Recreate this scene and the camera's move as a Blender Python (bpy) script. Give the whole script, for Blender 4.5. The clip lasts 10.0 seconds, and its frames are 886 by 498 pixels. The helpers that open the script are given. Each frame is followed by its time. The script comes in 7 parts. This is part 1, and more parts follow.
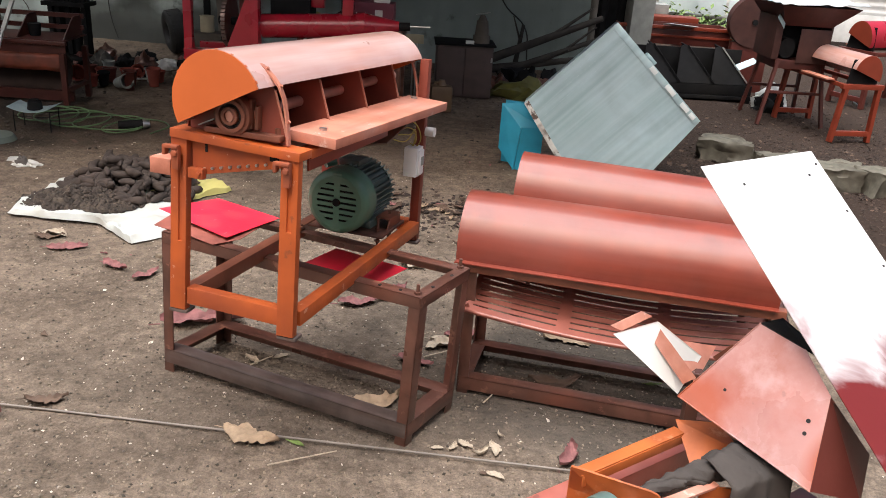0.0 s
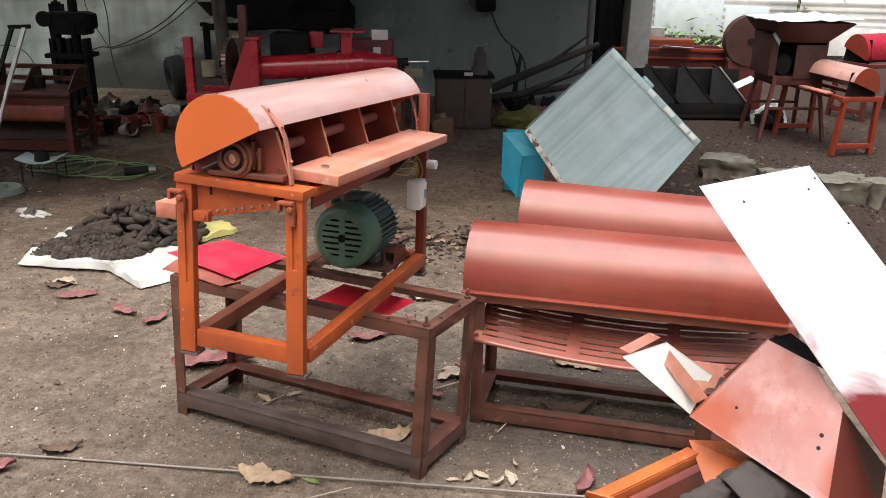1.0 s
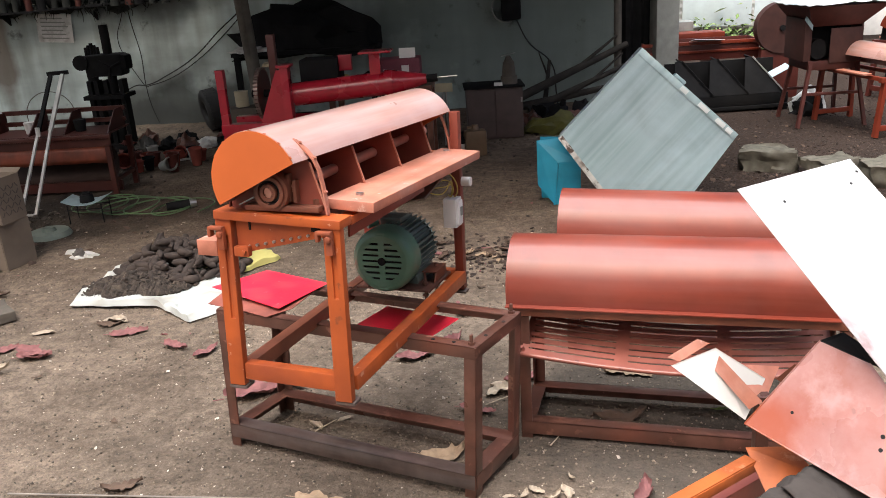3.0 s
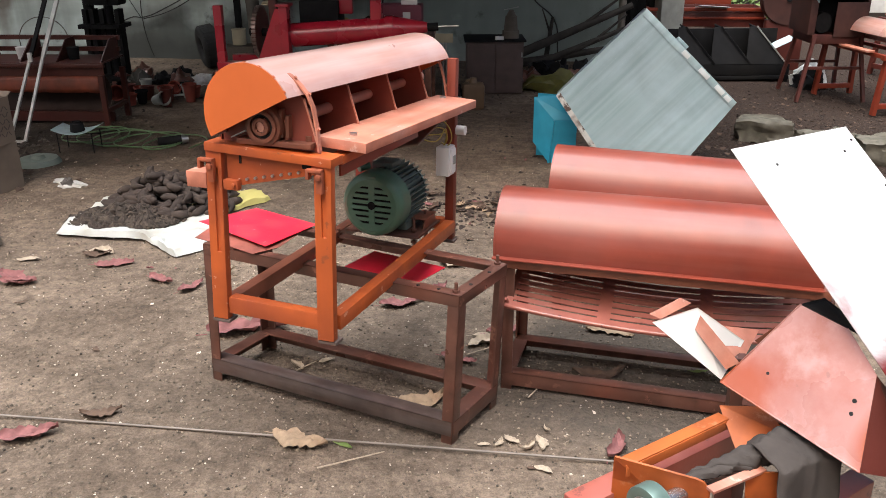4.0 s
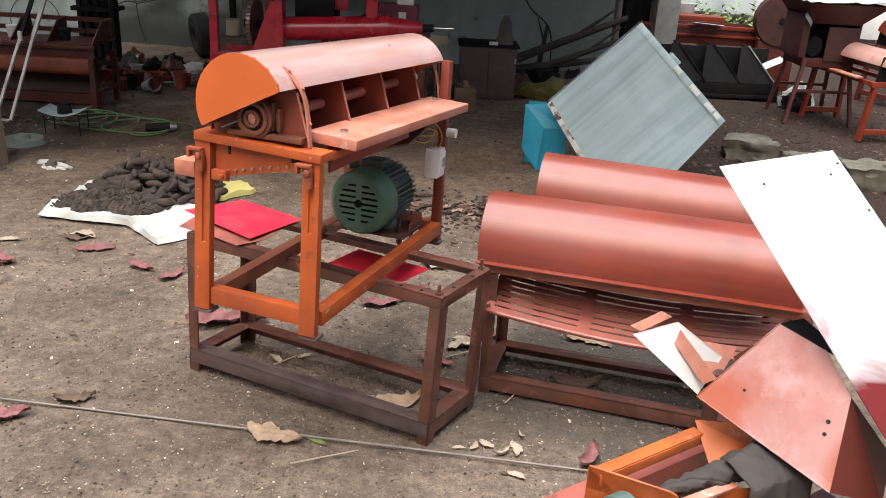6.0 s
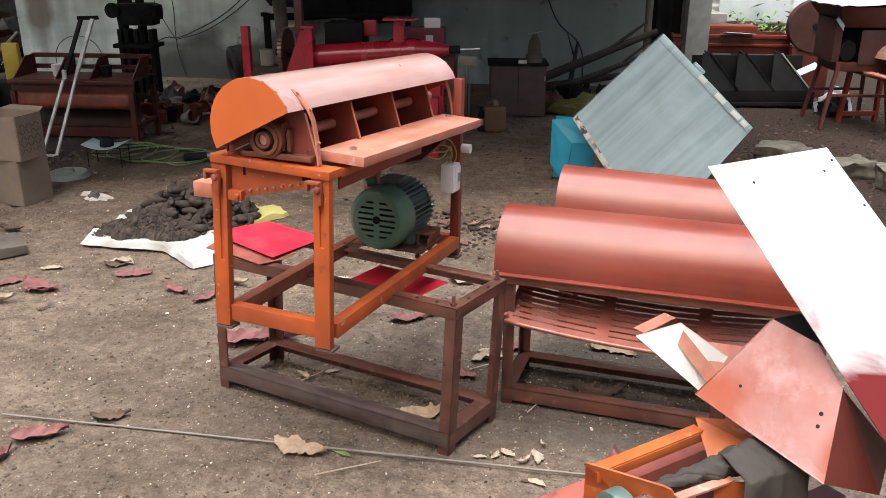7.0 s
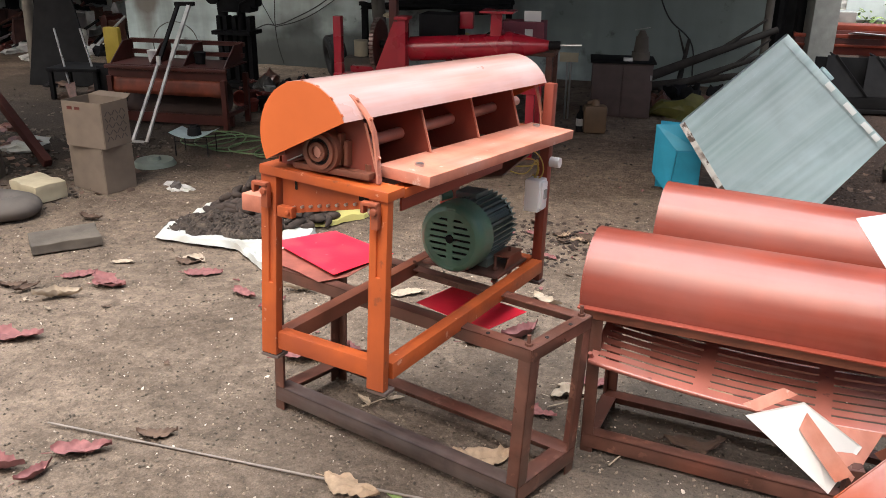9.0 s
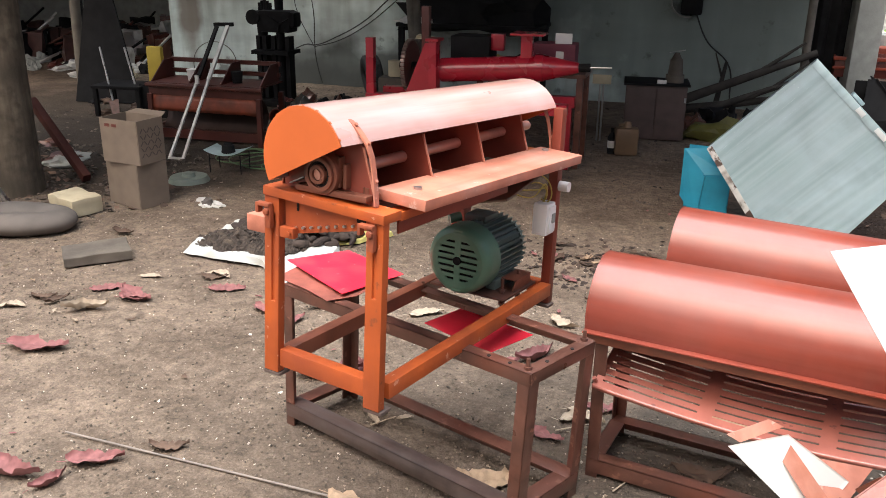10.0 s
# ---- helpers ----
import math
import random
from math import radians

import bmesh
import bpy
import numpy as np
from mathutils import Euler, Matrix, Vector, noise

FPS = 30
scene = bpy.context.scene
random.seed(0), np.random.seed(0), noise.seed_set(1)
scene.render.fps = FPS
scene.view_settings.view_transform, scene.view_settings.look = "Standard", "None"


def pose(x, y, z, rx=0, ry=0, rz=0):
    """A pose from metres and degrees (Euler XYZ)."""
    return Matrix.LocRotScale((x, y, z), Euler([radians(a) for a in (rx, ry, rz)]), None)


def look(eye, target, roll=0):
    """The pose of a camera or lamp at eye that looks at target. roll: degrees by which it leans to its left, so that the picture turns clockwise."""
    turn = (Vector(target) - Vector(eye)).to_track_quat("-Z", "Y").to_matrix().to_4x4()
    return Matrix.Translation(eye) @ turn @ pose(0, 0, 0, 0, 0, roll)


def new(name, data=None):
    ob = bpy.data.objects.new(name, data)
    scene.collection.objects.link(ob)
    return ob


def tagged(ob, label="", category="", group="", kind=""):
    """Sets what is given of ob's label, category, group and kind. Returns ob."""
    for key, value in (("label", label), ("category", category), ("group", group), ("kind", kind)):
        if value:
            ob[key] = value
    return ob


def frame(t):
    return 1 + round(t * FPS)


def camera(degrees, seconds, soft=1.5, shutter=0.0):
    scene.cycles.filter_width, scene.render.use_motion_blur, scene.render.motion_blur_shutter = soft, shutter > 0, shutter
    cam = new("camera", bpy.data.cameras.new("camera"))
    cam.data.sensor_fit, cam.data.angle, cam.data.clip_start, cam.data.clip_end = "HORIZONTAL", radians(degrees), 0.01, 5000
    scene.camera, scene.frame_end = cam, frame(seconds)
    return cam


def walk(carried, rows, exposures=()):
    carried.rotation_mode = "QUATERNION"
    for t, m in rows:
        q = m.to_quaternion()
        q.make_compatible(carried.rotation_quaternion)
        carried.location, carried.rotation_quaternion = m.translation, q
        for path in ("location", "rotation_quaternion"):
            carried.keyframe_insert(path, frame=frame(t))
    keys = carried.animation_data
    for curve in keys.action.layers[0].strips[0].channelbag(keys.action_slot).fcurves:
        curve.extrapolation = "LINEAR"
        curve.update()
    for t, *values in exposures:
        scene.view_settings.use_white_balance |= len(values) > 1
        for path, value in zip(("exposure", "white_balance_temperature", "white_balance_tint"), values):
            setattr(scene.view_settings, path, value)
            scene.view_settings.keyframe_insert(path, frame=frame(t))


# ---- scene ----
cam = camera(55.5, 10.0, soft=0.8)
PATH = [
    (0, (0.095, 0.128, 1.617), (0.076, 1.985, 0.876), 4.0),
    (0.5, (0.099, 0.116, 1.62), (0.053, 1.988, 0.917), 2.4),
    (1, (0.104, 0.115, 1.622), (0.061, 1.998, 0.949), 1.1),
    (1.5, (0.099, 0.123, 1.619), (0.005, 2.018, 0.987), -1.6),
    (2, (0.126, 0.123, 1.647), (-0.027, 2.025, 1.048), -4.7),
    (2.5, (0.136, 0.123, 1.648), (-0.054, 2.026, 1.065), -5.9),
    (2.7, (0.115, 0.126, 1.652), (-0.057, 2.024, 1.043), -5.3),
    (3.8, (0.113, 0.12, 1.619), (-0.009, 1.982, 0.9), -0.6),
    (4, (0.116, 0.119, 1.621), (-0.004, 1.97, 0.873), -0.2),
    (4.5, (0.117, 0.122, 1.623), (0.006, 1.958, 0.839), 0.6),
    (5, (0.11, 0.124, 1.619), (0.003, 1.953, 0.818), 1.4),
    (5.5, (0.108, 0.12, 1.621), (0.028, 1.963, 0.848), 3.1),
    (5.7, (0.108, 0.126, 1.621), (0.035, 1.975, 0.862), 3.4),
    (6.8, (0.172, 0.062, 1.622), (0.016, 1.927, 0.917), 1.0),
    (7, (0.218, 0.059, 1.617), (0.025, 1.924, 0.92), 0.2),
    (7.5, (0.258, 0.067, 1.608), (-0.008, 1.917, 0.898), -0.5),
    (8, (0.251, 0.226, 1.59), (-0.06, 2.067, 0.874), 0.3),
    (8.5, (0.223, 0.364, 1.597), (-0.107, 2.199, 0.874), 1.1),
    (9, (0.226, 0.402, 1.604), (-0.187, 2.222, 0.885), 0.7),
    (9.5, (0.288, 0.408, 1.622), (-0.193, 2.22, 0.926), 0.6),
    (10, (0.338, 0.409, 1.626), (-0.176, 2.218, 0.946), 0.7),
]
walk(cam, [(t, look(eye, target, roll)) for t, eye, target, roll in PATH], [(0.0, 0.33), (2.5, 0.40), (4.0, 0.40), (5.5, 0.37), (7.5, 0.38), (8.5, 0.38), (9.0, 0.52), (10.0, 0.66)])


# ---- world and light ----
world = bpy.data.worlds.new("world")
scene.world = world
world.use_nodes = True
_wn = world.node_tree.nodes
_sky = _wn.new("ShaderNodeTexSky")
_sky.sky_type, _sky.sun_disc = "NISHITA", False
_sky.sun_elevation, _sky.sun_rotation = radians(55), radians(200)
_sky.air_density, _sky.dust_density, _sky.ozone_density = 1.0, 8.0, 1.0
_bg = _wn["Background"]
world.node_tree.links.new(_sky.outputs[0], _bg.inputs[0])
_bg.inputs[1].default_value = 0.13
sun = new("sun", bpy.data.lights.new("sun", "SUN"))
sun.data.energy, sun.data.angle, sun.data.color = 4.7, radians(54), (0.955, 0.98, 1.0)
sun.matrix_world = look((-0.3, -0.6, 10), (0, 0, 0))


# ---- materials ----
def material(name, colour, rough=0.6, metal=0.0, scale=8.0, vary=0.25, stain=None, stain_amount=0.4, stain_scale=2.0,
             bump=0.1, bump_scale=60.0, coat=0.0, gloss_vary=0.15, island=0.0, coat_ior=1.6, spec=0.5, coat_rough=0.12):
    """Painted or raw surface: base colour with fine grain, broad stains, uneven gloss and fine relief."""
    m = bpy.data.materials.new(name)
    m.use_nodes = True
    n, ln = m.node_tree.nodes, m.node_tree.links
    b = n["Principled BSDF"]
    tc = n.new("ShaderNodeTexCoord")
    n1 = n.new("ShaderNodeTexNoise"); n1.inputs["Scale"].default_value = scale; n1.inputs["Detail"].default_value = 6
    n2 = n.new("ShaderNodeTexNoise"); n2.inputs["Scale"].default_value = stain_scale; n2.inputs["Detail"].default_value = 5
    n3 = n.new("ShaderNodeTexNoise"); n3.inputs["Scale"].default_value = bump_scale; n3.inputs["Detail"].default_value = 4
    for k in (n1, n2, n3):
        ln.new(tc.outputs["Object"], k.inputs["Vector"])
    r1 = n.new("ShaderNodeMapRange")
    r1.inputs["From Min"].default_value, r1.inputs["From Max"].default_value = 0.3, 0.7
    r1.inputs["To Min"].default_value, r1.inputs["To Max"].default_value = 1 - vary, 1 + vary
    ln.new(n1.outputs["Fac"], r1.inputs["Value"])
    mul = n.new("ShaderNodeMix"); mul.data_type, mul.blend_type = "RGBA", "MULTIPLY"
    mul.inputs["Factor"].default_value = 1.0
    mul.inputs["A"].default_value = (*colour, 1)
    ln.new(r1.outputs[0], mul.inputs["B"])
    out = mul.outputs["Result"]
    if stain:
        r2 = n.new("ShaderNodeMapRange")
        r2.inputs["From Min"].default_value, r2.inputs["From Max"].default_value = 0.48, 0.72
        r2.inputs["To Max"].default_value = stain_amount
        ln.new(n2.outputs["Fac"], r2.inputs["Value"])
        mx = n.new("ShaderNodeMix"); mx.data_type = "RGBA"
        ln.new(r2.outputs[0], mx.inputs["Factor"])
        ln.new(out, mx.inputs["A"])
        mx.inputs["B"].default_value = (*stain, 1)
        out = mx.outputs["Result"]
    if island:
        gi = n.new("ShaderNodeNewGeometry")
        ri = n.new("ShaderNodeMapRange")
        ri.inputs["To Min"].default_value, ri.inputs["To Max"].default_value = 1 - island, 1 + island
        ln.new(gi.outputs["Random Per Island"], ri.inputs["Value"])
        mi = n.new("ShaderNodeMix"); mi.data_type, mi.blend_type = "RGBA", "MULTIPLY"
        mi.inputs["Factor"].default_value = 1.0
        ln.new(out, mi.inputs["A"]); ln.new(ri.outputs[0], mi.inputs["B"])
        out = mi.outputs["Result"]
    ln.new(out, b.inputs["Base Color"])
    r3 = n.new("ShaderNodeMapRange")
    r3.inputs["To Min"].default_value, r3.inputs["To Max"].default_value = max(0.02, rough - gloss_vary), min(1, rough + gloss_vary)
    ln.new(n2.outputs["Fac"], r3.inputs["Value"])
    ln.new(r3.outputs[0], b.inputs["Roughness"])
    b.inputs["Metallic"].default_value = metal
    b.inputs["Specular IOR Level"].default_value = spec
    b.inputs["Coat Weight"].default_value = coat
    b.inputs["Coat IOR"].default_value, b.inputs["Coat Roughness"].default_value = coat_ior, coat_rough
    if bump:
        bp = n.new("ShaderNodeBump"); bp.inputs["Strength"].default_value = bump; bp.inputs["Distance"].default_value = 0.004
        ln.new(n3.outputs["Fac"], bp.inputs["Height"])
        ln.new(bp.outputs[0], b.inputs["Normal"])
    return m


ORANGE = material("orange_paint", (0.47, 0.098, 0.022), 0.42, stain=(0.25, 0.05, 0.024), stain_amount=0.65, vary=0.15, bump=0.15, stain_scale=6)
ORANGE_LIGHT = material("bright_orange_paint", (0.56, 0.125, 0.03), 0.45, stain=(0.5, 0.11, 0.03), vary=0.06, bump=0.08)
RED_LEG = material("dark_orange_red", (0.20, 0.038, 0.021), 0.42, stain=(0.14, 0.035, 0.022), vary=0.15)
# The pinkish stain is painted sky sheen.
RED_OXIDE = material("red_oxide_primer", (0.215, 0.034, 0.016), 0.5, stain=(0.22, 0.07, 0.053), vary=0.22, bump=0.05, bump_scale=9, coat=0.5, coat_ior=1.53, coat_rough=0.2, stain_amount=0.6, stain_scale=3.5, gloss_vary=0.2, spec=0.3)
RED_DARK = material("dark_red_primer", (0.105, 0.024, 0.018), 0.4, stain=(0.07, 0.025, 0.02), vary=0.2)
PINKISH = material("dusty_orange_primer", (0.50, 0.19, 0.125), 0.5, stain=(0.52, 0.29, 0.235), stain_amount=0.7, vary=0.2, scale=16, stain_scale=5)
CRIMSON = material("crimson_paint", (0.36, 0.012, 0.028), 0.3, stain=(0.25, 0.02, 0.03), vary=0.15, coat=0.3)
RED_SHEET = material("bright_red_sheet", (0.80, 0.026, 0.055), 0.36, stain=(0.7, 0.10, 0.10), stain_amount=0.4, vary=0.12, stain_scale=9)
BROWN = material("rusty_brown_iron", (0.14, 0.060, 0.043), 0.32, metal=0.15, stain=(0.21, 0.066, 0.042), stain_amount=0.8, vary=0.45, scale=14, stain_scale=4, coat=0.25, coat_rough=0.25)
BLACK = material("black_iron", (0.012, 0.012, 0.013), 0.75, vary=0.3, stain=(0.022, 0.02, 0.018), spec=0.12)
GALV = material("galvanised_tin", (0.43, 0.575, 0.63), 0.42, metal=0.35, stain=(0.31, 0.45, 0.47), stain_amount=0.85, stain_scale=2.6, vary=0.2, scale=5, bump=0.08)


def streaks(m, scale, dark, amount):
    """Draws faint long streaks along one direction over a material's colour."""
    n, ln = m.node_tree.nodes, m.node_tree.links
    b = n["Principled BSDF"]
    old = b.inputs["Base Color"].links[0].from_socket
    tc, mp, nz = n.new("ShaderNodeTexCoord"), n.new("ShaderNodeMapping"), n.new("ShaderNodeTexNoise")
    mp.inputs["Scale"].default_value = scale
    nz.inputs["Scale"].default_value, nz.inputs["Detail"].default_value = 1.0, 5
    ln.new(tc.outputs["Object"], mp.inputs["Vector"]); ln.new(mp.outputs[0], nz.inputs["Vector"])
    r = n.new("ShaderNodeMapRange"); r.inputs["From Min"].default_value, r.inputs["From Max"].default_value, r.inputs["To Max"].default_value = 0.42, 0.66, amount
    ln.new(nz.outputs["Fac"], r.inputs["Value"])
    mx = n.new("ShaderNodeMix"); mx.data_type = "RGBA"; mx.inputs["B"].default_value = (*dark, 1)
    ln.new(r.outputs[0], mx.inputs["Factor"]); ln.new(old, mx.inputs["A"]); ln.new(mx.outputs["Result"], b.inputs["Base Color"])


def chips(m, colour, scale, lo, hi, amount=0.9):
    """Scatters small sharp-edged chips and specks of another colour over a material."""
    n, ln = m.node_tree.nodes, m.node_tree.links
    b = n["Principled BSDF"]
    old = b.inputs["Base Color"].links[0].from_socket
    tc, nz = n.new("ShaderNodeTexCoord"), n.new("ShaderNodeTexNoise")
    nz.inputs["Scale"].default_value, nz.inputs["Detail"].default_value, nz.inputs["Roughness"].default_value = scale, 8, 0.62
    ln.new(tc.outputs["Object"], nz.inputs["Vector"])
    r = n.new("ShaderNodeMapRange"); r.inputs["From Min"].default_value, r.inputs["From Max"].default_value, r.inputs["To Max"].default_value = lo, hi, amount
    ln.new(nz.outputs["Fac"], r.inputs["Value"])
    mx = n.new("ShaderNodeMix"); mx.data_type = "RGBA"; mx.inputs["B"].default_value = (*colour, 1)
    ln.new(r.outputs[0], mx.inputs["Factor"]); ln.new(old, mx.inputs["A"]); ln.new(mx.outputs["Result"], b.inputs["Base Color"])


STEEL = material("bare_steel", (0.5, 0.5, 0.5), 0.3, metal=0.9, vary=0.1)
BLUE = material("sky_blue_paint", (0.02, 0.27, 0.42), 0.45, vary=0.15, stain=(0.03, 0.30, 0.44))
WHITE = material("white_paint", (0.72, 0.71, 0.69), 0.4, vary=0.06, stain=(0.6, 0.5, 0.46), stain_amount=0.2)
MOTOR_GREEN = material("green_motor_paint", (0.105, 0.225, 0.15), 0.45, vary=0.2, stain=(0.18, 0.23, 0.19), stain_scale=9, coat=0.2)
MOTOR_DARK = material("sooty_green_motor", (0.14, 0.175, 0.15), 0.5, vary=0.25, stain=(0.15, 0.16, 0.14), stain_scale=9)
CONCRETE = material("weathered_concrete", (0.30, 0.31, 0.29), 0.85, vary=0.2, stain=(0.18, 0.18, 0.17), bump=0.4)
WALL = material("pale_green_plaster", (0.60, 0.71, 0.69), 0.9, vary=0.16, scale=2.5, stain=(0.17, 0.185, 0.175), stain_amount=0.8, stain_scale=0.9, bump=0.25)
CARDBOARD = material("brown_cardboard", (0.175, 0.137, 0.106), 0.85, vary=0.15, stain=(0.15, 0.115, 0.09))
DIRT = material("packed_earth", (0.168, 0.129, 0.099), 0.95, scale=3.5, vary=0.18, stain=(0.076, 0.057, 0.043), stain_amount=0.85, stain_scale=1.1, bump=0.9, bump_scale=70, spec=0.12)


def grains(m):
    """Fine sandy grain and scattered pale specks over a material's colour."""
    n, ln = m.node_tree.nodes, m.node_tree.links
    b = n["Principled BSDF"]
    out = b.inputs["Base Color"].links[0].from_socket
    tc = n.new("ShaderNodeTexCoord")
    for scale, lo, hi in ((9, 0.88, 1.12), (22, 0.8, 1.2), (75, 0.86, 1.15), (190, 0.82, 1.18)):
        nz = n.new("ShaderNodeTexNoise"); nz.inputs["Scale"].default_value, nz.inputs["Detail"].default_value = scale, 5
        ln.new(tc.outputs["Object"], nz.inputs["Vector"])
        r = n.new("ShaderNodeMapRange"); r.inputs["From Min"].default_value, r.inputs["From Max"].default_value, r.inputs["To Min"].default_value, r.inputs["To Max"].default_value = 0.35, 0.65, lo, hi
        ln.new(nz.outputs["Fac"], r.inputs["Value"])
        mx = n.new("ShaderNodeMix"); mx.data_type, mx.blend_type = "RGBA", "MULTIPLY"; mx.inputs["Factor"].default_value = 1.0
        ln.new(out, mx.inputs["A"]); ln.new(r.outputs[0], mx.inputs["B"]); out = mx.outputs["Result"]
    vo = n.new("ShaderNodeTexVoronoi"); vo.inputs["Scale"].default_value = 55
    ln.new(tc.outputs["Object"], vo.inputs["Vector"])
    r = n.new("ShaderNodeMapRange"); r.inputs["From Min"].default_value, r.inputs["From Max"].default_value, r.inputs["To Min"].default_value, r.inputs["To Max"].default_value = 0.06, 0.12, 0.35, 0.0
    ln.new(vo.outputs["Distance"], r.inputs["Value"])
    nz = n.new("ShaderNodeTexNoise"); nz.inputs["Scale"].default_value = 2.2; ln.new(tc.outputs["Object"], nz.inputs["Vector"])
    r2 = n.new("ShaderNodeMapRange"); r2.inputs["From Min"].default_value, r2.inputs["From Max"].default_value = 0.5, 0.78; ln.new(nz.outputs["Fac"], r2.inputs["Value"])
    f = n.new("ShaderNodeMath"); f.operation = "MULTIPLY"; ln.new(r.outputs[0], f.inputs[0]); ln.new(r2.outputs[0], f.inputs[1])
    mx = n.new("ShaderNodeMix"); mx.data_type = "RGBA"; mx.inputs["B"].default_value = (0.30, 0.25, 0.2, 1)
    ln.new(f.outputs[0], mx.inputs["Factor"]); ln.new(out, mx.inputs["A"]); ln.new(mx.outputs["Result"], b.inputs["Base Color"])


grains(DIRT)


def clods(m):
    """Adds a coarser, lumpy relief of trodden clods and small stones under a material's fine relief."""
    n, ln = m.node_tree.nodes, m.node_tree.links
    b = n["Principled BSDF"]
    fine = b.inputs["Normal"].links[0].from_node
    tc = n.new("ShaderNodeTexCoord")
    below = None
    for kind, scale, height in (("ShaderNodeTexNoise", 24, 0.016), ("ShaderNodeTexVoronoi", 48, 0.006)):
        nz = n.new(kind); nz.inputs["Scale"].default_value = scale
        if kind == "ShaderNodeTexNoise":
            nz.inputs["Detail"].default_value, nz.inputs["Roughness"].default_value = 7, 0.65
        ln.new(tc.outputs["Object"], nz.inputs["Vector"])
        bp = n.new("ShaderNodeBump"); bp.inputs["Strength"].default_value, bp.inputs["Distance"].default_value = 0.9, height
        bp.invert = kind == "ShaderNodeTexVoronoi"
        ln.new(nz.outputs[0], bp.inputs["Height"])
        if below:
            ln.new(below.outputs[0], bp.inputs["Normal"])
        below = bp
    ln.new(below.outputs[0], fine.inputs["Normal"])


clods(DIRT)


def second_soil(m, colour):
    """Lets a darker red-brown soil, with shade mixed into its colour, take over past an uneven line, in the open yard
    at the right.
    """
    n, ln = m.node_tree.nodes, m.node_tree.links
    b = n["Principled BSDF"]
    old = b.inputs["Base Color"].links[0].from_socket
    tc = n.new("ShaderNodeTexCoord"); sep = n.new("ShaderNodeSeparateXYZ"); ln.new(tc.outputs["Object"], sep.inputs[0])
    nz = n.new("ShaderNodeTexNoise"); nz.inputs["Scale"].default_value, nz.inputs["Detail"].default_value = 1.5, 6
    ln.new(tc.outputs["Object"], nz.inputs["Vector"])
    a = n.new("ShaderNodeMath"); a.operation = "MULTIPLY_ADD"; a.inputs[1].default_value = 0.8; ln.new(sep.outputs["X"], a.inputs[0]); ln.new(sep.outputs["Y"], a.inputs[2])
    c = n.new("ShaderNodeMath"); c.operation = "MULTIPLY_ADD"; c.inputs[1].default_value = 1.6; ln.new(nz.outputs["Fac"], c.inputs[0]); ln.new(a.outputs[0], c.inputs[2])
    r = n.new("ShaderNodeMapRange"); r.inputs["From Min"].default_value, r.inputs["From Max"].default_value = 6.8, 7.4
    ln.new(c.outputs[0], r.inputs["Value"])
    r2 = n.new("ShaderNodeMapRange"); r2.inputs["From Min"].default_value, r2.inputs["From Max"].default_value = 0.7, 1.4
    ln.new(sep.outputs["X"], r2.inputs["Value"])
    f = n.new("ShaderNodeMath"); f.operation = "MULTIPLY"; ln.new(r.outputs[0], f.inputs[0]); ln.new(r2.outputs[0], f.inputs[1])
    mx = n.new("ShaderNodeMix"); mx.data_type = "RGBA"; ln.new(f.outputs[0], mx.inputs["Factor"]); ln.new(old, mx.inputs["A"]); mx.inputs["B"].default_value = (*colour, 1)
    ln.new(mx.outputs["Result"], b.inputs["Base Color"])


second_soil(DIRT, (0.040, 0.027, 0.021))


def colour_patch(m, colour, centre, size, amount):
    """A broad patch of another colour with an uneven edge: centre and half sizes along x, y and z."""
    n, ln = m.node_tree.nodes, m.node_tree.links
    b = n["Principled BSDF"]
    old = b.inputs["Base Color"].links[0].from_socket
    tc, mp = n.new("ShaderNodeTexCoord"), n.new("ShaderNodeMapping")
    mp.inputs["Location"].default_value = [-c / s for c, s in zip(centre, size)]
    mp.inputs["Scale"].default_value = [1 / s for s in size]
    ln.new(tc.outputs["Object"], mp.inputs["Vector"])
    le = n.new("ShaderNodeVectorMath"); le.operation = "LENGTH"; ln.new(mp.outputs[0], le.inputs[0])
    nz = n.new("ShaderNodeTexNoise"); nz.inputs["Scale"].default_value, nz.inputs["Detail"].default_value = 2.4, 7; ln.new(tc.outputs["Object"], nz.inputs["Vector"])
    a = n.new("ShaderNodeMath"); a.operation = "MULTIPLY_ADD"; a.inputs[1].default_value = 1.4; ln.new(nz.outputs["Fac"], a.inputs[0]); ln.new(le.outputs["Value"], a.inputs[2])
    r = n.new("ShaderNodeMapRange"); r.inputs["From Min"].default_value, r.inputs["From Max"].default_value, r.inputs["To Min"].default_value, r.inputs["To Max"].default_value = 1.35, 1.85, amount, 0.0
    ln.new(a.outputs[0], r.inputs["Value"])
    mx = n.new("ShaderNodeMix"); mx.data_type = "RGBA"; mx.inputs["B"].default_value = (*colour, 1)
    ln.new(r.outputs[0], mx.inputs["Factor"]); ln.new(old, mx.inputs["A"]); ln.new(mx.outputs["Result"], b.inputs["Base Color"])


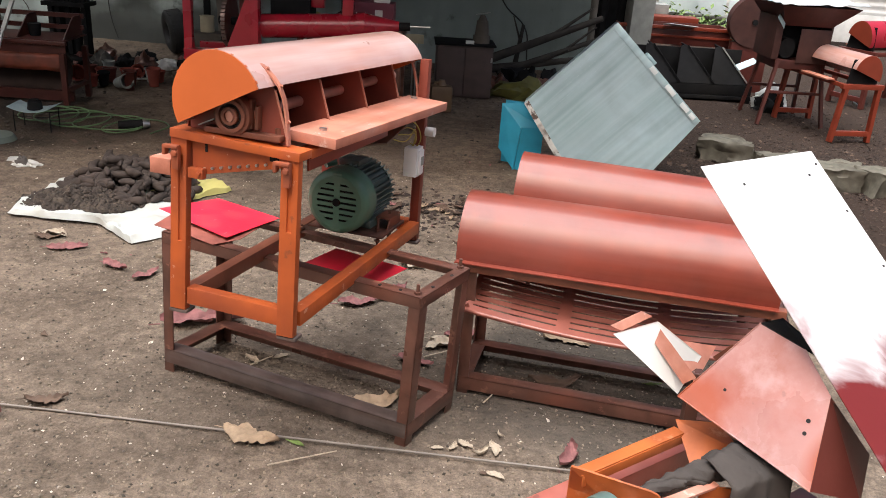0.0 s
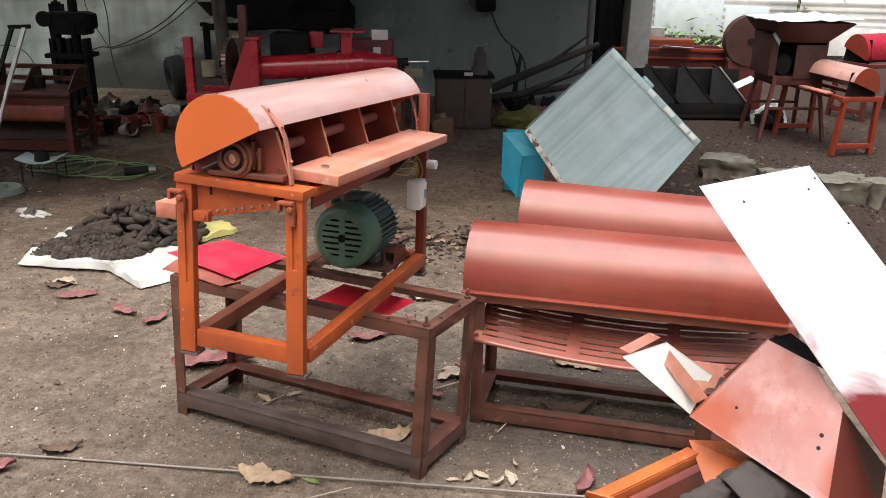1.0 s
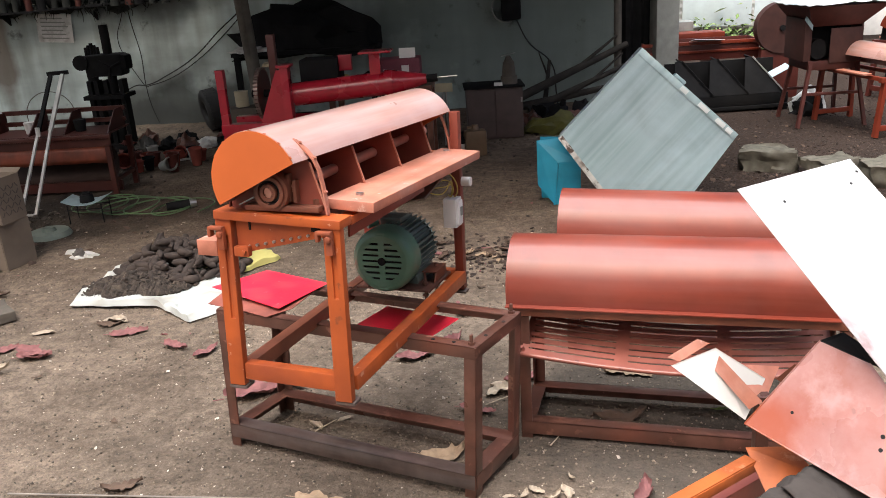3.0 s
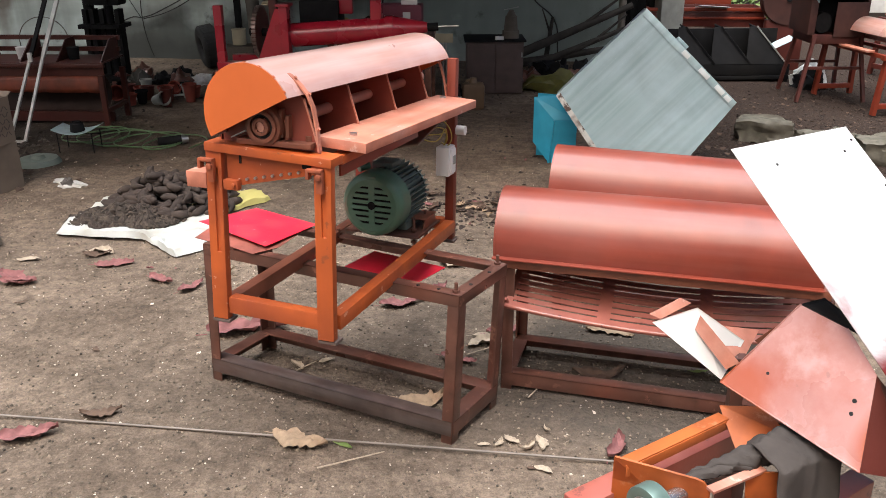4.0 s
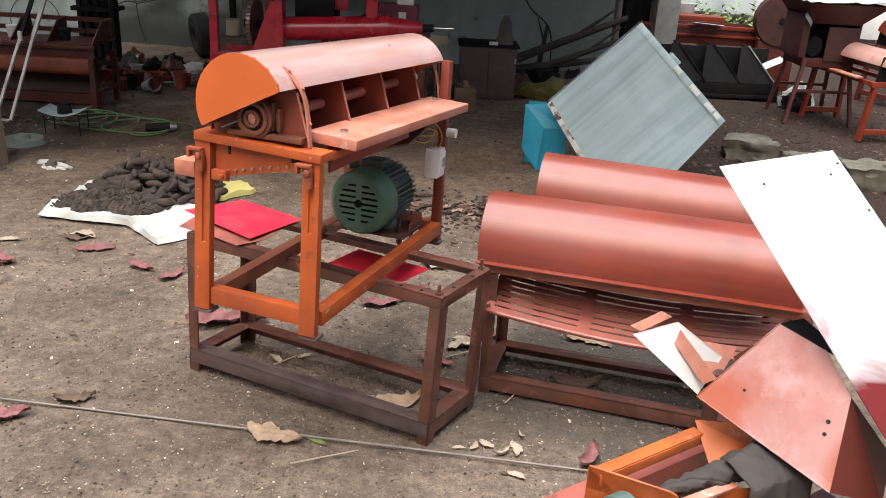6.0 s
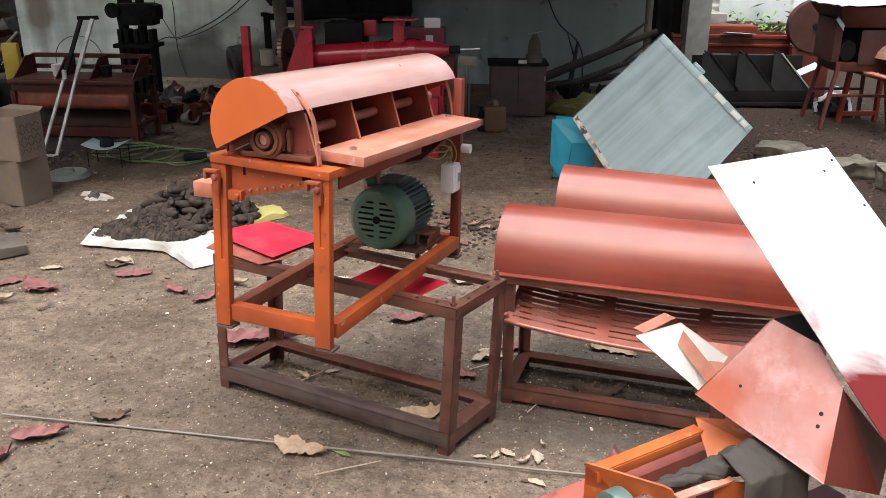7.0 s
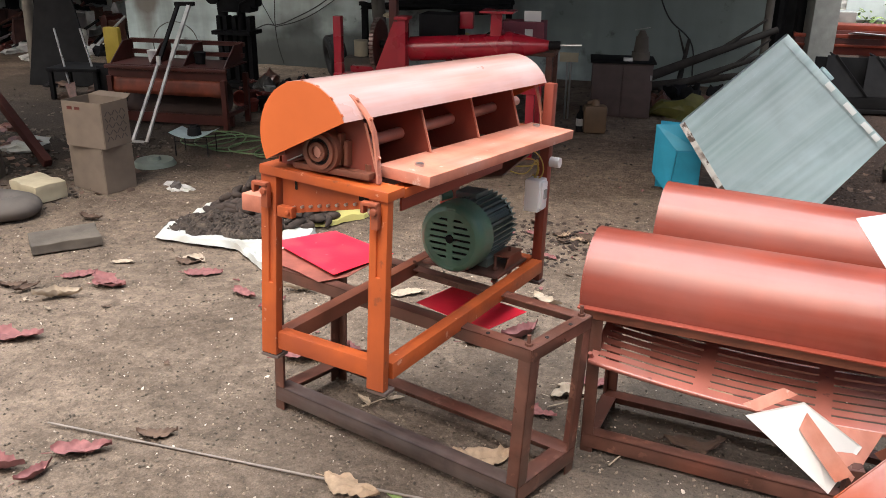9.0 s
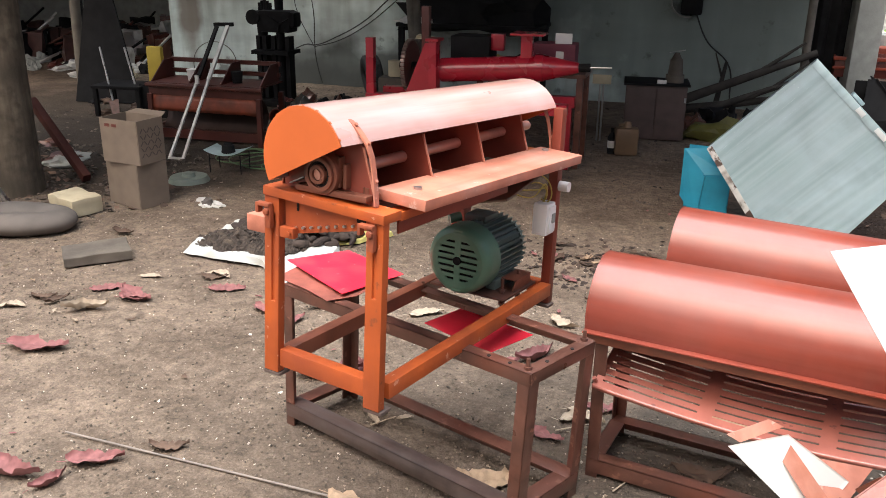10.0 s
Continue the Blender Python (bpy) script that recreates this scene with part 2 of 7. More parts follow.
# Oily soil under the stands, with the machines' shade painted in as well.
colour_patch(DIRT, (0.058, 0.050, 0.043), (0.75, 2.95, 0.0), (0.85, 0.6, 1.0), 0.7)
colour_patch(DIRT, (0.050, 0.041, 0.034), (-0.45, 2.75, 0.0), (0.85, 0.42, 1.0), 0.35)
# Shed floor and earth by the tree: shade painted as darker ground.
colour_patch(DIRT, (0.045, 0.036, 0.029), (-3.1, 6.1, 0.0), (1.3, 0.7, 1.0), 0.6)
colour_patch(DIRT, (0.040, 0.032, 0.026), (-5.3, 7.6, 0.0), (2.3, 2.2, 1.0), 0.8)
colour_patch(DIRT, (0.030, 0.024, 0.020), (-4.5, 6.1, 0.0), (1.7, 1.5, 1.0), 0.8)


streaks(WALL, (1.9, 1.9, 0.6), (0.12, 0.125, 0.115), 0.42)
streaks(WALL, (1.1, 1.1, 5.0), (0.14, 0.145, 0.14), 0.3)
streaks(WALL, (5.5, 5.5, 0.45), (0.13, 0.115, 0.095), 0.35)
# Sooty foot and brown stain; the upper patches mix soot with painted shade.
colour_patch(WALL, (0.035, 0.035, 0.033), (1.9, 0.0, -0.05), (1.3, 1.0, 0.30), 0.7)
colour_patch(WALL, (0.15, 0.12, 0.095), (0.28, 0.0, 0.95), (0.17, 1.0, 0.7), 0.8)
colour_patch(WALL, (0.035, 0.038, 0.036), (1.5, 0.0, 1.75), (1.5, 1.0, 0.4), 0.8)
colour_patch(WALL, (0.07, 0.075, 0.07), (2.6, 0.0, 0.0), (1.4, 1.0, 0.55), 0.85)
colour_patch(WALL, (0.10, 0.105, 0.10), (2.2, 0.0, 1.55), (1.2, 1.0, 0.35), 0.7)
streaks(GALV, (12, 12, 0.7), (0.28, 0.40, 0.44), 0.6)
streaks(GALV, (26, 26, 0.9), (0.52, 0.66, 0.70), 0.45)
streaks(ORANGE, (9, 9, 1.5), (0.27, 0.06, 0.026), 0.5)
streaks(PINKISH, (22, 1.6, 22), (0.33, 0.105, 0.065), 0.55)
# Right end of the wall: the roof's shade painted as a darker tone.
colour_patch(WALL, (0.19, 0.225, 0.21), (6.3, 0.0, 1.5), (1.9, 1.0, 2.6), 0.85)
chips(ORANGE, (0.23, 0.065, 0.028), 17, 0.635, 0.68, 0.8)
chips(ORANGE, (0.60, 0.30, 0.20), 24, 0.66, 0.69, 0.7)
chips(BROWN, (0.33, 0.15, 0.105), 16, 0.61, 0.66, 0.8)
streaks(BROWN, (7, 7, 7), (0.05, 0.030, 0.026), 0.55)
chips(PINKISH, (0.62, 0.40, 0.33), 20, 0.62, 0.66, 0.7)
chips(RED_OXIDE, (0.11, 0.035, 0.028), 30, 0.68, 0.71, 0.7)
chips(WALL, (0.09, 0.095, 0.09), 2.3, 0.60, 0.66, 0.75)
chips(RED_SHEET, (0.75, 0.30, 0.30), 26, 0.66, 0.7, 0.7)
streaks(RED_OXIDE, (3, 0.7, 14), (0.15, 0.030, 0.018), 0.6)
# Pinkish lengthwise streaks paint more of the sheen onto the drum covers.
streaks(RED_OXIDE, (9, 0.8, 9), (0.29, 0.085, 0.068), 0.4)
streaks(RED_OXIDE, (34, 1.4, 34), (0.27, 0.09, 0.075), 0.25)


# ---- building helpers ----
def box(bm, cx, cy, cz, sx, sy, sz, m=None):
    """Adds a box with its centre and its sizes; m: an optional further pose."""
    r = bmesh.ops.create_cube(bm, size=1.0)
    bmesh.ops.transform(bm, matrix=(m or Matrix()) @ Matrix.Translation((cx, cy, cz)) @ Matrix.Diagonal((sx, sy, sz, 1)), verts=r["verts"])
    return r["verts"]


def rod(bm, a, b, r1, r2=None, seg=14, caps=True):
    """Adds a round bar from a to b."""
    a, b = Vector(a), Vector(b)
    d = b - a
    r = bmesh.ops.create_cone(bm, cap_ends=caps, segments=seg, radius1=r1, radius2=r1 if r2 is None else r2, depth=d.length)
    q = Vector((0, 0, 1)).rotation_difference(d.normalized()).to_matrix().to_4x4()
    bmesh.ops.transform(bm, matrix=Matrix.Translation((a + b) / 2) @ q, verts=r["verts"])
    return r["verts"]


def bar(bm, a, b, w, h, up=(0, 0, 1)):
    """Adds a square bar from a to b, w wide and h high."""
    a, b = Vector(a), Vector(b)
    d = (b - a)
    x = d.normalized()
    y = Vector(up).cross(x)
    y = y.normalized() if y.length > 1e-4 else Vector((0, 1, 0))
    z = x.cross(y)
    m = Matrix((x, y, z)).transposed().to_4x4()
    m.translation = (a + b) / 2
    return box(bm, 0, 0, 0, d.length, w, h, m)


def angle_iron(bm, a, b, w, th, up, side):
    """Adds an L profile from a to b: one flange faces along up, the other along side; the corner runs from a to b."""
    a, b, up, side = Vector(a), Vector(b), Vector(up).normalized(), Vector(side).normalized()
    for n, k in ((up, side), (side, up)):
        lo = [p + n * s + k * e for p in (a, b) for s in (0, -th) for e in (0, -w)]
        vs = [bm.verts.new(p) for p in lo]
        for q in ((0, 1, 3, 2), (4, 6, 7, 5), (0, 4, 5, 1), (2, 3, 7, 6), (0, 2, 6, 4), (1, 5, 7, 3)):
            bm.faces.new([vs[i] for i in q])


def plate(bm, pts, th):
    """Adds a flat plate from its outline, th thick away from the outline's front."""
    p = [Vector(q) for q in pts]
    n = (p[1] - p[0]).cross(p[2] - p[1]).normalized() * th
    top = [bm.verts.new(q) for q in p]
    bot = [bm.verts.new(q - n) for q in p]
    bm.faces.new(top)
    bm.faces.new(list(reversed(bot)))
    for i in range(len(p)):
        j = (i + 1) % len(p)
        bm.faces.new((top[i], bot[i], bot[j], top[j]))


def shell(bm, ya, yb, r, a0, a1, th, cx=0.0, cz=0.0, seg=40, steps=1):
    """Adds a curved sheet round the y axis through (cx, cz), from angle a0 to a1 in degrees."""
    rows = []
    for rr in (r, r - th):
        for k in range(steps + 1):
            y = ya + (yb - ya) * k / steps
            rows.append([bm.verts.new((cx + rr * math.cos(radians(a0 + (a1 - a0) * i / seg)), y, cz + rr * math.sin(radians(a0 + (a1 - a0) * i / seg)))) for i in range(seg + 1)])
    o, q = rows[:steps + 1], rows[steps + 1:]
    for k in range(steps):
        for i in range(seg):
            bm.faces.new((o[k][i], o[k][i + 1], o[k + 1][i + 1], o[k + 1][i]))
            bm.faces.new((q[k][i], q[k + 1][i], q[k + 1][i + 1], q[k][i + 1]))
        for i in (0, seg):
            bm.faces.new((o[k][i], o[k + 1][i], q[k + 1][i], q[k][i]))
    for k in (0, steps):
        for i in range(seg):
            bm.faces.new((o[k][i], q[k][i], q[k][i + 1], o[k][i + 1]))


def ribbon(bm, pts, y, w, th):
    """Adds a bent flat bar along points (x, z), w wide along y, as one connected strip."""
    rows = []
    for i, (x, z) in enumerate(pts):
        a, b = pts[max(0, i - 1)], pts[min(len(pts) - 1, i + 1)]
        d = Vector((b[0] - a[0], b[1] - a[1])).normalized()
        nx, nz = -d.y * th / 2, d.x * th / 2
        rows.append([bm.verts.new(q) for q in ((x + nx, y - w / 2, z + nz), (x + nx, y + w / 2, z + nz), (x - nx, y + w / 2, z - nz), (x - nx, y - w / 2, z - nz))])
    for r, s in zip(rows, rows[1:]):
        for k in range(4):
            bm.faces.new((r[k], r[(k + 1) % 4], s[(k + 1) % 4], s[k]))
    bm.faces.new(rows[0]); bm.faces.new(list(reversed(rows[-1])))


def cells(bm, xs, ys, zs, keep):
    """Adds one connected block made of the grid cells (i, j, k) for which keep is true."""
    verts = {}
    def v(i, j, k):
        if (i, j, k) not in verts:
            verts[(i, j, k)] = bm.verts.new((xs[i], ys[j], zs[k]))
        return verts[(i, j, k)]
    n = (len(xs) - 1, len(ys) - 1, len(zs) - 1)
    def on(i, j, k):
        return 0 <= i < n[0] and 0 <= j < n[1] and 0 <= k < n[2] and keep(i, j, k)
    for i in range(n[0]):
        for j in range(n[1]):
            for k in range(n[2]):
                if not on(i, j, k):
                    continue
                for d, q in (((-1, 0, 0), ((0, 0, 0), (0, 0, 1), (0, 1, 1), (0, 1, 0))), ((1, 0, 0), ((1, 0, 0), (1, 1, 0), (1, 1, 1), (1, 0, 1))), ((0, -1, 0), ((0, 0, 0), (1, 0, 0), (1, 0, 1), (0, 0, 1))),
                             ((0, 1, 0), ((0, 1, 0), (0, 1, 1), (1, 1, 1), (1, 1, 0))), ((0, 0, -1), ((0, 0, 0), (0, 1, 0), (1, 1, 0), (1, 0, 0))), ((0, 0, 1), ((0, 0, 1), (1, 0, 1), (1, 1, 1), (0, 1, 1)))):
                    if not on(i + d[0], j + d[1], k + d[2]):
                        bm.faces.new([v(i + a, j + b, k + c) for a, b, c in q])


def finish(bm, name, mat, bevel=0.0, smooth=40):
    """The bmesh as mesh data, with softened edges where asked."""
    bmesh.ops.recalc_face_normals(bm, faces=bm.faces)
    if bevel:
        es = [e for e in bm.edges if len(e.link_faces) == 2 and e.calc_face_angle(0) > 0.5]
        bmesh.ops.bevel(bm, geom=es, offset=bevel, segments=2, affect="EDGES", profile=0.6, clamp_overlap=True)
    me = bpy.data.meshes.new(name)
    for f in bm.faces:
        f.smooth = True
    for e in bm.edges:
        if len(e.link_faces) == 2 and e.calc_face_angle(0) > radians(smooth):
            e.smooth = False
    bm.to_mesh(me)
    bm.free()
    me.materials.append(mat)
    return me


def part(name, bm, mat, parent, label="", bevel=0.0, m=None):
    ob = new(name, finish(bm, name, mat, bevel))
    ob.parent = parent
    if m is not None:
        ob.matrix_basis = m
    if label:
        tagged(ob, label)
    return ob


def thing(name, m, label, category, group="", kind=""):
    ob = new(name)
    ob.empty_display_size = 0.1
    ob.matrix_basis = m
    return tagged(ob, label, category, group, kind)


def solo(name, bm, mat, m, label, category, group="", kind="", bevel=0.0):
    ob = new(name, finish(bm, name, mat, bevel))
    ob.matrix_basis = m
    return tagged(ob, label, category, group, kind)


def B():
    return bmesh.new()


# ---- ground and building ----
def ground_height(x, y):
    return 0.012 * noise.noise((x * 1.3, y * 1.3, 0.0)) + 0.006 * noise.noise((x * 5, y * 5, 3.0)) - 0.006


def make_ground():
    bm = B()
    # fine grid near the yard, with long strips out to the horizon
    xs = [-400, -60, -25, -14] + [-9 + 0.1 * i for i in range(151)] + [12, 25, 60, 400]
    ys = [-400, -60, -20, -6] + [-1 + 0.1 * i for i in range(131)] + [16, 25, 60, 400]
    vs = [[bm.verts.new((x, y, ground_height(x, y) if -9.1 < x < 6.1 and -1.1 < y < 12.1 else -0.006)) for y in ys] for x in xs]
    for i in range(len(xs) - 1):
        for j in range(len(ys) - 1):
            bm.faces.new((vs[i][j], vs[i + 1][j], vs[i + 1][j + 1], vs[i][j + 1]))
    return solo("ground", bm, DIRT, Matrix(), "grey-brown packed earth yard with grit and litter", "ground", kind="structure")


make_ground()


def wall(name, x0, y0, x1, y1, z0, z1, th, mat, label):
    bm = B()
    a = math.atan2(y1 - y0, x1 - x0)
    ln = math.hypot(x1 - x0, y1 - y0)
    box(bm, ln / 2, th / 2, (z0 + z1) / 2, ln, th, z1 - z0)
    return solo(name, bm, mat, pose(x0, y0, 0, 0, 0, math.degrees(a)), label, "wall", kind="structure")


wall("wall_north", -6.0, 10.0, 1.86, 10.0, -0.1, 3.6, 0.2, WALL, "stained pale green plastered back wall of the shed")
ROOF = material("roof_sheet", (0.16, 0.15, 0.14), 0.7, vary=0.2)
# Roof out of view; its panel edges and gaps are chosen to shape the light.
bm = B()
box(bm, -0.9, 7.6, 2.63, 5.3, 6.2, 0.06)
box(bm, -8.8, 8.15, 2.632, 10.5, 1.1, 0.06)
box(bm, -4.96, 9.74, 2.634, 2.8, 0.62, 0.06)
box(bm, -10.2, 11.9, 2.632, 7.7, 6.5, 0.06)
box(bm, -4.9, 12.6, 2.632, 2.7, 5.0, 0.06)
box(bm, -1.7, 13.0, 2.63, 6.9, 4.4, 0.06)
solo("ceiling", bm, ROOF, Matrix(), "unseen roof panels laid out to shade the shed", "ceiling", kind="structure")
wall("wall_east", 1.52, 10.2, 1.52, 15.0, -0.1, 2.6, 0.15, WALL, "plastered side wall of the rear store")
wall("wall_west", -14.0, 7.5, -14.0, 15.0, -0.1, 2.6, 0.15, CONCRETE, "dim grey end wall of the second bay")

# Two added walls, never in view, that keep low sky light out.
wall("wall_south", -14.0, -3.6, 14.0, -3.6, -0.1, 3.6, 0.2, CONCRETE, "unseen grey wall added behind the camera to block low sky")
wall("wall_yard", 9.0, -3.4, 9.0, 9.0, -0.1, 3.0, 0.2, CONCRETE, "unseen grey wall added at the yard's side to block low sky")

# ---- the thresher on its stand ----
L = pose(0, 2.5, 0, -3, 0, -16)
S = pose(0.017, 2.425, -0.012, 0.7, 0.4, -21.9)
SKEW = Matrix(((1, 0.136, 0.049, -0.027), (0, 1, 0, 0), (0, 0, 1, 0), (0, 0, 0, 1)))
HOLE = material("dark_opening", (0.012, 0.01, 0.01), 0.9, vary=0.1, bump=0)
BROWN_RED = material("orange_washed_iron", (0.215, 0.072, 0.042), 0.38, stain=(0.11, 0.042, 0.028), stain_amount=0.7, vary=0.3, stain_scale=5, coat=0.2)
SHAFT = material("worn_shaft", (0.55, 0.26, 0.20), 0.28, metal=0.35, vary=0.2, coat=0.4)
YELLOW_WIRE = material("yellow_wire", (0.45, 0.36, 0.08), 0.5, vary=0.1, bump=0)


def stand(name, m, x0, x1, y0, y1, top, label, mat=BROWN, rail=0.065, w=0.04, low=None, bare_front=False, lean=Matrix(), deep=0.04, front=None):
    """Welded angle iron stand: four legs, four top rails, four low rails; lean skews it out of square."""
    e = thing(name, m, label, "stand", "iron stands")
    t = 0.005
    for x, sx in ((x0, -1), (x1, 1)):
        for y, sy in ((y0, -1), (y1, 1)):
            bm = B(); angle_iron(bm, (x, y, -0.025), (x, y, top), w, t, (sx, 0, 0), (0, sy, 0)); bm.transform(lean); part("leg", bm, mat, e, bevel=0.0012)
    for z, n, k, w in ((top + 0.002, "top_rail", mat, w), (rail + deep, "low_rail", low or mat, deep)):
        for y, sy in ((y0, -1), (y1, 1)):
            if bare_front and n == "top_rail":
                continue
            bm = B(); angle_iron(bm, (x0 + t, y + sy * 0.0015, z), (x1 - t, y + sy * 0.0015, z), w, t, (0, 0, 1), (0, sy, 0)); bm.transform(lean); part(n, bm, front if front and n == "low_rail" and sy < 0 else k, e, bevel=0.0012)
        for x, sx in ((x0, -1), (x1, 1)):
            bm = B(); angle_iron(bm, (x + sx * 0.0015, y0 + t, z - 0.0005), (x + sx * 0.0015, y1 - t, z - 0.0005), w, t, (0, 0, 1), (sx, 0, 0)); bm.transform(lean); part(n, bm, k, e, bevel=0.0012)
    return e


def stud(e, x, y, z, h=0.04, r=0.006, mat=BROWN):
    bm = B(); rod(bm, (x, y, z - 0.01), (x, y, z + h), r, seg=8); rod(bm, (x, y, z), (x, y, z + 0.008), r * 1.9, seg=6)
    part("stud", bm, mat, e, "upright threaded stud")


RUBBED = material("rubbed_grey_iron", (0.125, 0.09, 0.08), 0.34, metal=0.45, stain=(0.12, 0.045, 0.03), stain_amount=0.75, vary=0.35, scale=12, stain_scale=2.5)
streaks(RUBBED, (2, 16, 16), (0.22, 0.20, 0.20), 0.5)
stand_a = stand("iron_stand", S, -0.984, 0.0, 0.0, 0.29, 0.550, "rusty brown angle-iron stand on the earth under the orange thresher", low=BROWN, rail=0.036, lean=SKEW, deep=0.055, front=RUBBED)
stud(stand_a, -0.022, 0.02, 0.552, 0.032); stud(stand_a, 0.012, 0.27, 0.552, 0.032); stud(stand_a, -0.6, 0.275, 0.552, 0.02)
for hx, hy in ((-0.08, 0.018), (-0.15, 0.016), (-0.004, 0.09), (0.012, 0.2)):
    bm = B(); rod(bm, (hx, hy, 0.5515), (hx, hy, 0.5535), 0.006, seg=10); part("bolt_hole", bm, HOLE, stand_a)


FOOT = material("scuffed_foot_plate", (0.11, 0.08, 0.07), 0.7, vary=0.3, stain=(0.2, 0.08, 0.05), stain_scale=12)


def boxpart(e, nm, mat, x0, x1, y0, y1, z0, z1, bevel=0.0025, label=""):
    bm = B(); box(bm, (x0 + x1) / 2, (y0 + y1) / 2, (z0 + z1) / 2, x1 - x0, y1 - y0, z1 - z0)
    return part(nm, bm, mat, e, label, bevel)


def motor(e):
    """Fan-cooled motor lying along y: slotted cowl, finned body, terminal box, feet."""
    cx, cz, r = -0.393, 0.685, 0.115
    bm = B()
    prof = [(0.0, r * 0.80), (0.004, r * 0.90), (0.014, r * 0.975), (0.03, r), (0.085, r)]
    rings = [[bm.verts.new((cx + q * math.cos(2 * math.pi * i / 48), 0.215 + d, cz + q * math.sin(2 * math.pi * i / 48))) for i in range(48)] for d, q in prof]
    for k in range(len(rings) - 1):
        for i in range(48):
            bm.faces.new((rings[k][i], rings[k][(i + 1) % 48], rings[k + 1][(i + 1) % 48], rings[k + 1][i]))
    cowl = part("fan_cowl", bm, MOTOR_GREEN, e, "dented green fan cowl with slots")
    # grille: bars between open slots, hub in the middle
    bm = B()
    R = r * 0.81
    n = 9
    step = 2 * R / n
    for i in range(n + 1):
        z = -R + step * i
        hw = math.sqrt(max(0.0, R * R - min(abs(z), R * 0.985) ** 2))
        hh = step * 0.62 if 0 < i < n else step * 0.8
        box(bm, cx, 0.2185, cz + z, 2 * hw, 0.004, hh)
    for i in range(36):
        a = 2 * math.pi * i / 36
        box(bm, 0, 0, 0, 0.02, 0.004, 0.02, Matrix.Translation((cx + R * 0.9 * math.cos(a), 0.2183, cz + R * 0.9 * math.sin(a))) @ Matrix.Rotation(-a, 4, "Y"))
    box(bm, cx, 0.2182, cz, 0.022, 0.004, 2 * R)
    part("grille", bm, MOTOR_GREEN, cowl)
    bm = B(); rod(bm, (cx, 0.213, cz), (cx, 0.222, cz), 0.014, seg=20); part("hub", bm, BLACK, cowl)
    bm = B(); rod(bm, (cx, 0.23, cz), (cx, 0.235, cz), R * 0.99, seg=40); part("fan_disc", bm, HOLE, cowl)
    bm = B(); rod(bm, (cx, 0.29, cz), (cx, 0.50, cz), 0.086, seg=40)
    body = part("motor_body", bm, MOTOR_DARK, e)
    for i in range(34):
        a = 2 * math.pi * i / 34
        if -2.0 < a - 1.5 * math.pi < 0.6 and abs(a - 1.5 * math.pi) < 0.5:
            continue
        bm = B(); box(bm, 0.094, 0.395, 0, 0.028, 0.2, 0.005, Matrix.Translation((cx, 0, cz)) @ Matrix.Rotation(-a, 4, "Y"))
        part("fin", bm, MOTOR_DARK, body)
    bm = B(); rod(bm, (cx, 0.495, cz), (cx, 0.53, cz), 0.092, 0.08, seg=40); part("end_shield", bm, MOTOR_DARK, e)
    bm = B(); box(bm, cx - 0.02, 0.40, cz + 0.108, 0.08, 0.09, 0.026); part("terminal_box", bm, MOTOR_DARK, e, bevel=0.008)
    bm = B(); rod(bm, (cx - 0.06, 0.33, cz + 0.115), (cx - 0.085, 0.3, cz + 0.108), 0.016, seg=14); part("cable_gland", bm, MOTOR_GREEN, e)
    for x in (cx - 0.075, cx + 0.075):
        bm = B(); box(bm, x, 0.395, cz - 0.092, 0.035, 0.17, 0.03); part("motor_foot", bm, MOTOR_DARK, e, bevel=0.004)
    boxpart(e, "motor_plate", BROWN, cx - 0.12, cx + 0.16, 0.25, 0.5, 0.570, 0.578)
    bm = B(); plate(bm, [(cx + 0.15, 0.33, 0.579), (cx + 0.15, 0.46, 0.579), (cx + 0.15, 0.45, 0.612), (cx + 0.15, 0.35, 0.612)], 0.005); box(bm, cx + 0.125, 0.40, 0.614, 0.055, 0.11, 0.005); part("motor_bracket", bm, BROWN_RED, e, bevel=0.001)
    for y in (0.30, 0.41):
        bm = B(); rod(bm, (cx + 0.125, y, 0.52), (cx + 0.125, y, 0.63), 0.005, seg=8); rod(bm, (cx + 0.125, y, 0.585), (cx + 0.125, y, 0.594), 0.011, seg=6); rod(bm, (cx + 0.125, y, 0.54), (cx + 0.125, y, 0.549), 0.011, seg=6)
        part("adjusting_bolt", bm, BROWN, e)


def bearing_block(e, cx, y, z, mat=BROWN_RED):
    """Pillow block with base, round housing, collar, grease cap and shaft end."""
    boxpart(e, "bearing_base", mat, cx - 0.085, cx + 0.135, y + 0.0, y + 0.06, z - 0.053, z - 0.037, 0.004)
    bm = B(); rod(bm, (cx, y - 0.005, z), (cx, y + 0.055, z), 0.052, 0.054, seg=40)
    hs = part("bearing_housing", bm, mat, e, bevel=0.004)
    for x, h in ((0.045, 0.075), (0.063, 0.06)):
        bm = B(); box(bm, cx + x, y + 0.032, z - 0.03 + h / 2, 0.012, 0.045, h); part("housing_rib", bm, mat, hs, bevel=0.004)
    bm = B(); shell(bm, y - 0.013, y, 0.043, 0, 360, 0.011, cx, z, seg=36); part("outer_ring", bm, mat, hs, bevel=0.002)
    bm = B(); shell(bm, y - 0.006, y + 0.002, 0.031, 0, 360, 0.008, cx, z, seg=36); part("seal_groove", bm, HOLE, hs)
    bm = B(); shell(bm, y - 0.018, y, 0.0235, 0, 360, 0.009, cx, z, seg=30); part("inner_ring", bm, mat, hs, bevel=0.0015)
    for bx in (cx - 0.04, cx + 0.115):
        bm = B(); rod(bm, (bx, y + 0.032, z - 0.037), (bx, y + 0.032, z - 0.022), 0.010, seg=6); part("base_bolt", bm, mat, hs)


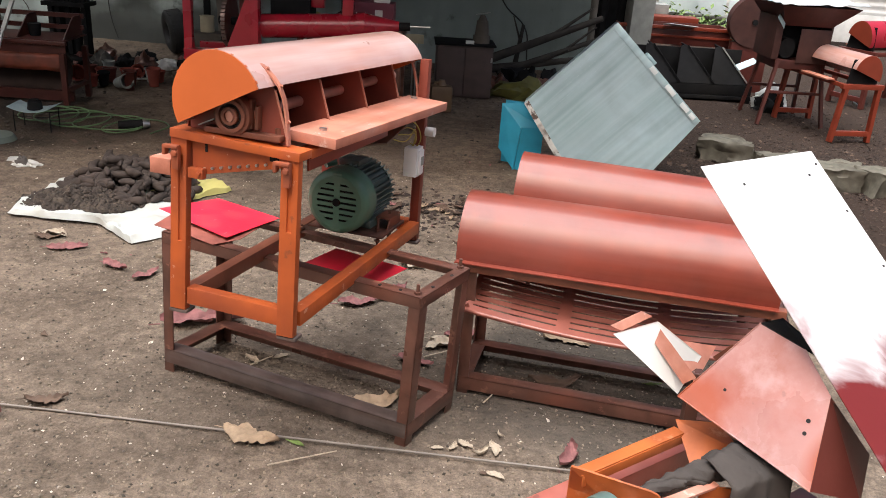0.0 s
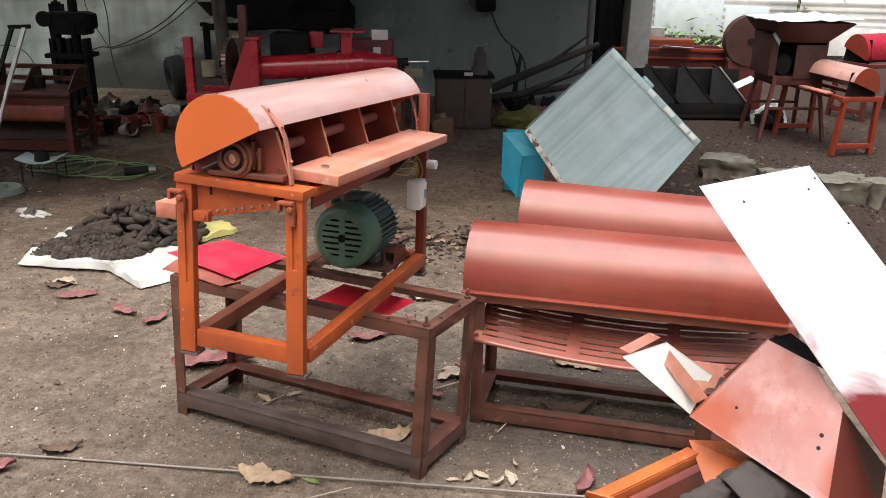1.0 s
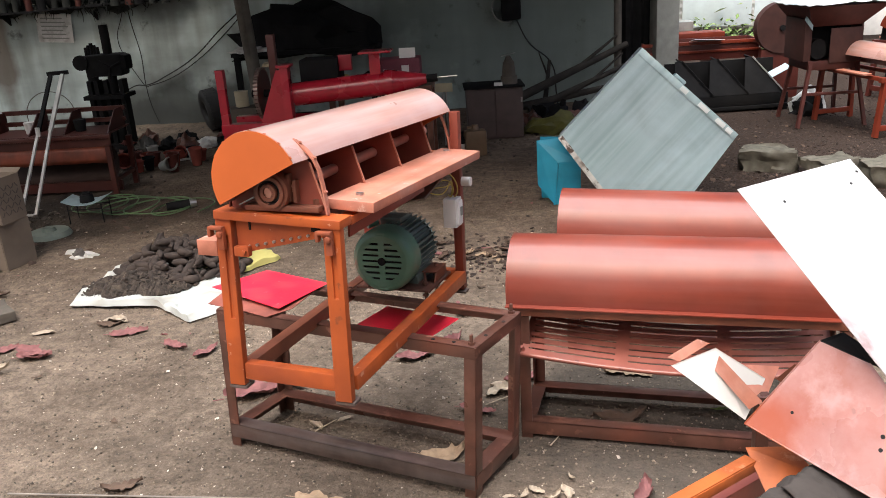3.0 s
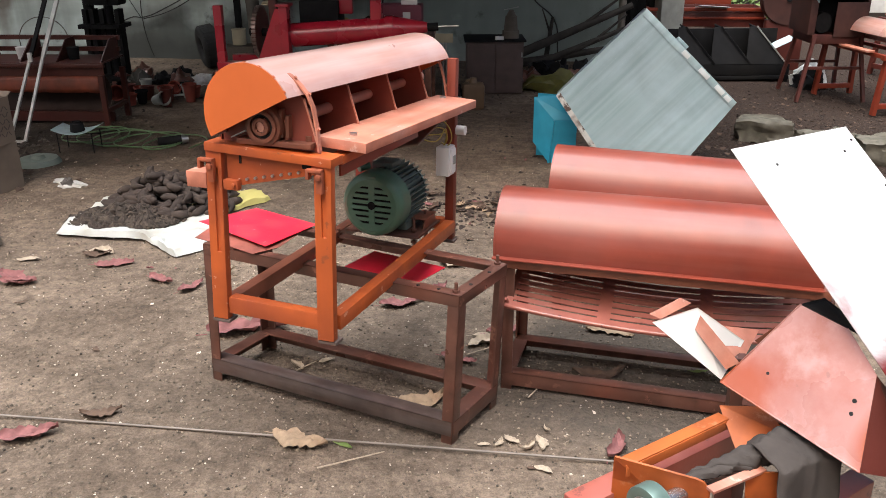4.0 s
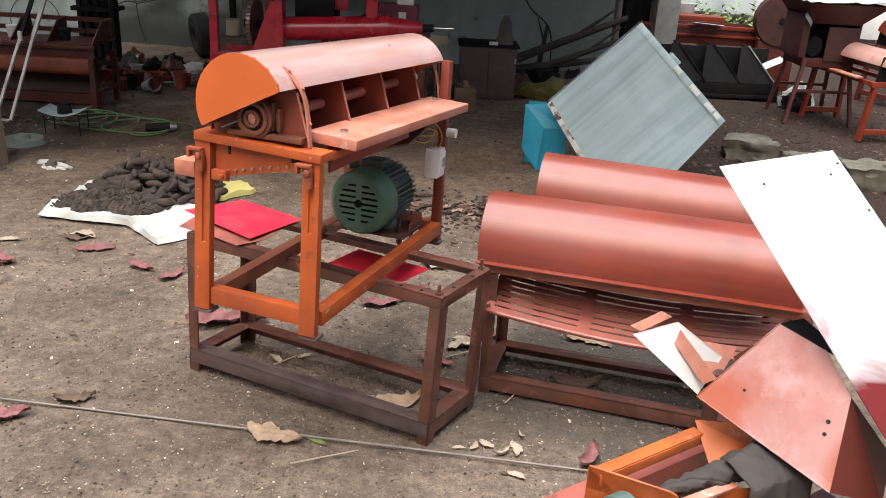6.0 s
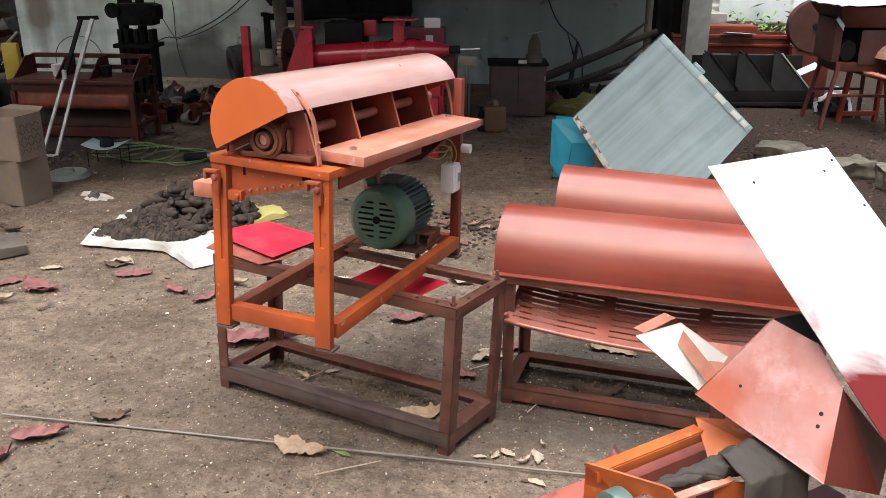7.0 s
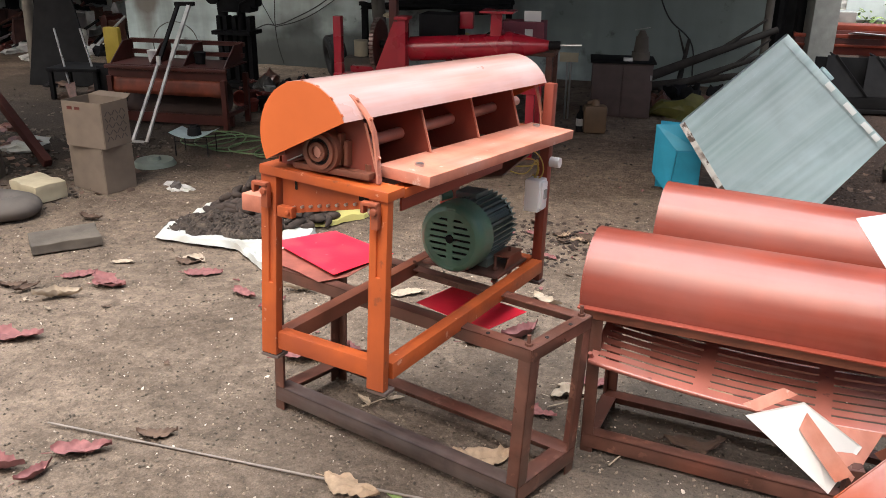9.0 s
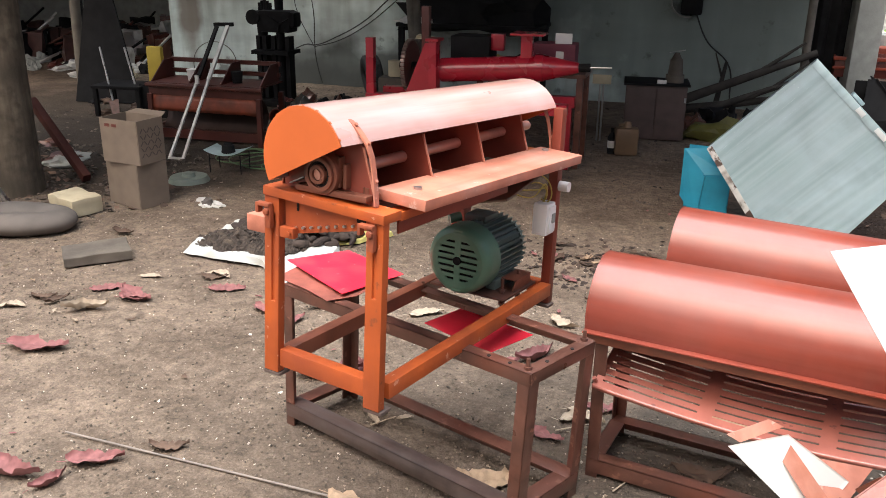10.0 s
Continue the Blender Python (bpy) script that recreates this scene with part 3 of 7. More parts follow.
CLAMP = material("rubbed_orange_clamp", (0.33, 0.085, 0.04), 0.4, vary=0.3, stain=(0.16, 0.05, 0.03), stain_amount=0.9, stain_scale=14)


def slotted_leg(e, x0, x1, y0, y1, z0, z1, sx, s0, s1, lean):
    """Near leg with an upright slot cut into its face between s0 and s1; its top stands lean to the side of its foot."""
    bm = B()
    cells(bm, (x0, sx - 0.0065, sx + 0.0065, x1), (y0, y1 - 0.018, y1), (z0, s0, s1, z1), lambda i, j, k: not (i == 1 and j == 0 and k == 1))
    for v in bm.verts:
        v.co.x += lean * (v.co.z - z0) / (z1 - z0)
    part("leg", bm, ORANGE, e, bevel=0.002)


def sloped(e, nm, mat, a, b, w, h, bevel=0.0025):
    """A straight member from a to b, w wide and h high, that need not lie level."""
    bm = B(); bar(bm, a, b, w, h)
    return part(nm, bm, mat, e, bevel=bevel)


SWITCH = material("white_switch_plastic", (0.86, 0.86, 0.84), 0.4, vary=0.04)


def thresher():
    e = thing("thresher", L, "orange iron thresher with drum cover and green motor on a stand", "machine")
    slotted_leg(e, -0.580, -0.532, -0.47, -0.445, 0.518, 1.01, -0.550, 0.72, 0.96, 0.016)
    slotted_leg(e, -0.248, -0.199, -0.47, -0.445, 0.503, 0.995, -0.222, 0.80, 0.955, 0.006)
    # The far legs are a darker orange-red than the near ones.
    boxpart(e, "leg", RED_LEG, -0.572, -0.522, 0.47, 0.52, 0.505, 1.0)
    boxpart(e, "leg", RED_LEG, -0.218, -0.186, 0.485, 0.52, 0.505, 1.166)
    for x, y, z in ((-0.557, -0.447, 0.518), (-0.222, -0.445, 0.503), (-0.207, 0.497, 0.505), (-0.547, 0.495, 0.505)):
        boxpart(e, "foot_plate", FOOT, x - 0.027, x + 0.029, y - 0.022, y + 0.022, z - 0.012, z - 0.002, 0.003, "scuffed grey foot plate")
    sloped(e, "low_rail", ORANGE, (-0.53, -0.446, 0.560), (-0.249, -0.446, 0.553), 0.035, 0.049)
    boxpart(e, "low_rail", ORANGE, -0.522, -0.22, 0.478, 0.512, 0.54, 0.582)
    sloped(e, "low_rail", BROWN_RED, (-0.545, -0.425, 0.551), (-0.538, 0.47, 0.555), 0.038, 0.044)
    sloped(e, "low_rail", ORANGE, (-0.217, -0.425, 0.543), (-0.193, 0.475, 0.561), 0.037, 0.044)
    sloped(e, "top_bar", ORANGE, (-0.563, -0.441, 1.018), (-0.188, -0.441, 1.002), 0.073, 0.024, 0.003)
    boxpart(e, "top_bar", ORANGE, -0.575, -0.165, 0.46, 0.53, 0.998, 1.022)
    boxpart(e, "side_bar", ORANGE, -0.235, -0.19, -0.405, 0.46, 0.985, 1.008)
    boxpart(e, "side_bar", ORANGE, -0.565, -0.525, -0.405, 0.46, 0.99, 1.015)
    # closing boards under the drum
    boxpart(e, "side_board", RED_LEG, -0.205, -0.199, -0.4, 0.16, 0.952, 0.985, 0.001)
    boxpart(e, "side_board", ORANGE, -0.565, -0.559, -0.42, 0.47, 0.90, 0.99, 0.001)
    bm = B(); plate(bm, [(-0.2, 0.16, 0.93), (-0.2, 0.47, 0.985), (-0.29, 0.47, 0.96), (-0.29, 0.16, 0.91)], 0.006); part("discharge_board", bm, CARDBOARD, e, "bare brown board under the feed plank")
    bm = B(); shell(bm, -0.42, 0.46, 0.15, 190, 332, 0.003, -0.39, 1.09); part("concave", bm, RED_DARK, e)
    # end panel with its row of bolts
    bm = B(); plate(bm, [(-0.511, -0.452, 0.905), (-0.251, -0.452, 0.962), (-0.251, -0.452, 1.0), (-0.511, -0.452, 1.0)], 0.004)
    panel = part("end_panel", bm, ORANGE, e)
    for i in range(8):
        x = -0.475 + 0.026 * i
        bm = B(); rod(bm, (x, -0.452, 0.928 + 0.21 * (x + 0.475)), (x, -0.46, 0.928 + 0.21 * (x + 0.475)), 0.004, seg=8); part("bolt", bm, STEEL, panel)
    for x, z, w, h in ((-0.468, 0.985, 0.006, 0.022), (-0.27, 0.985, 0.026, 0.016)):
        bm = B(); box(bm, x, -0.4535, z, w, 0.003, h); part("slot", bm, HOLE, panel)
    bm = B(); box(bm, -0.49, -0.465, 0.917, 0.045, 0.02, 0.028); rod(bm, (-0.478, -0.475, 0.918), (-0.478, -0.483, 0.918), 0.007, seg=6)
    part("panel_clamp", bm, ORANGE, e, bevel=0.003)
    boxpart(e, "side_spout", PINKISH, -0.64, -0.575, -0.46, -0.40, 0.895, 0.94, 0.004, "dusty orange stub sticking out at the side")
    for x in (-0.545, -0.222):
        bm = B()
        box(bm, x + 0.002, -0.478, 0.952, 0.020, 0.016, 0.060)
        box(bm, x - 0.012, -0.480, 0.982, 0.046, 0.020, 0.010)
        box(bm, x - 0.030, -0.480, 0.972, 0.010, 0.020, 0.028)
        rod(bm, (x + 0.002, -0.484, 0.966), (x + 0.002, -0.494, 0.966), 0.010, seg=6)
        part("clamp_lug", bm, CLAMP, e, bevel=0.004)
    # feed plank
    bm = B()
    box(bm, 0, 0, 0, 0.148, 0.872, 0.028, Matrix.Translation((-0.190, 0.042, 1.028)) @ Matrix.Rotation(radians(-1.5), 4, "Z") @ Matrix.Rotation(radians(-0.9), 4, "X") @ Matrix.Rotation(radians(3), 4, "Y"))
    plank = part("feed_plank", bm, PINKISH, e, "dusty orange wooden feed plank", bevel=0.003)
    for x, y, z in ((-0.2, -0.32, 1.047), (-0.213, 0.43, 1.036)):
        bm = B(); rod(bm, (x, y, z), (x, y, z + 0.007), 0.011, seg=14); part("plank_bolt", bm, STEEL, plank)
    # cover, rim tabs, straps
    cx, cz, r = -0.408, 1.114, 0.133
    turn = Matrix.Translation((cx, -0.5, 0)) @ Matrix.Rotation(radians(-3.8), 4, "Z") @ Matrix.Translation((-cx, 0.5, 0))
    bm = B(); shell(bm, -0.5, 0.515, r, 23, 209, 0.003, cx, cz, seg=48)
    cover = part("drum_cover", bm, COVER, e, "glossy dusty orange half-round drum cover with painted pale sheen", m=turn)
    for y, nm in ((-0.504, "cover_end"), (0.511, "cover_end")):
        bm = B(); plate(bm, [(cx + (r - 0.001) * math.cos(radians(23 + 186 * i / 40)), y, cz + (r - 0.001) * math.sin(radians(23 + 186 * i / 40))) for i in range(41)], 0.003)
        part(nm, bm, ORANGE_LIGHT, cover, "flat orange half-moon end plate")
    for i in range(9):
        a = radians(30 + 20 * i)
        bm = B(); box(bm, 0, 0, 0, 0.001, 0.006, 0.007, Matrix.Translation((cx + (r + 0.0005) * math.cos(a), -0.5, cz + (r + 0.001) * math.sin(a))) @ Matrix.Rotation(-a, 4, "Y"))
        part("weld_tab", bm, ORANGE, cover)
    for y, pts in ((-0.435, [(-0.322, 1.216), (-0.306, 1.204), (-0.287, 1.188), (-0.268, 1.165), (-0.256, 1.138), (-0.250, 1.108), (-0.245, 1.077), (-0.24, 1.02)]),
                   (0.49, [(-0.305, 1.216), (-0.286, 1.202), (-0.267, 1.182), (-0.249, 1.152), (-0.240, 1.130), (-0.233, 1.106), (-0.224, 1.07), (-0.218, 1.02)])):
        bm = B(); ribbon(bm, pts, y, 0.016, 0.005)
        part("strap", bm, PINKISH, e, "bent flat-iron strap")
        for x, z in (pts[1], pts[3], pts[6]):
            bm = B(); rod(bm, (x, y, z), (x + 0.006, y, z + 0.005), 0.0045, seg=8); part("strap_bolt", bm, PINKISH, e)
    # drum inside
    bm = B(); rod(bm, (-0.389, -0.474, 1.081), (-0.380, -0.44, 1.084), 0.0135, seg=20); rod(bm, (-0.349, -0.44, 1.087), (-0.343, 0.55, 1.09), 0.0155, seg=20); part("shaft", bm, SHAFT, e)
    for y in (-0.12, 0.16):
        bm = B(); rod(bm, (-0.347, y, 1.088), (-0.347, y + 0.03, 1.088), 0.024, seg=20); rod(bm, (-0.347, y + 0.015, 1.07), (-0.325, y + 0.015, 1.02), 0.011, 0.009, seg=10); part("beater", bm, DRUM_RED, e)
    for y in (-0.43, -0.175, 0.1, 0.375):
        bm = B(); plate(bm, [(-0.53, y, 1.0), (-0.238, y, 1.0), (-0.285, y, 1.155), (-0.34, y, 1.20), (-0.46, y, 1.20), (-0.53, y, 1.12)], 0.003)
        blade = part("guide_blade", bm, DRUM_RED, e, "upright red-brown dividing plate")
        bm = B(); bar(bm, (-0.236, y - 0.001, 1.0), (-0.283, y - 0.001, 1.155), 0.005, 0.004, (0, 1, 0)); part("rubbed_edge", bm, PINKISH, blade)
    bm = B(); plate(bm, [(-0.54, -0.43, 0.99), (-0.54, 0.46, 0.99), (-0.53, 0.46, 1.14), (-0.53, -0.43, 1.14)], 0.003); part("back_plate", bm, DRUM_RED, e)
    bearing_block(e, -0.389, -0.458, 1.081)
    bm = B(); box(bm, 0, 0, 0, 0.05, 0.03, 0.003, Matrix.Translation((-0.462, -0.45, 1.056)) @ Matrix.Rotation(radians(-25), 4, "Y")); part("shim", bm, STEEL, e)
    motor(e)
    # switch on its wires
    bm = B(); box(bm, -0.200, 0.43, 0.818, 0.05, 0.065, 0.105); box(bm, -0.172, 0.43, 0.818, 0.01, 0.045, 0.09)
    sw = part("switch_box", bm, SWITCH, e, "white plastic starter switch", bevel=0.006)
    bm = B(); box(bm, -0.166, 0.43, 0.823, 0.006, 0.02, 0.03); part("rocker", bm, CONCRETE, sw)
    for i in range(4):
        cu = bpy.data.curves.new("wire", "CURVE"); cu.dimensions = "3D"; cu.bevel_depth = 0.0022
        sp = cu.splines.new("BEZIER"); pts = [(-0.24, 0.25 + 0.03 * i, 0.93), (-0.2, 0.33 + 0.02 * i, 0.905 + 0.02 * i), (-0.195, 0.42 + 0.005 * i, 0.93 - 0.02 * i), (-0.215, 0.43, 0.82 + 0.02 * i)]
        sp.bezier_points.add(len(pts) - 1)
        for b, p in zip(sp.bezier_points, pts):
            b.co, b.handle_left_type, b.handle_right_type = p, "AUTO", "AUTO"
        cu.materials.append(YELLOW_WIRE)
        w = new("wire", cu); w.parent = e
    bm = B(); rod(bm, (-0.183, 0.5, 0.915), (-0.15, 0.5, 0.915), 0.017, seg=16); part("grease_cap", bm, WHITE, e)
    return e


# Pale base, stain and first streaks put the sky's reflection into the colour.
COVER = material("primer_with_painted_sheen", (0.56, 0.28, 0.225), 0.3, stain=(0.62, 0.42, 0.39), stain_amount=0.8, vary=0.08, bump=0.03, bump_scale=12, coat=0.9, gloss_vary=0.1, coat_ior=1.7, stain_scale=3)
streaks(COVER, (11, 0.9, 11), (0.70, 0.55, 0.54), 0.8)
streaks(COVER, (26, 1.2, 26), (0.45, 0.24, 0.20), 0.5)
DRUM_RED = material("drum_red_primer", (0.25, 0.052, 0.032), 0.4, vary=0.25, stain=(0.17, 0.04, 0.028), coat=0.3)
thresher()

# red sheets on the stand
DUSTY = material("dusty_rose_sheet", (0.25, 0.075, 0.055), 0.5, vary=0.3, stain=(0.17, 0.055, 0.04), scale=20)
bm = B(); plate(bm, [(-0.69, 0.003, 0.567), (-0.64, 0.28, 0.570), (-0.935, 0.35, 0.580), (-1.045, 0.135, 0.576)], 0.0015)
solo("red_sheet", bm, RED_SHEET, L, "bright red painted metal sheet lying on the stand", "sheet", "red sheets")
bm = B(); plate(bm, [(-0.713, -0.045, 0.552), (-0.66, 0.04, 0.556), (-0.66, 0.2, 0.563), (-1.0, 0.2, 0.565), (-0.985, 0.02, 0.556), (-0.826, -0.008, 0.553)], 0.0015)
solo("red_sheet", bm, DUSTY, L, "dusty pink-orange metal sheet under a bright red one", "sheet", "red sheets")
bm = B(); plate(bm, [(-0.207, 0.118, 0.45), (-0.158, 0.328, 0.452), (-0.462, 0.39, 0.454), (-0.496, 0.196, 0.452)], 0.0015)
solo("red_sheet", bm, RED_SHEET, L, "bright red painted metal sheet tucked below the stand's rail", "sheet", "red sheets")

# ---- second stand with sieve and drum covers ----
M2 = pose(0.152, 2.80, 0, 0, 0, -12.0)
M3 = pose(0.131, 2.803, 0, 0, 0, -11.8)
stand("iron_stand", M2, 0.0, 1.06, 0.0, 0.31, 0.472, "rusty brown angle-iron stand carrying a drum cover and slotted sieve", low=BROWN, bare_front=True, rail=0.012, deep=0.05)
LEG3 = pose(0.37, 3.44, 0, 0, 0, -11.8)
stand("iron_stand", LEG3, 0.0, 1.02, 0.02, 0.34, 0.486, "rusty brown angle-iron stand under the rear drum cover")


def half_drum(m, r, ln, label):
    """Rolled sheet cover lying open side down, with turned-out feet and a stiffening rim."""
    e = thing("drum_cover", m, label, "drum cover", "drum covers")
    bm = B(); shell(bm, 0, ln, r, -12, 192, 0.003, seg=48, steps=6); part("rolled_sheet", bm, RED_OXIDE, e)
    for s in (1, -1):
        bm = B(); box(bm, s * (r * 0.978 + 0.012), ln / 2, -r * 0.208, 0.03, ln, 0.004); part("foot_flange", bm, RED_OXIDE, e)
    for y in (0.0, ln - 0.004):
        bm = B(); shell(bm, y, y + 0.004, r + 0.001, -12, 192, 0.018, seg=48); part("rim", bm, RED_OXIDE, e)
    for y, a in ((0.48, 148), (ln - 0.06, 188), (0.03, 186)):
        bm = B(); rod(bm, ((r - 0.001) * math.cos(radians(a)), y, (r - 0.001) * math.sin(radians(a))), ((r + 0.0015) * math.cos(radians(a)), y, (r + 0.0015) * math.sin(radians(a))), 0.005, seg=10)
        part("rivet", bm, BLACK, e)
    return e


half_drum(M3 @ pose(-0.017, 0.165, 0.546, 0, 0, -90), 0.165, 1.06, "curved red-oxide sheet drum cover lying on the sieve stand")
half_drum(LEG3 @ pose(-0.036, 0.165, 0.530, 0, 1.2, 0) @ pose(0, 0, 0, 0, 0, -90), 0.165, 1.06, "curved red-oxide sheet drum cover on a stand behind another")

bm = B(); box(bm, 0.53, 0.012, 0.492, 1.08, 0.035, 0.034); solo("cover_rail", bm, BROWN_RED, M3, "orange-washed iron bar under a drum cover", "bar", bevel=0.003)
bm = B(); box(bm, 0.53, 0.32, 0.492, 1.08, 0.035, 0.034); solo("cover_rail", bm, BROWN_RED, M3, "orange-washed iron bar under a drum cover", "bar", bevel=0.003)


def sieve():
    """Curved sieve sheet with rows of long slots cut through it, hung on the stand."""
    e = thing("sieve", M3, "orange-red curved sieve sheet with rows of long cut slots", "sieve")
    def at(a, b):
        # a: along the sheet, b: 0 at the front lip, 1 at the back
        y = -0.057 + 0.30 * b
        z = 0.362 - 0.036 * math.sin(2.9 * a) + 0.055 * b ** 1.25
        return (0.038 + a, y - 0.006 * math.sin(a * 3), z)
    for k in range(3):
        bm = B()
        a0, a1 = 0.335 * k, 0.335 * (k + 1)
        aa = [a0, a0 + 0.022, a0 + 0.092, (a0 + a1) / 2, a1 - 0.092, a1 - 0.022, a1]
        bb = [0.0, 0.09]
        n = 8
        for i in range(n):
            c = 0.13 + 0.8 * i / (n - 1)
            bb += [c - 0.016, c + 0.016]
        bb.append(1.0)
        vs = [[bm.verts.new(at(a, b)) for b in bb] for a in aa]
        for i in range(len(aa) - 1):
            for j in range(len(bb) - 1):
                slot = j >= 2 and j % 2 == 0 and 1 <= i <= 4 and j < len(bb) - 2
                if not slot:
                    bm.faces.new((vs[i][j], vs[i + 1][j], vs[i + 1][j + 1], vs[i][j + 1]))
        ob = part("sieve_panel", bm, SIEVE, e)
        for q in ob.data.polygons:
            q.use_smooth = False
        md = ob.modifiers.new("thickness", "SOLIDIFY"); md.thickness = 0.002
    bm = B()
    lip = [[bm.verts.new((p[0], p[1] - 0.002 * k, p[2] - 0.013 * k)) for k in (0, 1)] for p in (at(i / 20, 0.0) for i in range(21))]
    for p, q in zip(lip, lip[1:]):
        bm.faces.new((p[0], q[0], q[1], p[1]))
    ob = part("front_lip", bm, SIEVE, e); md = ob.modifiers.new("thickness", "SOLIDIFY"); md.thickness = 0.002
    bm = B(); rod(bm, (0.045, -0.035, 0.362), (0.04, -0.045, 0.38), 0.007, seg=8); part("hook", bm, SIEVE, e)
    for x in (0.06, 0.5, 0.94):
        bm = B(); bar(bm, (x, 0.2, 0.47), (x, 0.2, 0.495), 0.02, 0.004); part("hanger", bm, BROWN, e)
    return e


# The mauve stain is reflected sheen painted in; the dark chips are wear.
SIEVE = material("worn_sieve_with_sheen", (0.30, 0.10, 0.075), 0.4, stain=(0.19, 0.115, 0.112), stain_amount=0.9, vary=0.25, coat=0.3, coat_ior=1.5, stain_scale=4)
chips(SIEVE, (0.13, 0.05, 0.045), 22, 0.64, 0.68, 0.8)
sieve()

# ---- clutter close to the camera ----
SHEET_GLARE = material("red_sheet_with_painted_glare", (0.72, 0.71, 0.70), 0.3, vary=0.05, bump=0.03, coat=0.3)


def paint_reflection(m, axis_from, axis_to, colour2, white=(0.68, 0.665, 0.67)):
    """Turns a material into a white painted reflection that gives way to the sheet's own colour past an uneven line
    across the sheet.
    """
    n, ln = m.node_tree.nodes, m.node_tree.links
    b = n["Principled BSDF"]
    tc = n.new("ShaderNodeTexCoord")
    sep = n.new("ShaderNodeSeparateXYZ"); ln.new(tc.outputs["Object"], sep.inputs[0])
    nz = n.new("ShaderNodeTexNoise"); nz.inputs["Scale"].default_value = 5; nz.inputs["Detail"].default_value = 8; nz.inputs["Distortion"].default_value = 0.8
    ln.new(tc.outputs["Object"], nz.inputs["Vector"])
    ma = n.new("ShaderNodeMath"); ma.operation = "MULTIPLY_ADD"; ma.inputs[1].default_value = 0.5; ln.new(nz.outputs["Fac"], ma.inputs[0]); ln.new(sep.outputs["X"], ma.inputs[2])
    rg = n.new("ShaderNodeMapRange"); rg.inputs["From Min"].default_value, rg.inputs["From Max"].default_value = axis_from, axis_to
    ln.new(ma.outputs[0], rg.inputs["Value"])
    mx = n.new("ShaderNodeMix"); mx.data_type = "RGBA"
    mx.inputs["A"].default_value, mx.inputs["B"].default_value = (*white, 1), (*colour2, 1)
    ln.new(rg.outputs[0], mx.inputs["Factor"]); ln.new(mx.outputs["Result"], b.inputs["Base Color"])


# The white is bright sky mirrored in a dark red sheet, put in as colour.
paint_reflection(SHEET_GLARE, 0.645, 0.74, (0.15, 0.014, 0.011))
# Mauve blotches paint fainter reflections.
chips(SHEET_GLARE, (0.62, 0.48, 0.53), 4.5, 0.54, 0.72, 0.6)
ax = Vector((0.444, -0.642, -0.625)).normalized()
ay = Vector((0.821, 0.571, -0.004)); ay = (ay - ax * ay.dot(ax)).normalized()
az = ax.cross(ay)
WS = Matrix((ax, ay, az)).transposed().to_4x4(); WS.translation = (0.587, 1.791, 1.174)
sheet = thing("leaning_sheet", WS, "long dark red tin sheet, white sky reflection painted above, leaning on clutter", "sheet")
bm = B(); plate(bm, [(0, 0, 0), (1.5, 0, 0), (1.5, 0.366, 0), (0, 0.366, 0)], 0.0016); part("sheet_metal", bm, SHEET_GLARE, sheet)
for x, y in ((0.056, 0.091), (0.059, 0.307), (0.035, 0.352), (0.16, 0.352), (0.3, 0.35)):
    bm = B(); rod(bm, (x, y, -0.0025), (x, y, 0.0012), 0.0032, seg=10); part("bolt_hole", bm, HOLE, sheet)

# chute plate with its folded side
c0, c1, c2, c3, c4 = (0.585, 1.650, 0.722), (0.770, 1.396, 0.695), (0.807, 1.482, 0.843), (0.718, 1.646, 0.904), (0.778, 1.563, 0.896)
chute = thing("chute", Matrix(), "glossy orange folded chute plate with punched bolt holes", "chute")
CHUTE = material("chute_primer", (0.40, 0.125, 0.088), 0.3, stain=(0.36, 0.075, 0.026), stain_amount=0.95, vary=0.22, stain_scale=6, coat=1.0, coat_ior=1.8, bump=0.1, bump_scale=14, gloss_vary=0.25)
chips(CHUTE, (0.20, 0.06, 0.04), 24, 0.67, 0.70, 0.8)
# Pale pink blotches paint sky glare on the chute; two edges stay orange.
chips(CHUTE, (0.50, 0.27, 0.24), 4.5, 0.36, 0.60, 0.75)
chips(CHUTE, (0.62, 0.42, 0.40), 15, 0.50, 0.68, 0.45)
colour_patch(CHUTE, (0.40, 0.085, 0.028), (0.60, 1.62, 0.70), (0.10, 0.07, 0.10), 0.85)
colour_patch(CHUTE, (0.40, 0.085, 0.028), (0.80, 1.40, 0.74), (0.05, 0.06, 0.12), 0.85)
bm = B(); plate(bm, [c0, c1, c2, c4, c3], 0.002); part("face_plate", bm, CHUTE, chute)
# Side and back plates are coloured dark for the shade on turned-away faces.
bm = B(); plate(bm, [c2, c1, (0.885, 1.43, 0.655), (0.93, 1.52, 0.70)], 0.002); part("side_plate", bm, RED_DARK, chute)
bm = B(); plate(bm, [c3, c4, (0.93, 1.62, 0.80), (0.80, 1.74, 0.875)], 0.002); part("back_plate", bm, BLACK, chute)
for a, b in ((c0, c3), (c0, c1)):
    bm = B(); bar(bm, a, b, 0.003, 0.002); part("folded_lip", bm, CHUTE, chute)
nrm = (Vector(c1) - Vector(c0)).cross(Vector(c3) - Vector(c0)).normalized()
for p, r in (((0.660, 1.602, 0.772), 0.0033), ((0.775, 1.476, 0.792), 0.0042), ((0.769, 1.466, 0.771), 0.004)):
    bm = B(); rod(bm, Vector(p) - nrm * 0.0025, Vector(p) + nrm * 0.0012, r, seg=12); part("bolt_hole", bm, HOLE, chute)

# offcuts lying behind the chute
off = thing("tin_offcut", Matrix(), "white and pink primed tin offcut, folded, on the sieve stand", "offcut")
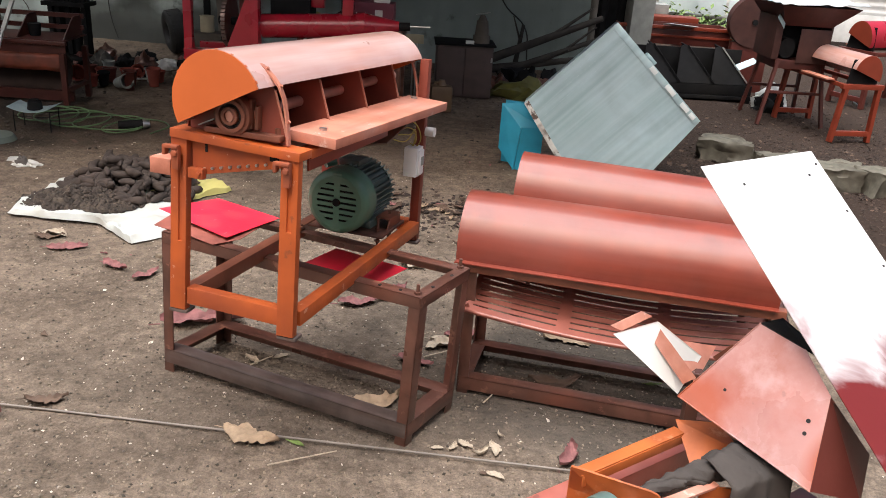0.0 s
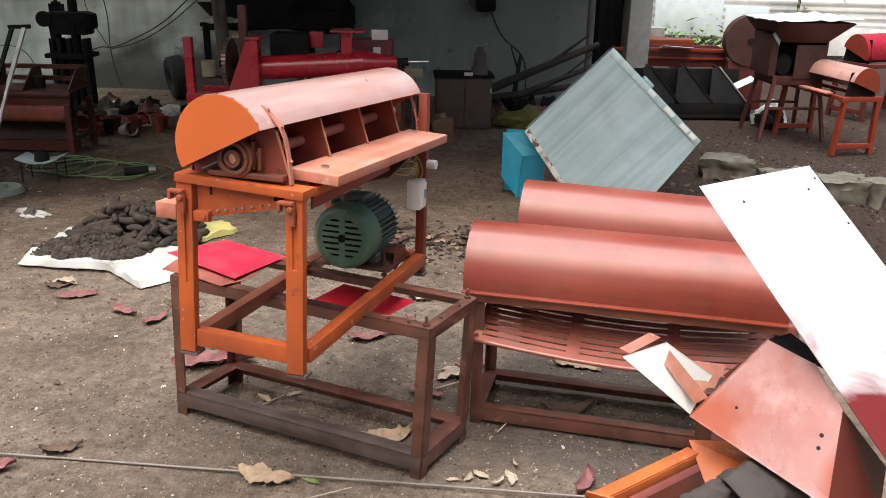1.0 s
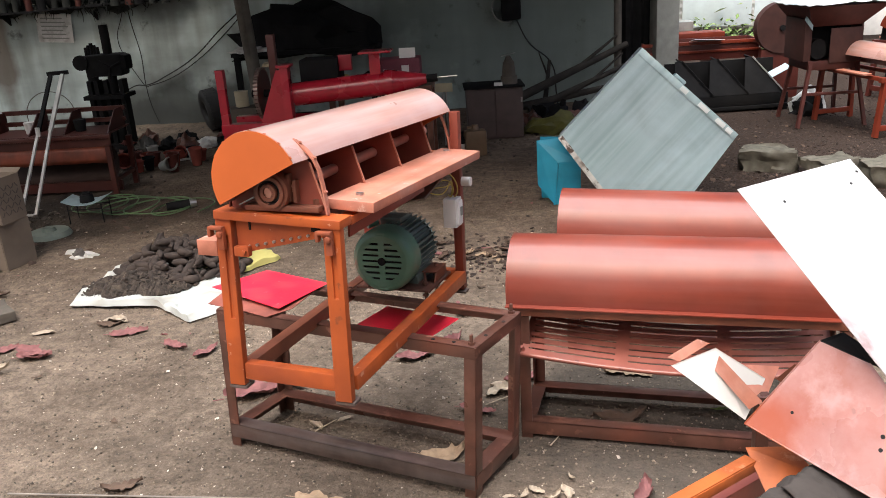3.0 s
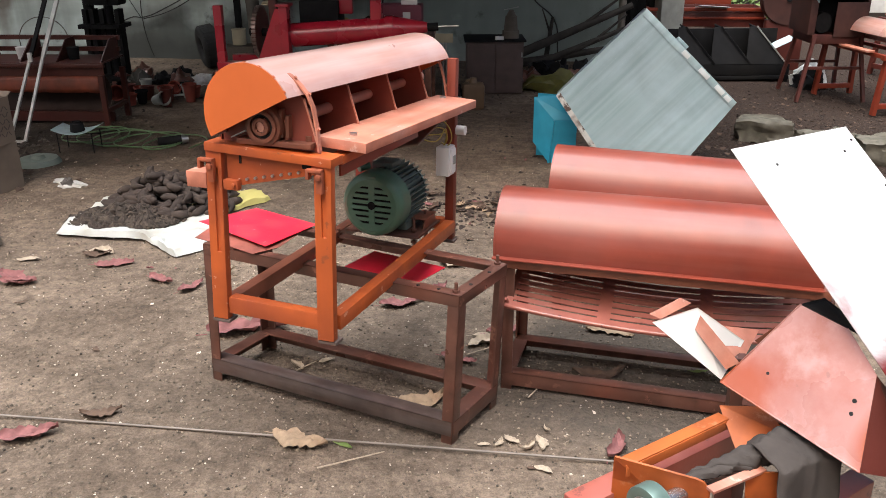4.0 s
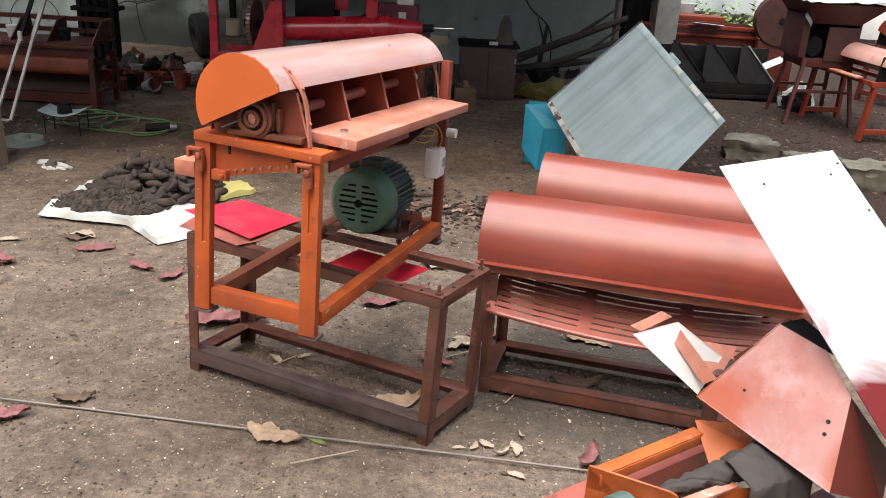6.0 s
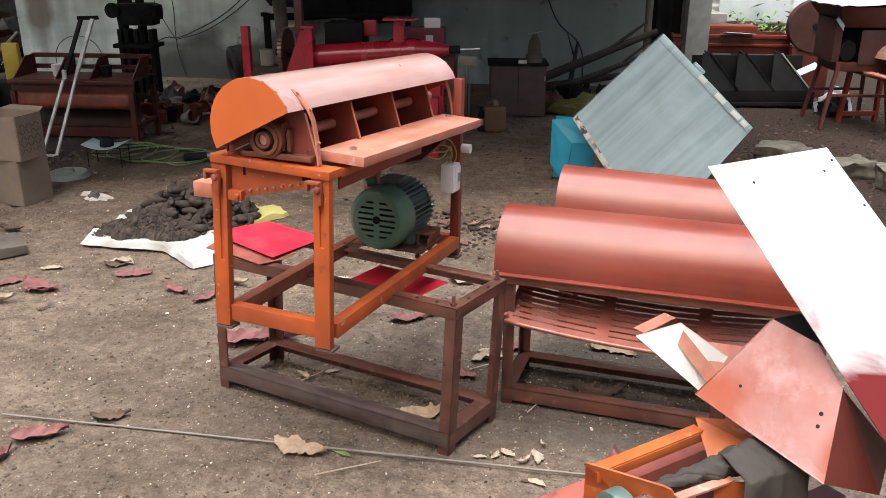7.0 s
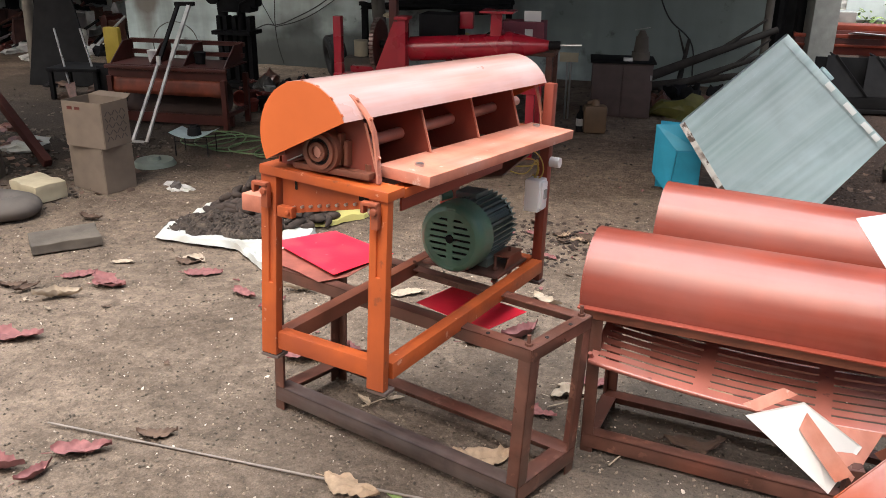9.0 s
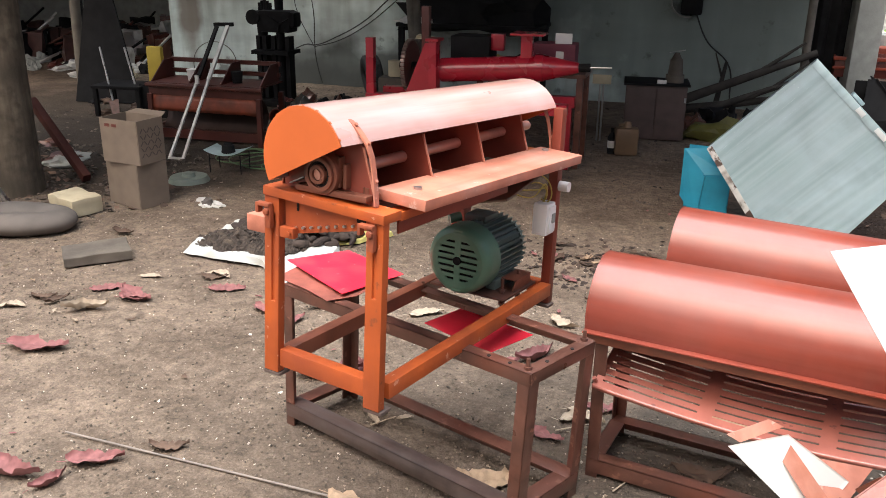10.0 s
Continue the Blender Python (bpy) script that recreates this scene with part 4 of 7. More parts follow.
bm = B(); plate(bm, [(0.487, 1.893, 0.732), (0.651, 1.86, 0.604), (0.72, 1.95, 0.66), (0.595, 1.93, 0.755)], 0.0015); part("white_face", bm, WHITE, off)
bm = B(); plate(bm, [(0.60, 1.915, 0.742), (0.588, 1.90, 0.712), (0.658, 1.858, 0.632), (0.69, 1.87, 0.645)], 0.0015); part("pink_flap", bm, PINKISH, off)
bm = B(); plate(bm, [(0.63, 1.955, 0.70), (0.69, 1.87, 0.63), (0.775, 2.02, 0.655)], 0.0015); part("pink_wing", bm, PINKISH, off)
bm = B(); plate(bm, [(0.485, 1.93, 0.735), (0.56, 1.96, 0.765), (0.59, 1.97, 0.748), (0.51, 1.92, 0.728)], 0.0015); part("pink_tip", bm, PINKISH, off)
bm = B(); plate(bm, [(0.70, 1.82, 0.73), (0.73, 1.80, 0.775), (0.77, 1.78, 0.74), (0.74, 1.8, 0.70)], 0.0015); part("brown_tab", bm, BROWN_RED, off)
bm = B(); bar(bm, (0.70, 1.90, 0.02), (0.70, 1.90, 0.645), 0.03, 0.03, (0, 1, 0)); part("prop", bm, BROWN, off)

# near orange frame
N = pose(0.357, 1.478, -0.006, 0, 0, 37)


FRAME_RED = material("rose_red_primer", (0.33, 0.085, 0.06), 0.4, vary=0.2, stain=(0.4, 0.15, 0.12), stain_scale=6, coat=0.2)
chips(FRAME_RED, (0.14, 0.05, 0.04), 20, 0.64, 0.68, 0.7)


def near_frame():
    e = thing("machine_frame", N, "orange machine frame with channel rails, end plates and a bearing", "machine")
    bm = B(); box(bm, 0.145, -0.016, 0.652, 0.29, 0.028, 0.005); box(bm, 0.145, -0.0295, 0.640, 0.29, 0.004, 0.022); box(bm, 0.145, -0.004, 0.640, 0.29, 0.004, 0.022); part("channel_rail", bm, ORANGE_WORN, e, bevel=0.0012)
    bm = B(); box(bm, 0.17, 0.020, 0.555, 0.51, 0.054, 0.05); part("base_rail", bm, FRAME_RED, e, bevel=0.004)
    bm = B(); box(bm, 0.17, -0.24, 0.555, 0.56, 0.05, 0.05); part("base_rail", bm, FRAME_RED, e, bevel=0.004)
    bm = B(); plate(bm, [(-0.004, 0.0, 0.660), (-0.009, -0.006, 0.669), (0.066, -0.137, 0.669), (0.077, -0.147, 0.663), (0.088, -0.155, 0.643), (0.088, -0.155, 0.545), (-0.004, 0.0, 0.545)], 0.004); part("end_plate", bm, ORANGE_WORN, e, bevel=0.001)
    bm = B(); plate(bm, [(0.300, 0.005, 0.664), (0.245, -0.093, 0.620), (0.337, -0.139, 0.655), (0.372, -0.05, 0.664)], 0.004); part("guard_plate", bm, ORANGE_WORN, e)
    bm = B(); bar(bm, (0.078, -0.160, 0.650), (0.21, -0.173, 0.652), 0.020, 0.006); part("flat_bar", bm, PINKISH, e, "worn flat bar between two brackets", bevel=0.001)
    bm = B(); plate(bm, [(0.176, -0.160, 0.652), (0.232, -0.20, 0.652), (0.232, -0.20, 0.50), (0.19, -0.168, 0.50)], 0.004); part("bracket", bm, ORANGE_WORN, e)
    bm = B(); rod(bm, (-0.03, -0.113, 0.625), (0.45, -0.113, 0.61), 0.014, seg=16); part("shaft", bm, STEEL, e)
    bm = B(); shell(bm, 0, 0.035, 0.043, 0, 360, 0.020, seg=36); br = part("bearing", bm, TEAL, e, "grey-green bearing unit", m=pose(-0.04, -0.113, 0.628, 0, 0, -90), bevel=0.003)
    bm = B(); shell(bm, -0.003, 0.03, 0.025, 0, 360, 0.012, seg=24); part("inner_ring", bm, STEEL, br)
    bm = B(); rod(bm, (0, -0.014, 0), (0, 0.02, 0), 0.0125, seg=20); part("shaft_stub", bm, STEEL, br)
    bm = B(); box(bm, 0, 0.02, -0.036, 0.11, 0.03, 0.02); part("bearing_foot", bm, TEAL, br, bevel=0.003)
    bm = B(); box(bm, -0.058, -0.1115, 0.554, 0.054, 0.206, 0.048); part("cross_rail", bm, FRAME_RED, e, bevel=0.004)
    for x, y in ((-0.06, 0.02), (-0.06, -0.24), (0.40, 0.02), (0.43, -0.24)):
        bm = B(); box(bm, x, y, 0.262, 0.045, 0.045, 0.54); part("leg", bm, RED_DARK, e, bevel=0.003)
    return e


ORANGE_WORN = material("stained_orange_plate", (0.42, 0.105, 0.026), 0.5, vary=0.2, stain=(0.20, 0.055, 0.022), stain_amount=0.8, stain_scale=11, spec=0.3)
chips(ORANGE_WORN, (0.55, 0.24, 0.13), 20, 0.60, 0.68, 0.6)
TEAL = material("teal_cast_iron", (0.15, 0.225, 0.20), 0.4, metal=0.4, vary=0.25, stain=(0.05, 0.06, 0.055))
near_frame()


def cloth():
    """Dark cloth thrown over the frame: a twisted roll along the shaft that opens into hanging folds."""
    bm = B()

    def skin(nu, nv, at):
        vs = [[bm.verts.new(at(i / nu, j / nv)) for j in range(nv + 1)] for i in range(nu + 1)]
        for i in range(nu):
            for j in range(nv):
                bm.faces.new((vs[i][j], vs[i + 1][j], vs[i + 1][j + 1], vs[i][j + 1]))

    def roll(u, v):
        # twisted end lying along the shaft
        a = 2 * math.pi * v + 5 * u
        r = (0.006 + 0.016 * u) * (1 + 0.5 * noise.noise((u * 9, math.cos(a) * 1.3, math.sin(a) * 1.3)))
        return (0.058 + 0.20 * u, -0.110 - 0.046 * u + 1.5 * r * math.cos(a), 0.645 + 0.025 * u + r * math.sin(a) + 0.004 * noise.noise((u * 14, 3, 1)))

    def sheet_(u, v):
        # broad end: over the bar, then hanging in shallow folds
        x = 0.172 + 0.03 * (1 - v) ** 2 + 0.128 * u + 0.02 * u * (1 - v)
        over = min(1.0, v / 0.32)
        hang = max(0.0, (v - 0.32) / 0.68)
        y = -0.145 - 0.075 * math.sin(over * math.pi / 2) - 0.035 * u * over - 0.03 * hang
        z = 0.694 - 0.018 * over ** 2 - 0.20 * hang + 0.012 * u * (1 - hang)
        fold = 0.010 * math.sin(7 * u + 2.5 * v) + 0.006 * math.sin(17 * u - 4 * v)
        n = noise.noise_vector((u * 5, v * 6, 7.0))
        return (x + 0.008 * n.x, y - fold * hang + 0.006 * n.y, z + 0.006 * n.z * (1 - 0.5 * hang) + 0.004 * noise.noise((u * 18, v * 18, 4.0)))

    skin(34, 16, roll)
    skin(32, 44, sheet_)
    ob = solo("dark_cloth", bm, CLOTH, N, "dark grey oily cloth thrown over an orange frame", "cloth")
    md = ob.modifiers.new("thickness", "SOLIDIFY"); md.thickness = 0.003


CLOTH = material("oily_cloth", (0.055, 0.047, 0.043), 0.95, vary=0.35, bump=0.2, bump_scale=120, spec=0.15)
cloth()
# ---- tin hopper and blue box ----
def tin_hopper():
    e = thing("tin_hopper", pose(1.046, 5.444, 0.51, -7.5, 43.2, -11.4), "galvanised tin hopper box resting on one corner, rim chipped", "hopper")
    d = 0.3
    ring = [(-0.402, 0.377), (0.402, 0.379), (0.477, -0.174), (0.149, -0.480), (-0.407, -0.379)]
    bm = B(); plate(bm, [(x, 0, z) for x, z in reversed(ring)], 0.002); part("face_sheet", bm, GALV, e)
    for (xa, za), (xb, zb) in zip(ring, ring[1:] + ring[:1]):
        bm = B(); plate(bm, [(xa, 0.002, za), (xb, 0.002, zb), (xb, d, zb), (xa, d, za)], 0.003); part("side_sheet", bm, GALV, e)

    def strip(a, b, w, off, th, mat, name, label=""):
        """A flat strip along the rim from a to b, w wide towards the middle of the face."""
        u = (Vector(b) - Vector(a)).normalized()
        n = Vector((-u.y, u.x)) * w
        bm = B(); plate(bm, [(p.x, off, p.y) for p in (Vector(a), Vector(b), Vector(b) + n, Vector(a) + n)], th)
        return part(name, bm, mat, e, label, 0.001)

    strip(ring[1], ring[0], 0.045, -0.006, 0.006, GALV, "rim_strip")
    strip(ring[4], ring[3], 0.034, -0.004, 0.004, RUST_TIN, "rim_strip", "rust-chipped rim strip")
    # Pale strips laid on the rim where it catches a white highlight.
    for x, ln in ((-0.06, 0.055), (0.09, 0.08), (0.235, 0.07), (0.32, 0.045)):
        strip((x + ln, 0.3725), (x, 0.3725), 0.03, -0.0135, 0.003, STEEL_BRIGHT, "highlight_patch")
    for x in (-0.375, -0.345, -0.31, -0.26):
        bm = B(); box(bm, x, -0.002, 0, 0.008, 0.003, 0.66); part("pressed_rib", bm, GALV, e)
    bm = B(); box(bm, -0.09, 0.1, 0.392, 0.085, 0.1, 0.022); part("back_bracket", bm, GALV, e, bevel=0.006)
    return e


RUST_TIN = material("rust_chipped_tin", (0.6, 0.6, 0.58), 0.5, metal=0.2, stain=(0.07, 0.035, 0.02), stain_amount=1.0, stain_scale=9, vary=0.2)
STEEL_BRIGHT = material("bright_tin", (0.70, 0.75, 0.77), 0.35, metal=0.2, vary=0.06)
chips(RUST_TIN, (0.06, 0.03, 0.02), 11, 0.5, 0.55, 0.95)
tin_hopper()


def blue_box():
    e = thing("blue_chute", pose(0.37, 5.83, 0, 0, 0, -14), "sky blue painted sheet-metal chute on the floor", "chute")
    bm = B(); plate(bm, [(0, 0, 0.44), (0, 0, 0.13), (0.122, -0.04, 0.0), (0.148, -0.03, 0.295)], 0.004); part("left_panel", bm, BLUE, e)
    bm = B(); plate(bm, [(0.148, -0.03, 0.295), (0.122, -0.04, 0.0), (0.30, -0.01, 0.0), (0.30, 0.0, 0.30)], 0.004); part("front_panel", bm, BLUE, e)
    bm = B(); plate(bm, [(0, 0, 0.44), (0.148, -0.03, 0.295), (0.30, 0.0, 0.30), (0.28, 0.12, 0.45)], 0.004); part("sloping_panel", bm, BLUE, e)
    bm = B(); box(bm, 0.14, 0.13, 0.22, 0.28, 0.006, 0.44); part("back_panel", bm, BLUE, e)
    bm = B(); bar(bm, (0.148, -0.035, 0.295), (0.122, -0.045, 0.0), 0.012, 0.012, (0, 1, 0)); part("edge_fold", bm, BLUE, e)
    return e


blue_box()


# ---- left side of the yard ----
def carton(m, w, d, h, is_open, label):
    e = thing("cardboard_box", m, label, "carton", "cartons")
    for x in (-w / 2, w / 2):
        bm = B(); box(bm, x, 0, h / 2, 0.006, d, h); part("side", bm, CARDBOARD, e)
    for y in (-d / 2, d / 2):
        bm = B(); box(bm, 0, y, h / 2 - 0.001, w - 0.007, 0.006, h); part("side", bm, CARDBOARD, e)
    bm = B(); box(bm, 0, 0, 0.004, w - 0.01, d - 0.01, 0.005); part("bottom", bm, CARDBOARD, e)
    if is_open:
        bm = B(); plate(bm, [(-w / 2, d / 2, h), (w / 2, d / 2, h), (w / 2 - 0.03, d / 2 + 0.07, h + 0.015), (-w / 2 + 0.03, d / 2 + 0.07, h + 0.015)], 0.004); part("flap", bm, CARDBOARD, e)
        for i in range(6):
            for k in range(5):
                bm = B(); box(bm, 0, 0, 0, 0.002, 0.006, 0.034, Matrix.Translation((w / 2 + 0.0035, -d * 0.36 + i * 0.03, h * (0.2 + 0.14 * k))) @ Matrix.Rotation(radians(38 if (i + k) % 2 else -38), 4, "X")); part("print_bar", bm, DARK_PRINT, e)
        for i in range(2):
            bm = B(); box(bm, -w * 0.3 + 0.06 * i, -d / 2 - 0.0035, h * 0.85, 0.04, 0.002, 0.02); part("print_bar", bm, RED_DARK, e)
    else:
        bm = B(); box(bm, 0, 0, h - 0.006, w - 0.012, d - 0.012, 0.004); part("top", bm, CARDBOARD, e)
    return e


DARK_PRINT = material("dark_print", (0.09, 0.07, 0.06), 0.9, vary=0.2, bump=0)
carton(pose(-3.06, 5.01, 0, 0, 0, -20), 0.33, 0.22, 0.29, False, "closed brown cardboard carton standing on the earth")
carton(pose(-3.045, 4.985, 0.292, 0, 0, -10), 0.31, 0.22, 0.28, True, "open brown cardboard carton on top of another")

FOAM = material("yellowed_foam", (0.42, 0.37, 0.26), 0.95, vary=0.15, stain=(0.36, 0.29, 0.17), bump=0.5, bump_scale=40)
bm = B(); vs = box(bm, 0, 0, 0.065, 0.34, 0.24, 0.13)
bmesh.ops.subdivide_edges(bm, edges=bm.edges, cuts=3, use_grid_fill=True)
for v in bm.verts:
    v.co += 0.012 * Vector(noise.noise_vector(v.co * 9))
solo("foam_block", bm, FOAM, pose(-3.33, 4.72, -0.005, 0, 0, -22) @ Matrix.Scale(0.85, 4), "yellowed block of wrapped foam on the ground", "block", bevel=0.01)

RUBBER = material("dusty_rubber", (0.10, 0.088, 0.08), 0.8, vary=0.2, stain=(0.17, 0.14, 0.12), stain_amount=0.6)
bm = B()
rings = []
for i in range(41):
    a = radians(-150 + 300 * i / 40)
    c = Vector((0.33 * math.cos(a), 0.12 * math.sin(a), 0.06))
    tdir = Vector((-0.36 * math.sin(a), 0.2 * math.cos(a), 0)).normalized()
    side = tdir.cross(Vector((0, 0, 1)))
    rr = 0.105 * (1 - 0.6 * abs(i / 20 - 1) ** 6) + 0.008 * noise.noise((i * 0.3, 0, 0))
    rings.append([bm.verts.new(c + side * rr * math.cos(2 * math.pi * k / 16) + Vector((0, 0, 0.62 * rr * math.sin(2 * math.pi * k / 16)))) for k in range(16)])
for i in range(40):
    for k in range(16):
        bm.faces.new((rings[i][k], rings[i][(k + 1) % 16], rings[i + 1][(k + 1) % 16], rings[i + 1][k]))
bm.faces.new(rings[0]); bm.faces.new(list(reversed(rings[-1])))
solo("inner_tube", bm, RUBBER, pose(-3.50, 4.31, -0.008, 0, 0, 12), "dusty grey rubber inner tube lying on the ground", "tube")

WOOD_DARK = material("weathered_timber", (0.10, 0.085, 0.07), 0.9, vary=0.3, stain=(0.16, 0.13, 0.10), bump=0.6)
bm = B(); box(bm, 0, 0, 0.024, 0.34, 0.24, 0.052)
bmesh.ops.subdivide_edges(bm, edges=bm.edges, cuts=6, use_grid_fill=True)
for v in bm.verts:
    v.co += 0.007 * Vector(noise.noise_vector(v.co * 14))
solo("timber_offcut", bm, WOOD_DARK, pose(-2.66, 4.04, 0, 0, 0, 42), "weathered grey-brown timber offcut on the earth", "timber", bevel=0.008)

BARK = material("rough_bark", (0.135, 0.11, 0.08), 0.95, scale=14, vary=0.5, stain=(0.06, 0.05, 0.037), stain_amount=0.85, stain_scale=7, bump=1.0, bump_scale=28)
streaks(BARK, (16, 16, 2.2), (0.05, 0.04, 0.03), 0.7)


def trunk(m, r, h, label):
    bm = B()
    rings = []
    for i in range(41):
        z = -0.1 + h * i / 40
        fl = 1 + 0.10 * math.exp(-max(z, 0) * 6)
        rings.append([bm.verts.new(((r * fl * (1 - 0.04 * z) + 0.014 * noise.noise((math.cos(k * 0.26) * 3, math.sin(k * 0.26) * 3, z * 2)) + 0.006 * noise.noise((k * 1.7, 0, z * 9))) * math.cos(2 * math.pi * k / 24) + 0.03 * math.sin(z), (r * fl * (1 - 0.04 * z)) * math.sin(2 * math.pi * k / 24), z)) for k in range(24)])
    for i in range(40):
        for k in range(24):
            bm.faces.new((rings[i][k], rings[i][(k + 1) % 24], rings[i + 1][(k + 1) % 24], rings[i + 1][k]))
    e = thing("tree", m, label, "tree")
    part("trunk", bm, BARK, e)
    # limbs and an unseen crown above the yard, low and dense to shade it
    for k in range(6):
        a = k * 1.05
        bm = B(); rod(bm, (0.05 * math.cos(a), 0.05 * math.sin(a), h - 0.7 + 0.1 * k), (1.3 * math.cos(a), 1.3 * math.sin(a), h + 0.5 + 0.15 * k), 0.07, 0.025, seg=8); part("limb", bm, BARK, e)
    bm = B()
    rnd = random.Random(5)
    for _ in range(6500):
        a, q, z = rnd.uniform(0, 6.28), 2.2 * math.sqrt(rnd.random()), h + rnd.uniform(-0.4, 1.5)
        leafcard(bm, Vector((q * math.cos(a) - 0.9, q * math.sin(a) + 0.1, z)), rnd.uniform(0.12, 0.26), rnd)
    part("crown", bm, FOLIAGE, e)


def leafcard(bm, c, s, rnd):
    """A small bent leaf of four faces."""
    q = Euler((rnd.uniform(-0.8, 0.8), rnd.uniform(-0.8, 0.8), rnd.uniform(0, 6.28))).to_matrix()
    a = [bm.verts.new(c + q @ Vector(p) * s) for p in ((-0.5, 0, 0), (0, -0.22, 0.08), (0.5, 0, 0.02), (0, 0.22, 0.08), (0, 0, -0.02))]
    bm.faces.new((a[0], a[1], a[4])); bm.faces.new((a[1], a[2], a[4])); bm.faces.new((a[2], a[3], a[4])); bm.faces.new((a[3], a[0], a[4]))


FOLIAGE = material("green_leaves", (0.13, 0.20, 0.055), 0.6, vary=0.4, scale=3, island=0.5, bump=0)
trunk(pose(-4.04, 4.98, 0), 0.185, 3.6, "rough grey-brown tree trunk at the edge of the yard")

bm = B(); angle_iron(bm, (-3.78, 4.66, 0.0), (-4.02, 4.60, 0.42), 0.035, 0.004, (0.3, -1, 0.2), (1, 0.3, 0.5))
solo("angle_bar", bm, STEEL, Matrix(), "pale perforated angle bar leaning on the tree", "bar")
bm = B(); bar(bm, (-3.694, 5.296, 0.03), (-4.383, 5.646, 0.487), 0.06, 0.06)
solo("timber_beam", bm, material("dark_beam_paint", (0.05, 0.016, 0.013), 0.75, vary=0.3, spec=0.2), Matrix(), "dark red-painted beam leaning by the tree", "beam", bevel=0.006)


def red_bench():
    e = thing("trough_machine", pose(-4.05, 6.62, 0, 0, 0, 1), "dark red sheet-metal trough machine on legs", "machine")
    w = 1.05
    bm = B(); box(bm, w / 2, 0.0, 0.485, w + 0.03, 0.035, 0.03); part("front_rail", bm, TROUGH, e, bevel=0.004)
    bm = B(); box(bm, w / 2, 0.02, 0.435, w, 0.012, 0.07); part("front_board", bm, TROUGH, e)
    bm = B()
    vs = [[bm.verts.new((0.03 + (w - 0.06) * i / 24, 0.01 - 0.016 * math.sin(j * 0.5), 0.40 - 0.032 * j - (0.012 * noise.noise((i * 0.5, 0, 0)) if j == 4 else 0))) for j in range(5)] for i in range(25)]
    for i in range(24):
        for j in range(4):
            bm.faces.new((vs[i][j], vs[i][j + 1], vs[i + 1][j + 1], vs[i + 1][j]))
    ob = part("curved_apron", bm, APRON, e, "curved orange-red apron sheet"); md = ob.modifiers.new("thickness", "SOLIDIFY"); md.thickness = 0.003
    bm = B(); box(bm, w / 2, 0.22, 0.50, w, 0.42, 0.01); part("tray", bm, TROUGH, e)
    for x in (0.02, w * 0.36, w * 0.64, w - 0.02):
        bm = B(); plate(bm, [(x, 0.03, 0.5), (x, 0.40, 0.5), (x, 0.40, 0.66), (x, 0.25, 0.66)], 0.008); part("divider", bm, TROUGH, e)
    for y, z in ((0.40, 0.65), (0.38, 0.56)):
        bm = B(); box(bm, w / 2, y, z, w, 0.03, 0.035); part("back_rail", bm, TROUGH, e)
    for x in (0.02, w - 0.02):
        for y in (0.0, 0.42):
            bm = B(); box(bm, x, y, 0.2, 0.04, 0.04, 0.42); part("leg", bm, TROUGH, e)
        bm = B(); box(bm, x, 0.21, 0.12, 0.03, 0.42, 0.03); part("stretcher", bm, TROUGH, e)
    bm = B(); box(bm, w / 2, 0.1, 0.06, w, 0.03, 0.08); part("foot_board", bm, TROUGH, e)
    bm = B()
    vs = [[bm.verts.new((0.045 + (w - 0.09) * i / 16, 0.12 + 0.10 * math.sin(j * 0.8) + 0.01 * noise.noise((i * 0.6, j, 0)), 0.40 - 0.075 * j)) for j in range(5)] for i in range(17)]
    for i in range(16):
        for j in range(4):
            bm.faces.new((vs[i][j], vs[i][j + 1], vs[i + 1][j + 1], vs[i + 1][j]))
    ob = part("hopper_belly", bm, BELLY, e, "dark oily sheet belly"); md = ob.modifiers.new("thickness", "SOLIDIFY"); md.thickness = 0.003
    for x in (0.32, 0.74):
        bm = B(); rod(bm, (x, 0.2, 0.505), (x, 0.2, 0.60), 0.04, 0.05, seg=16); part("cup", bm, WHITE if x < 0.5 else BLACK, e)


BELLY = material("oily_belly_sheet", (0.045, 0.024, 0.018), 0.6, vary=0.35, stain=(0.025, 0.018, 0.014), spec=0.25)
TROUGH = material("dark_trough_paint", (0.075, 0.02, 0.015), 0.4, vary=0.25, stain=(0.04, 0.018, 0.014))
APRON = material("worn_apron_paint", (0.19, 0.042, 0.02), 0.5, vary=0.35, stain=(0.07, 0.025, 0.018), stain_scale=6, stain_amount=0.8)
RED_BENCH = material("bench_red_paint", (0.22, 0.035, 0.016), 0.4, vary=0.15, stain=(0.2, 0.05, 0.03), coat=0.1)
red_bench()

RAIL_PALE = material("scuffed_aluminium", (0.55, 0.54, 0.52), 0.5, metal=0.2, vary=0.2, stain=(0.32, 0.27, 0.22), stain_scale=7)
e = thing("rail_frame", Matrix(), "white aluminium track rails leaning on the trough machine", "rails")
for o, f, mat in ((0.0, 0.0, BLACK), (0.12, 0.10, WHITE)):
    bm = B(); bar(bm, (-3.545 + o, 6.09, 0.0), (-3.545 + f, 6.60, 0.56), 0.022, 0.016, (0, 1, 0)); part("lower_rail", bm, RAIL_PALE, e)
    bm = B(); bar(bm, (-3.545 + f, 6.60, 0.56), (-3.54 + f, 6.97, 0.97), 0.03, 0.02, (0, 1, 0)); part("upper_rail", bm, mat if mat is BLACK else RAIL_PALE, e)
bm = B(); bar(bm, (-3.57, 6.97, 0.965), (-3.40, 6.97, 0.97), 0.04, 0.03); part("cross_head", bm, BLACK, e)
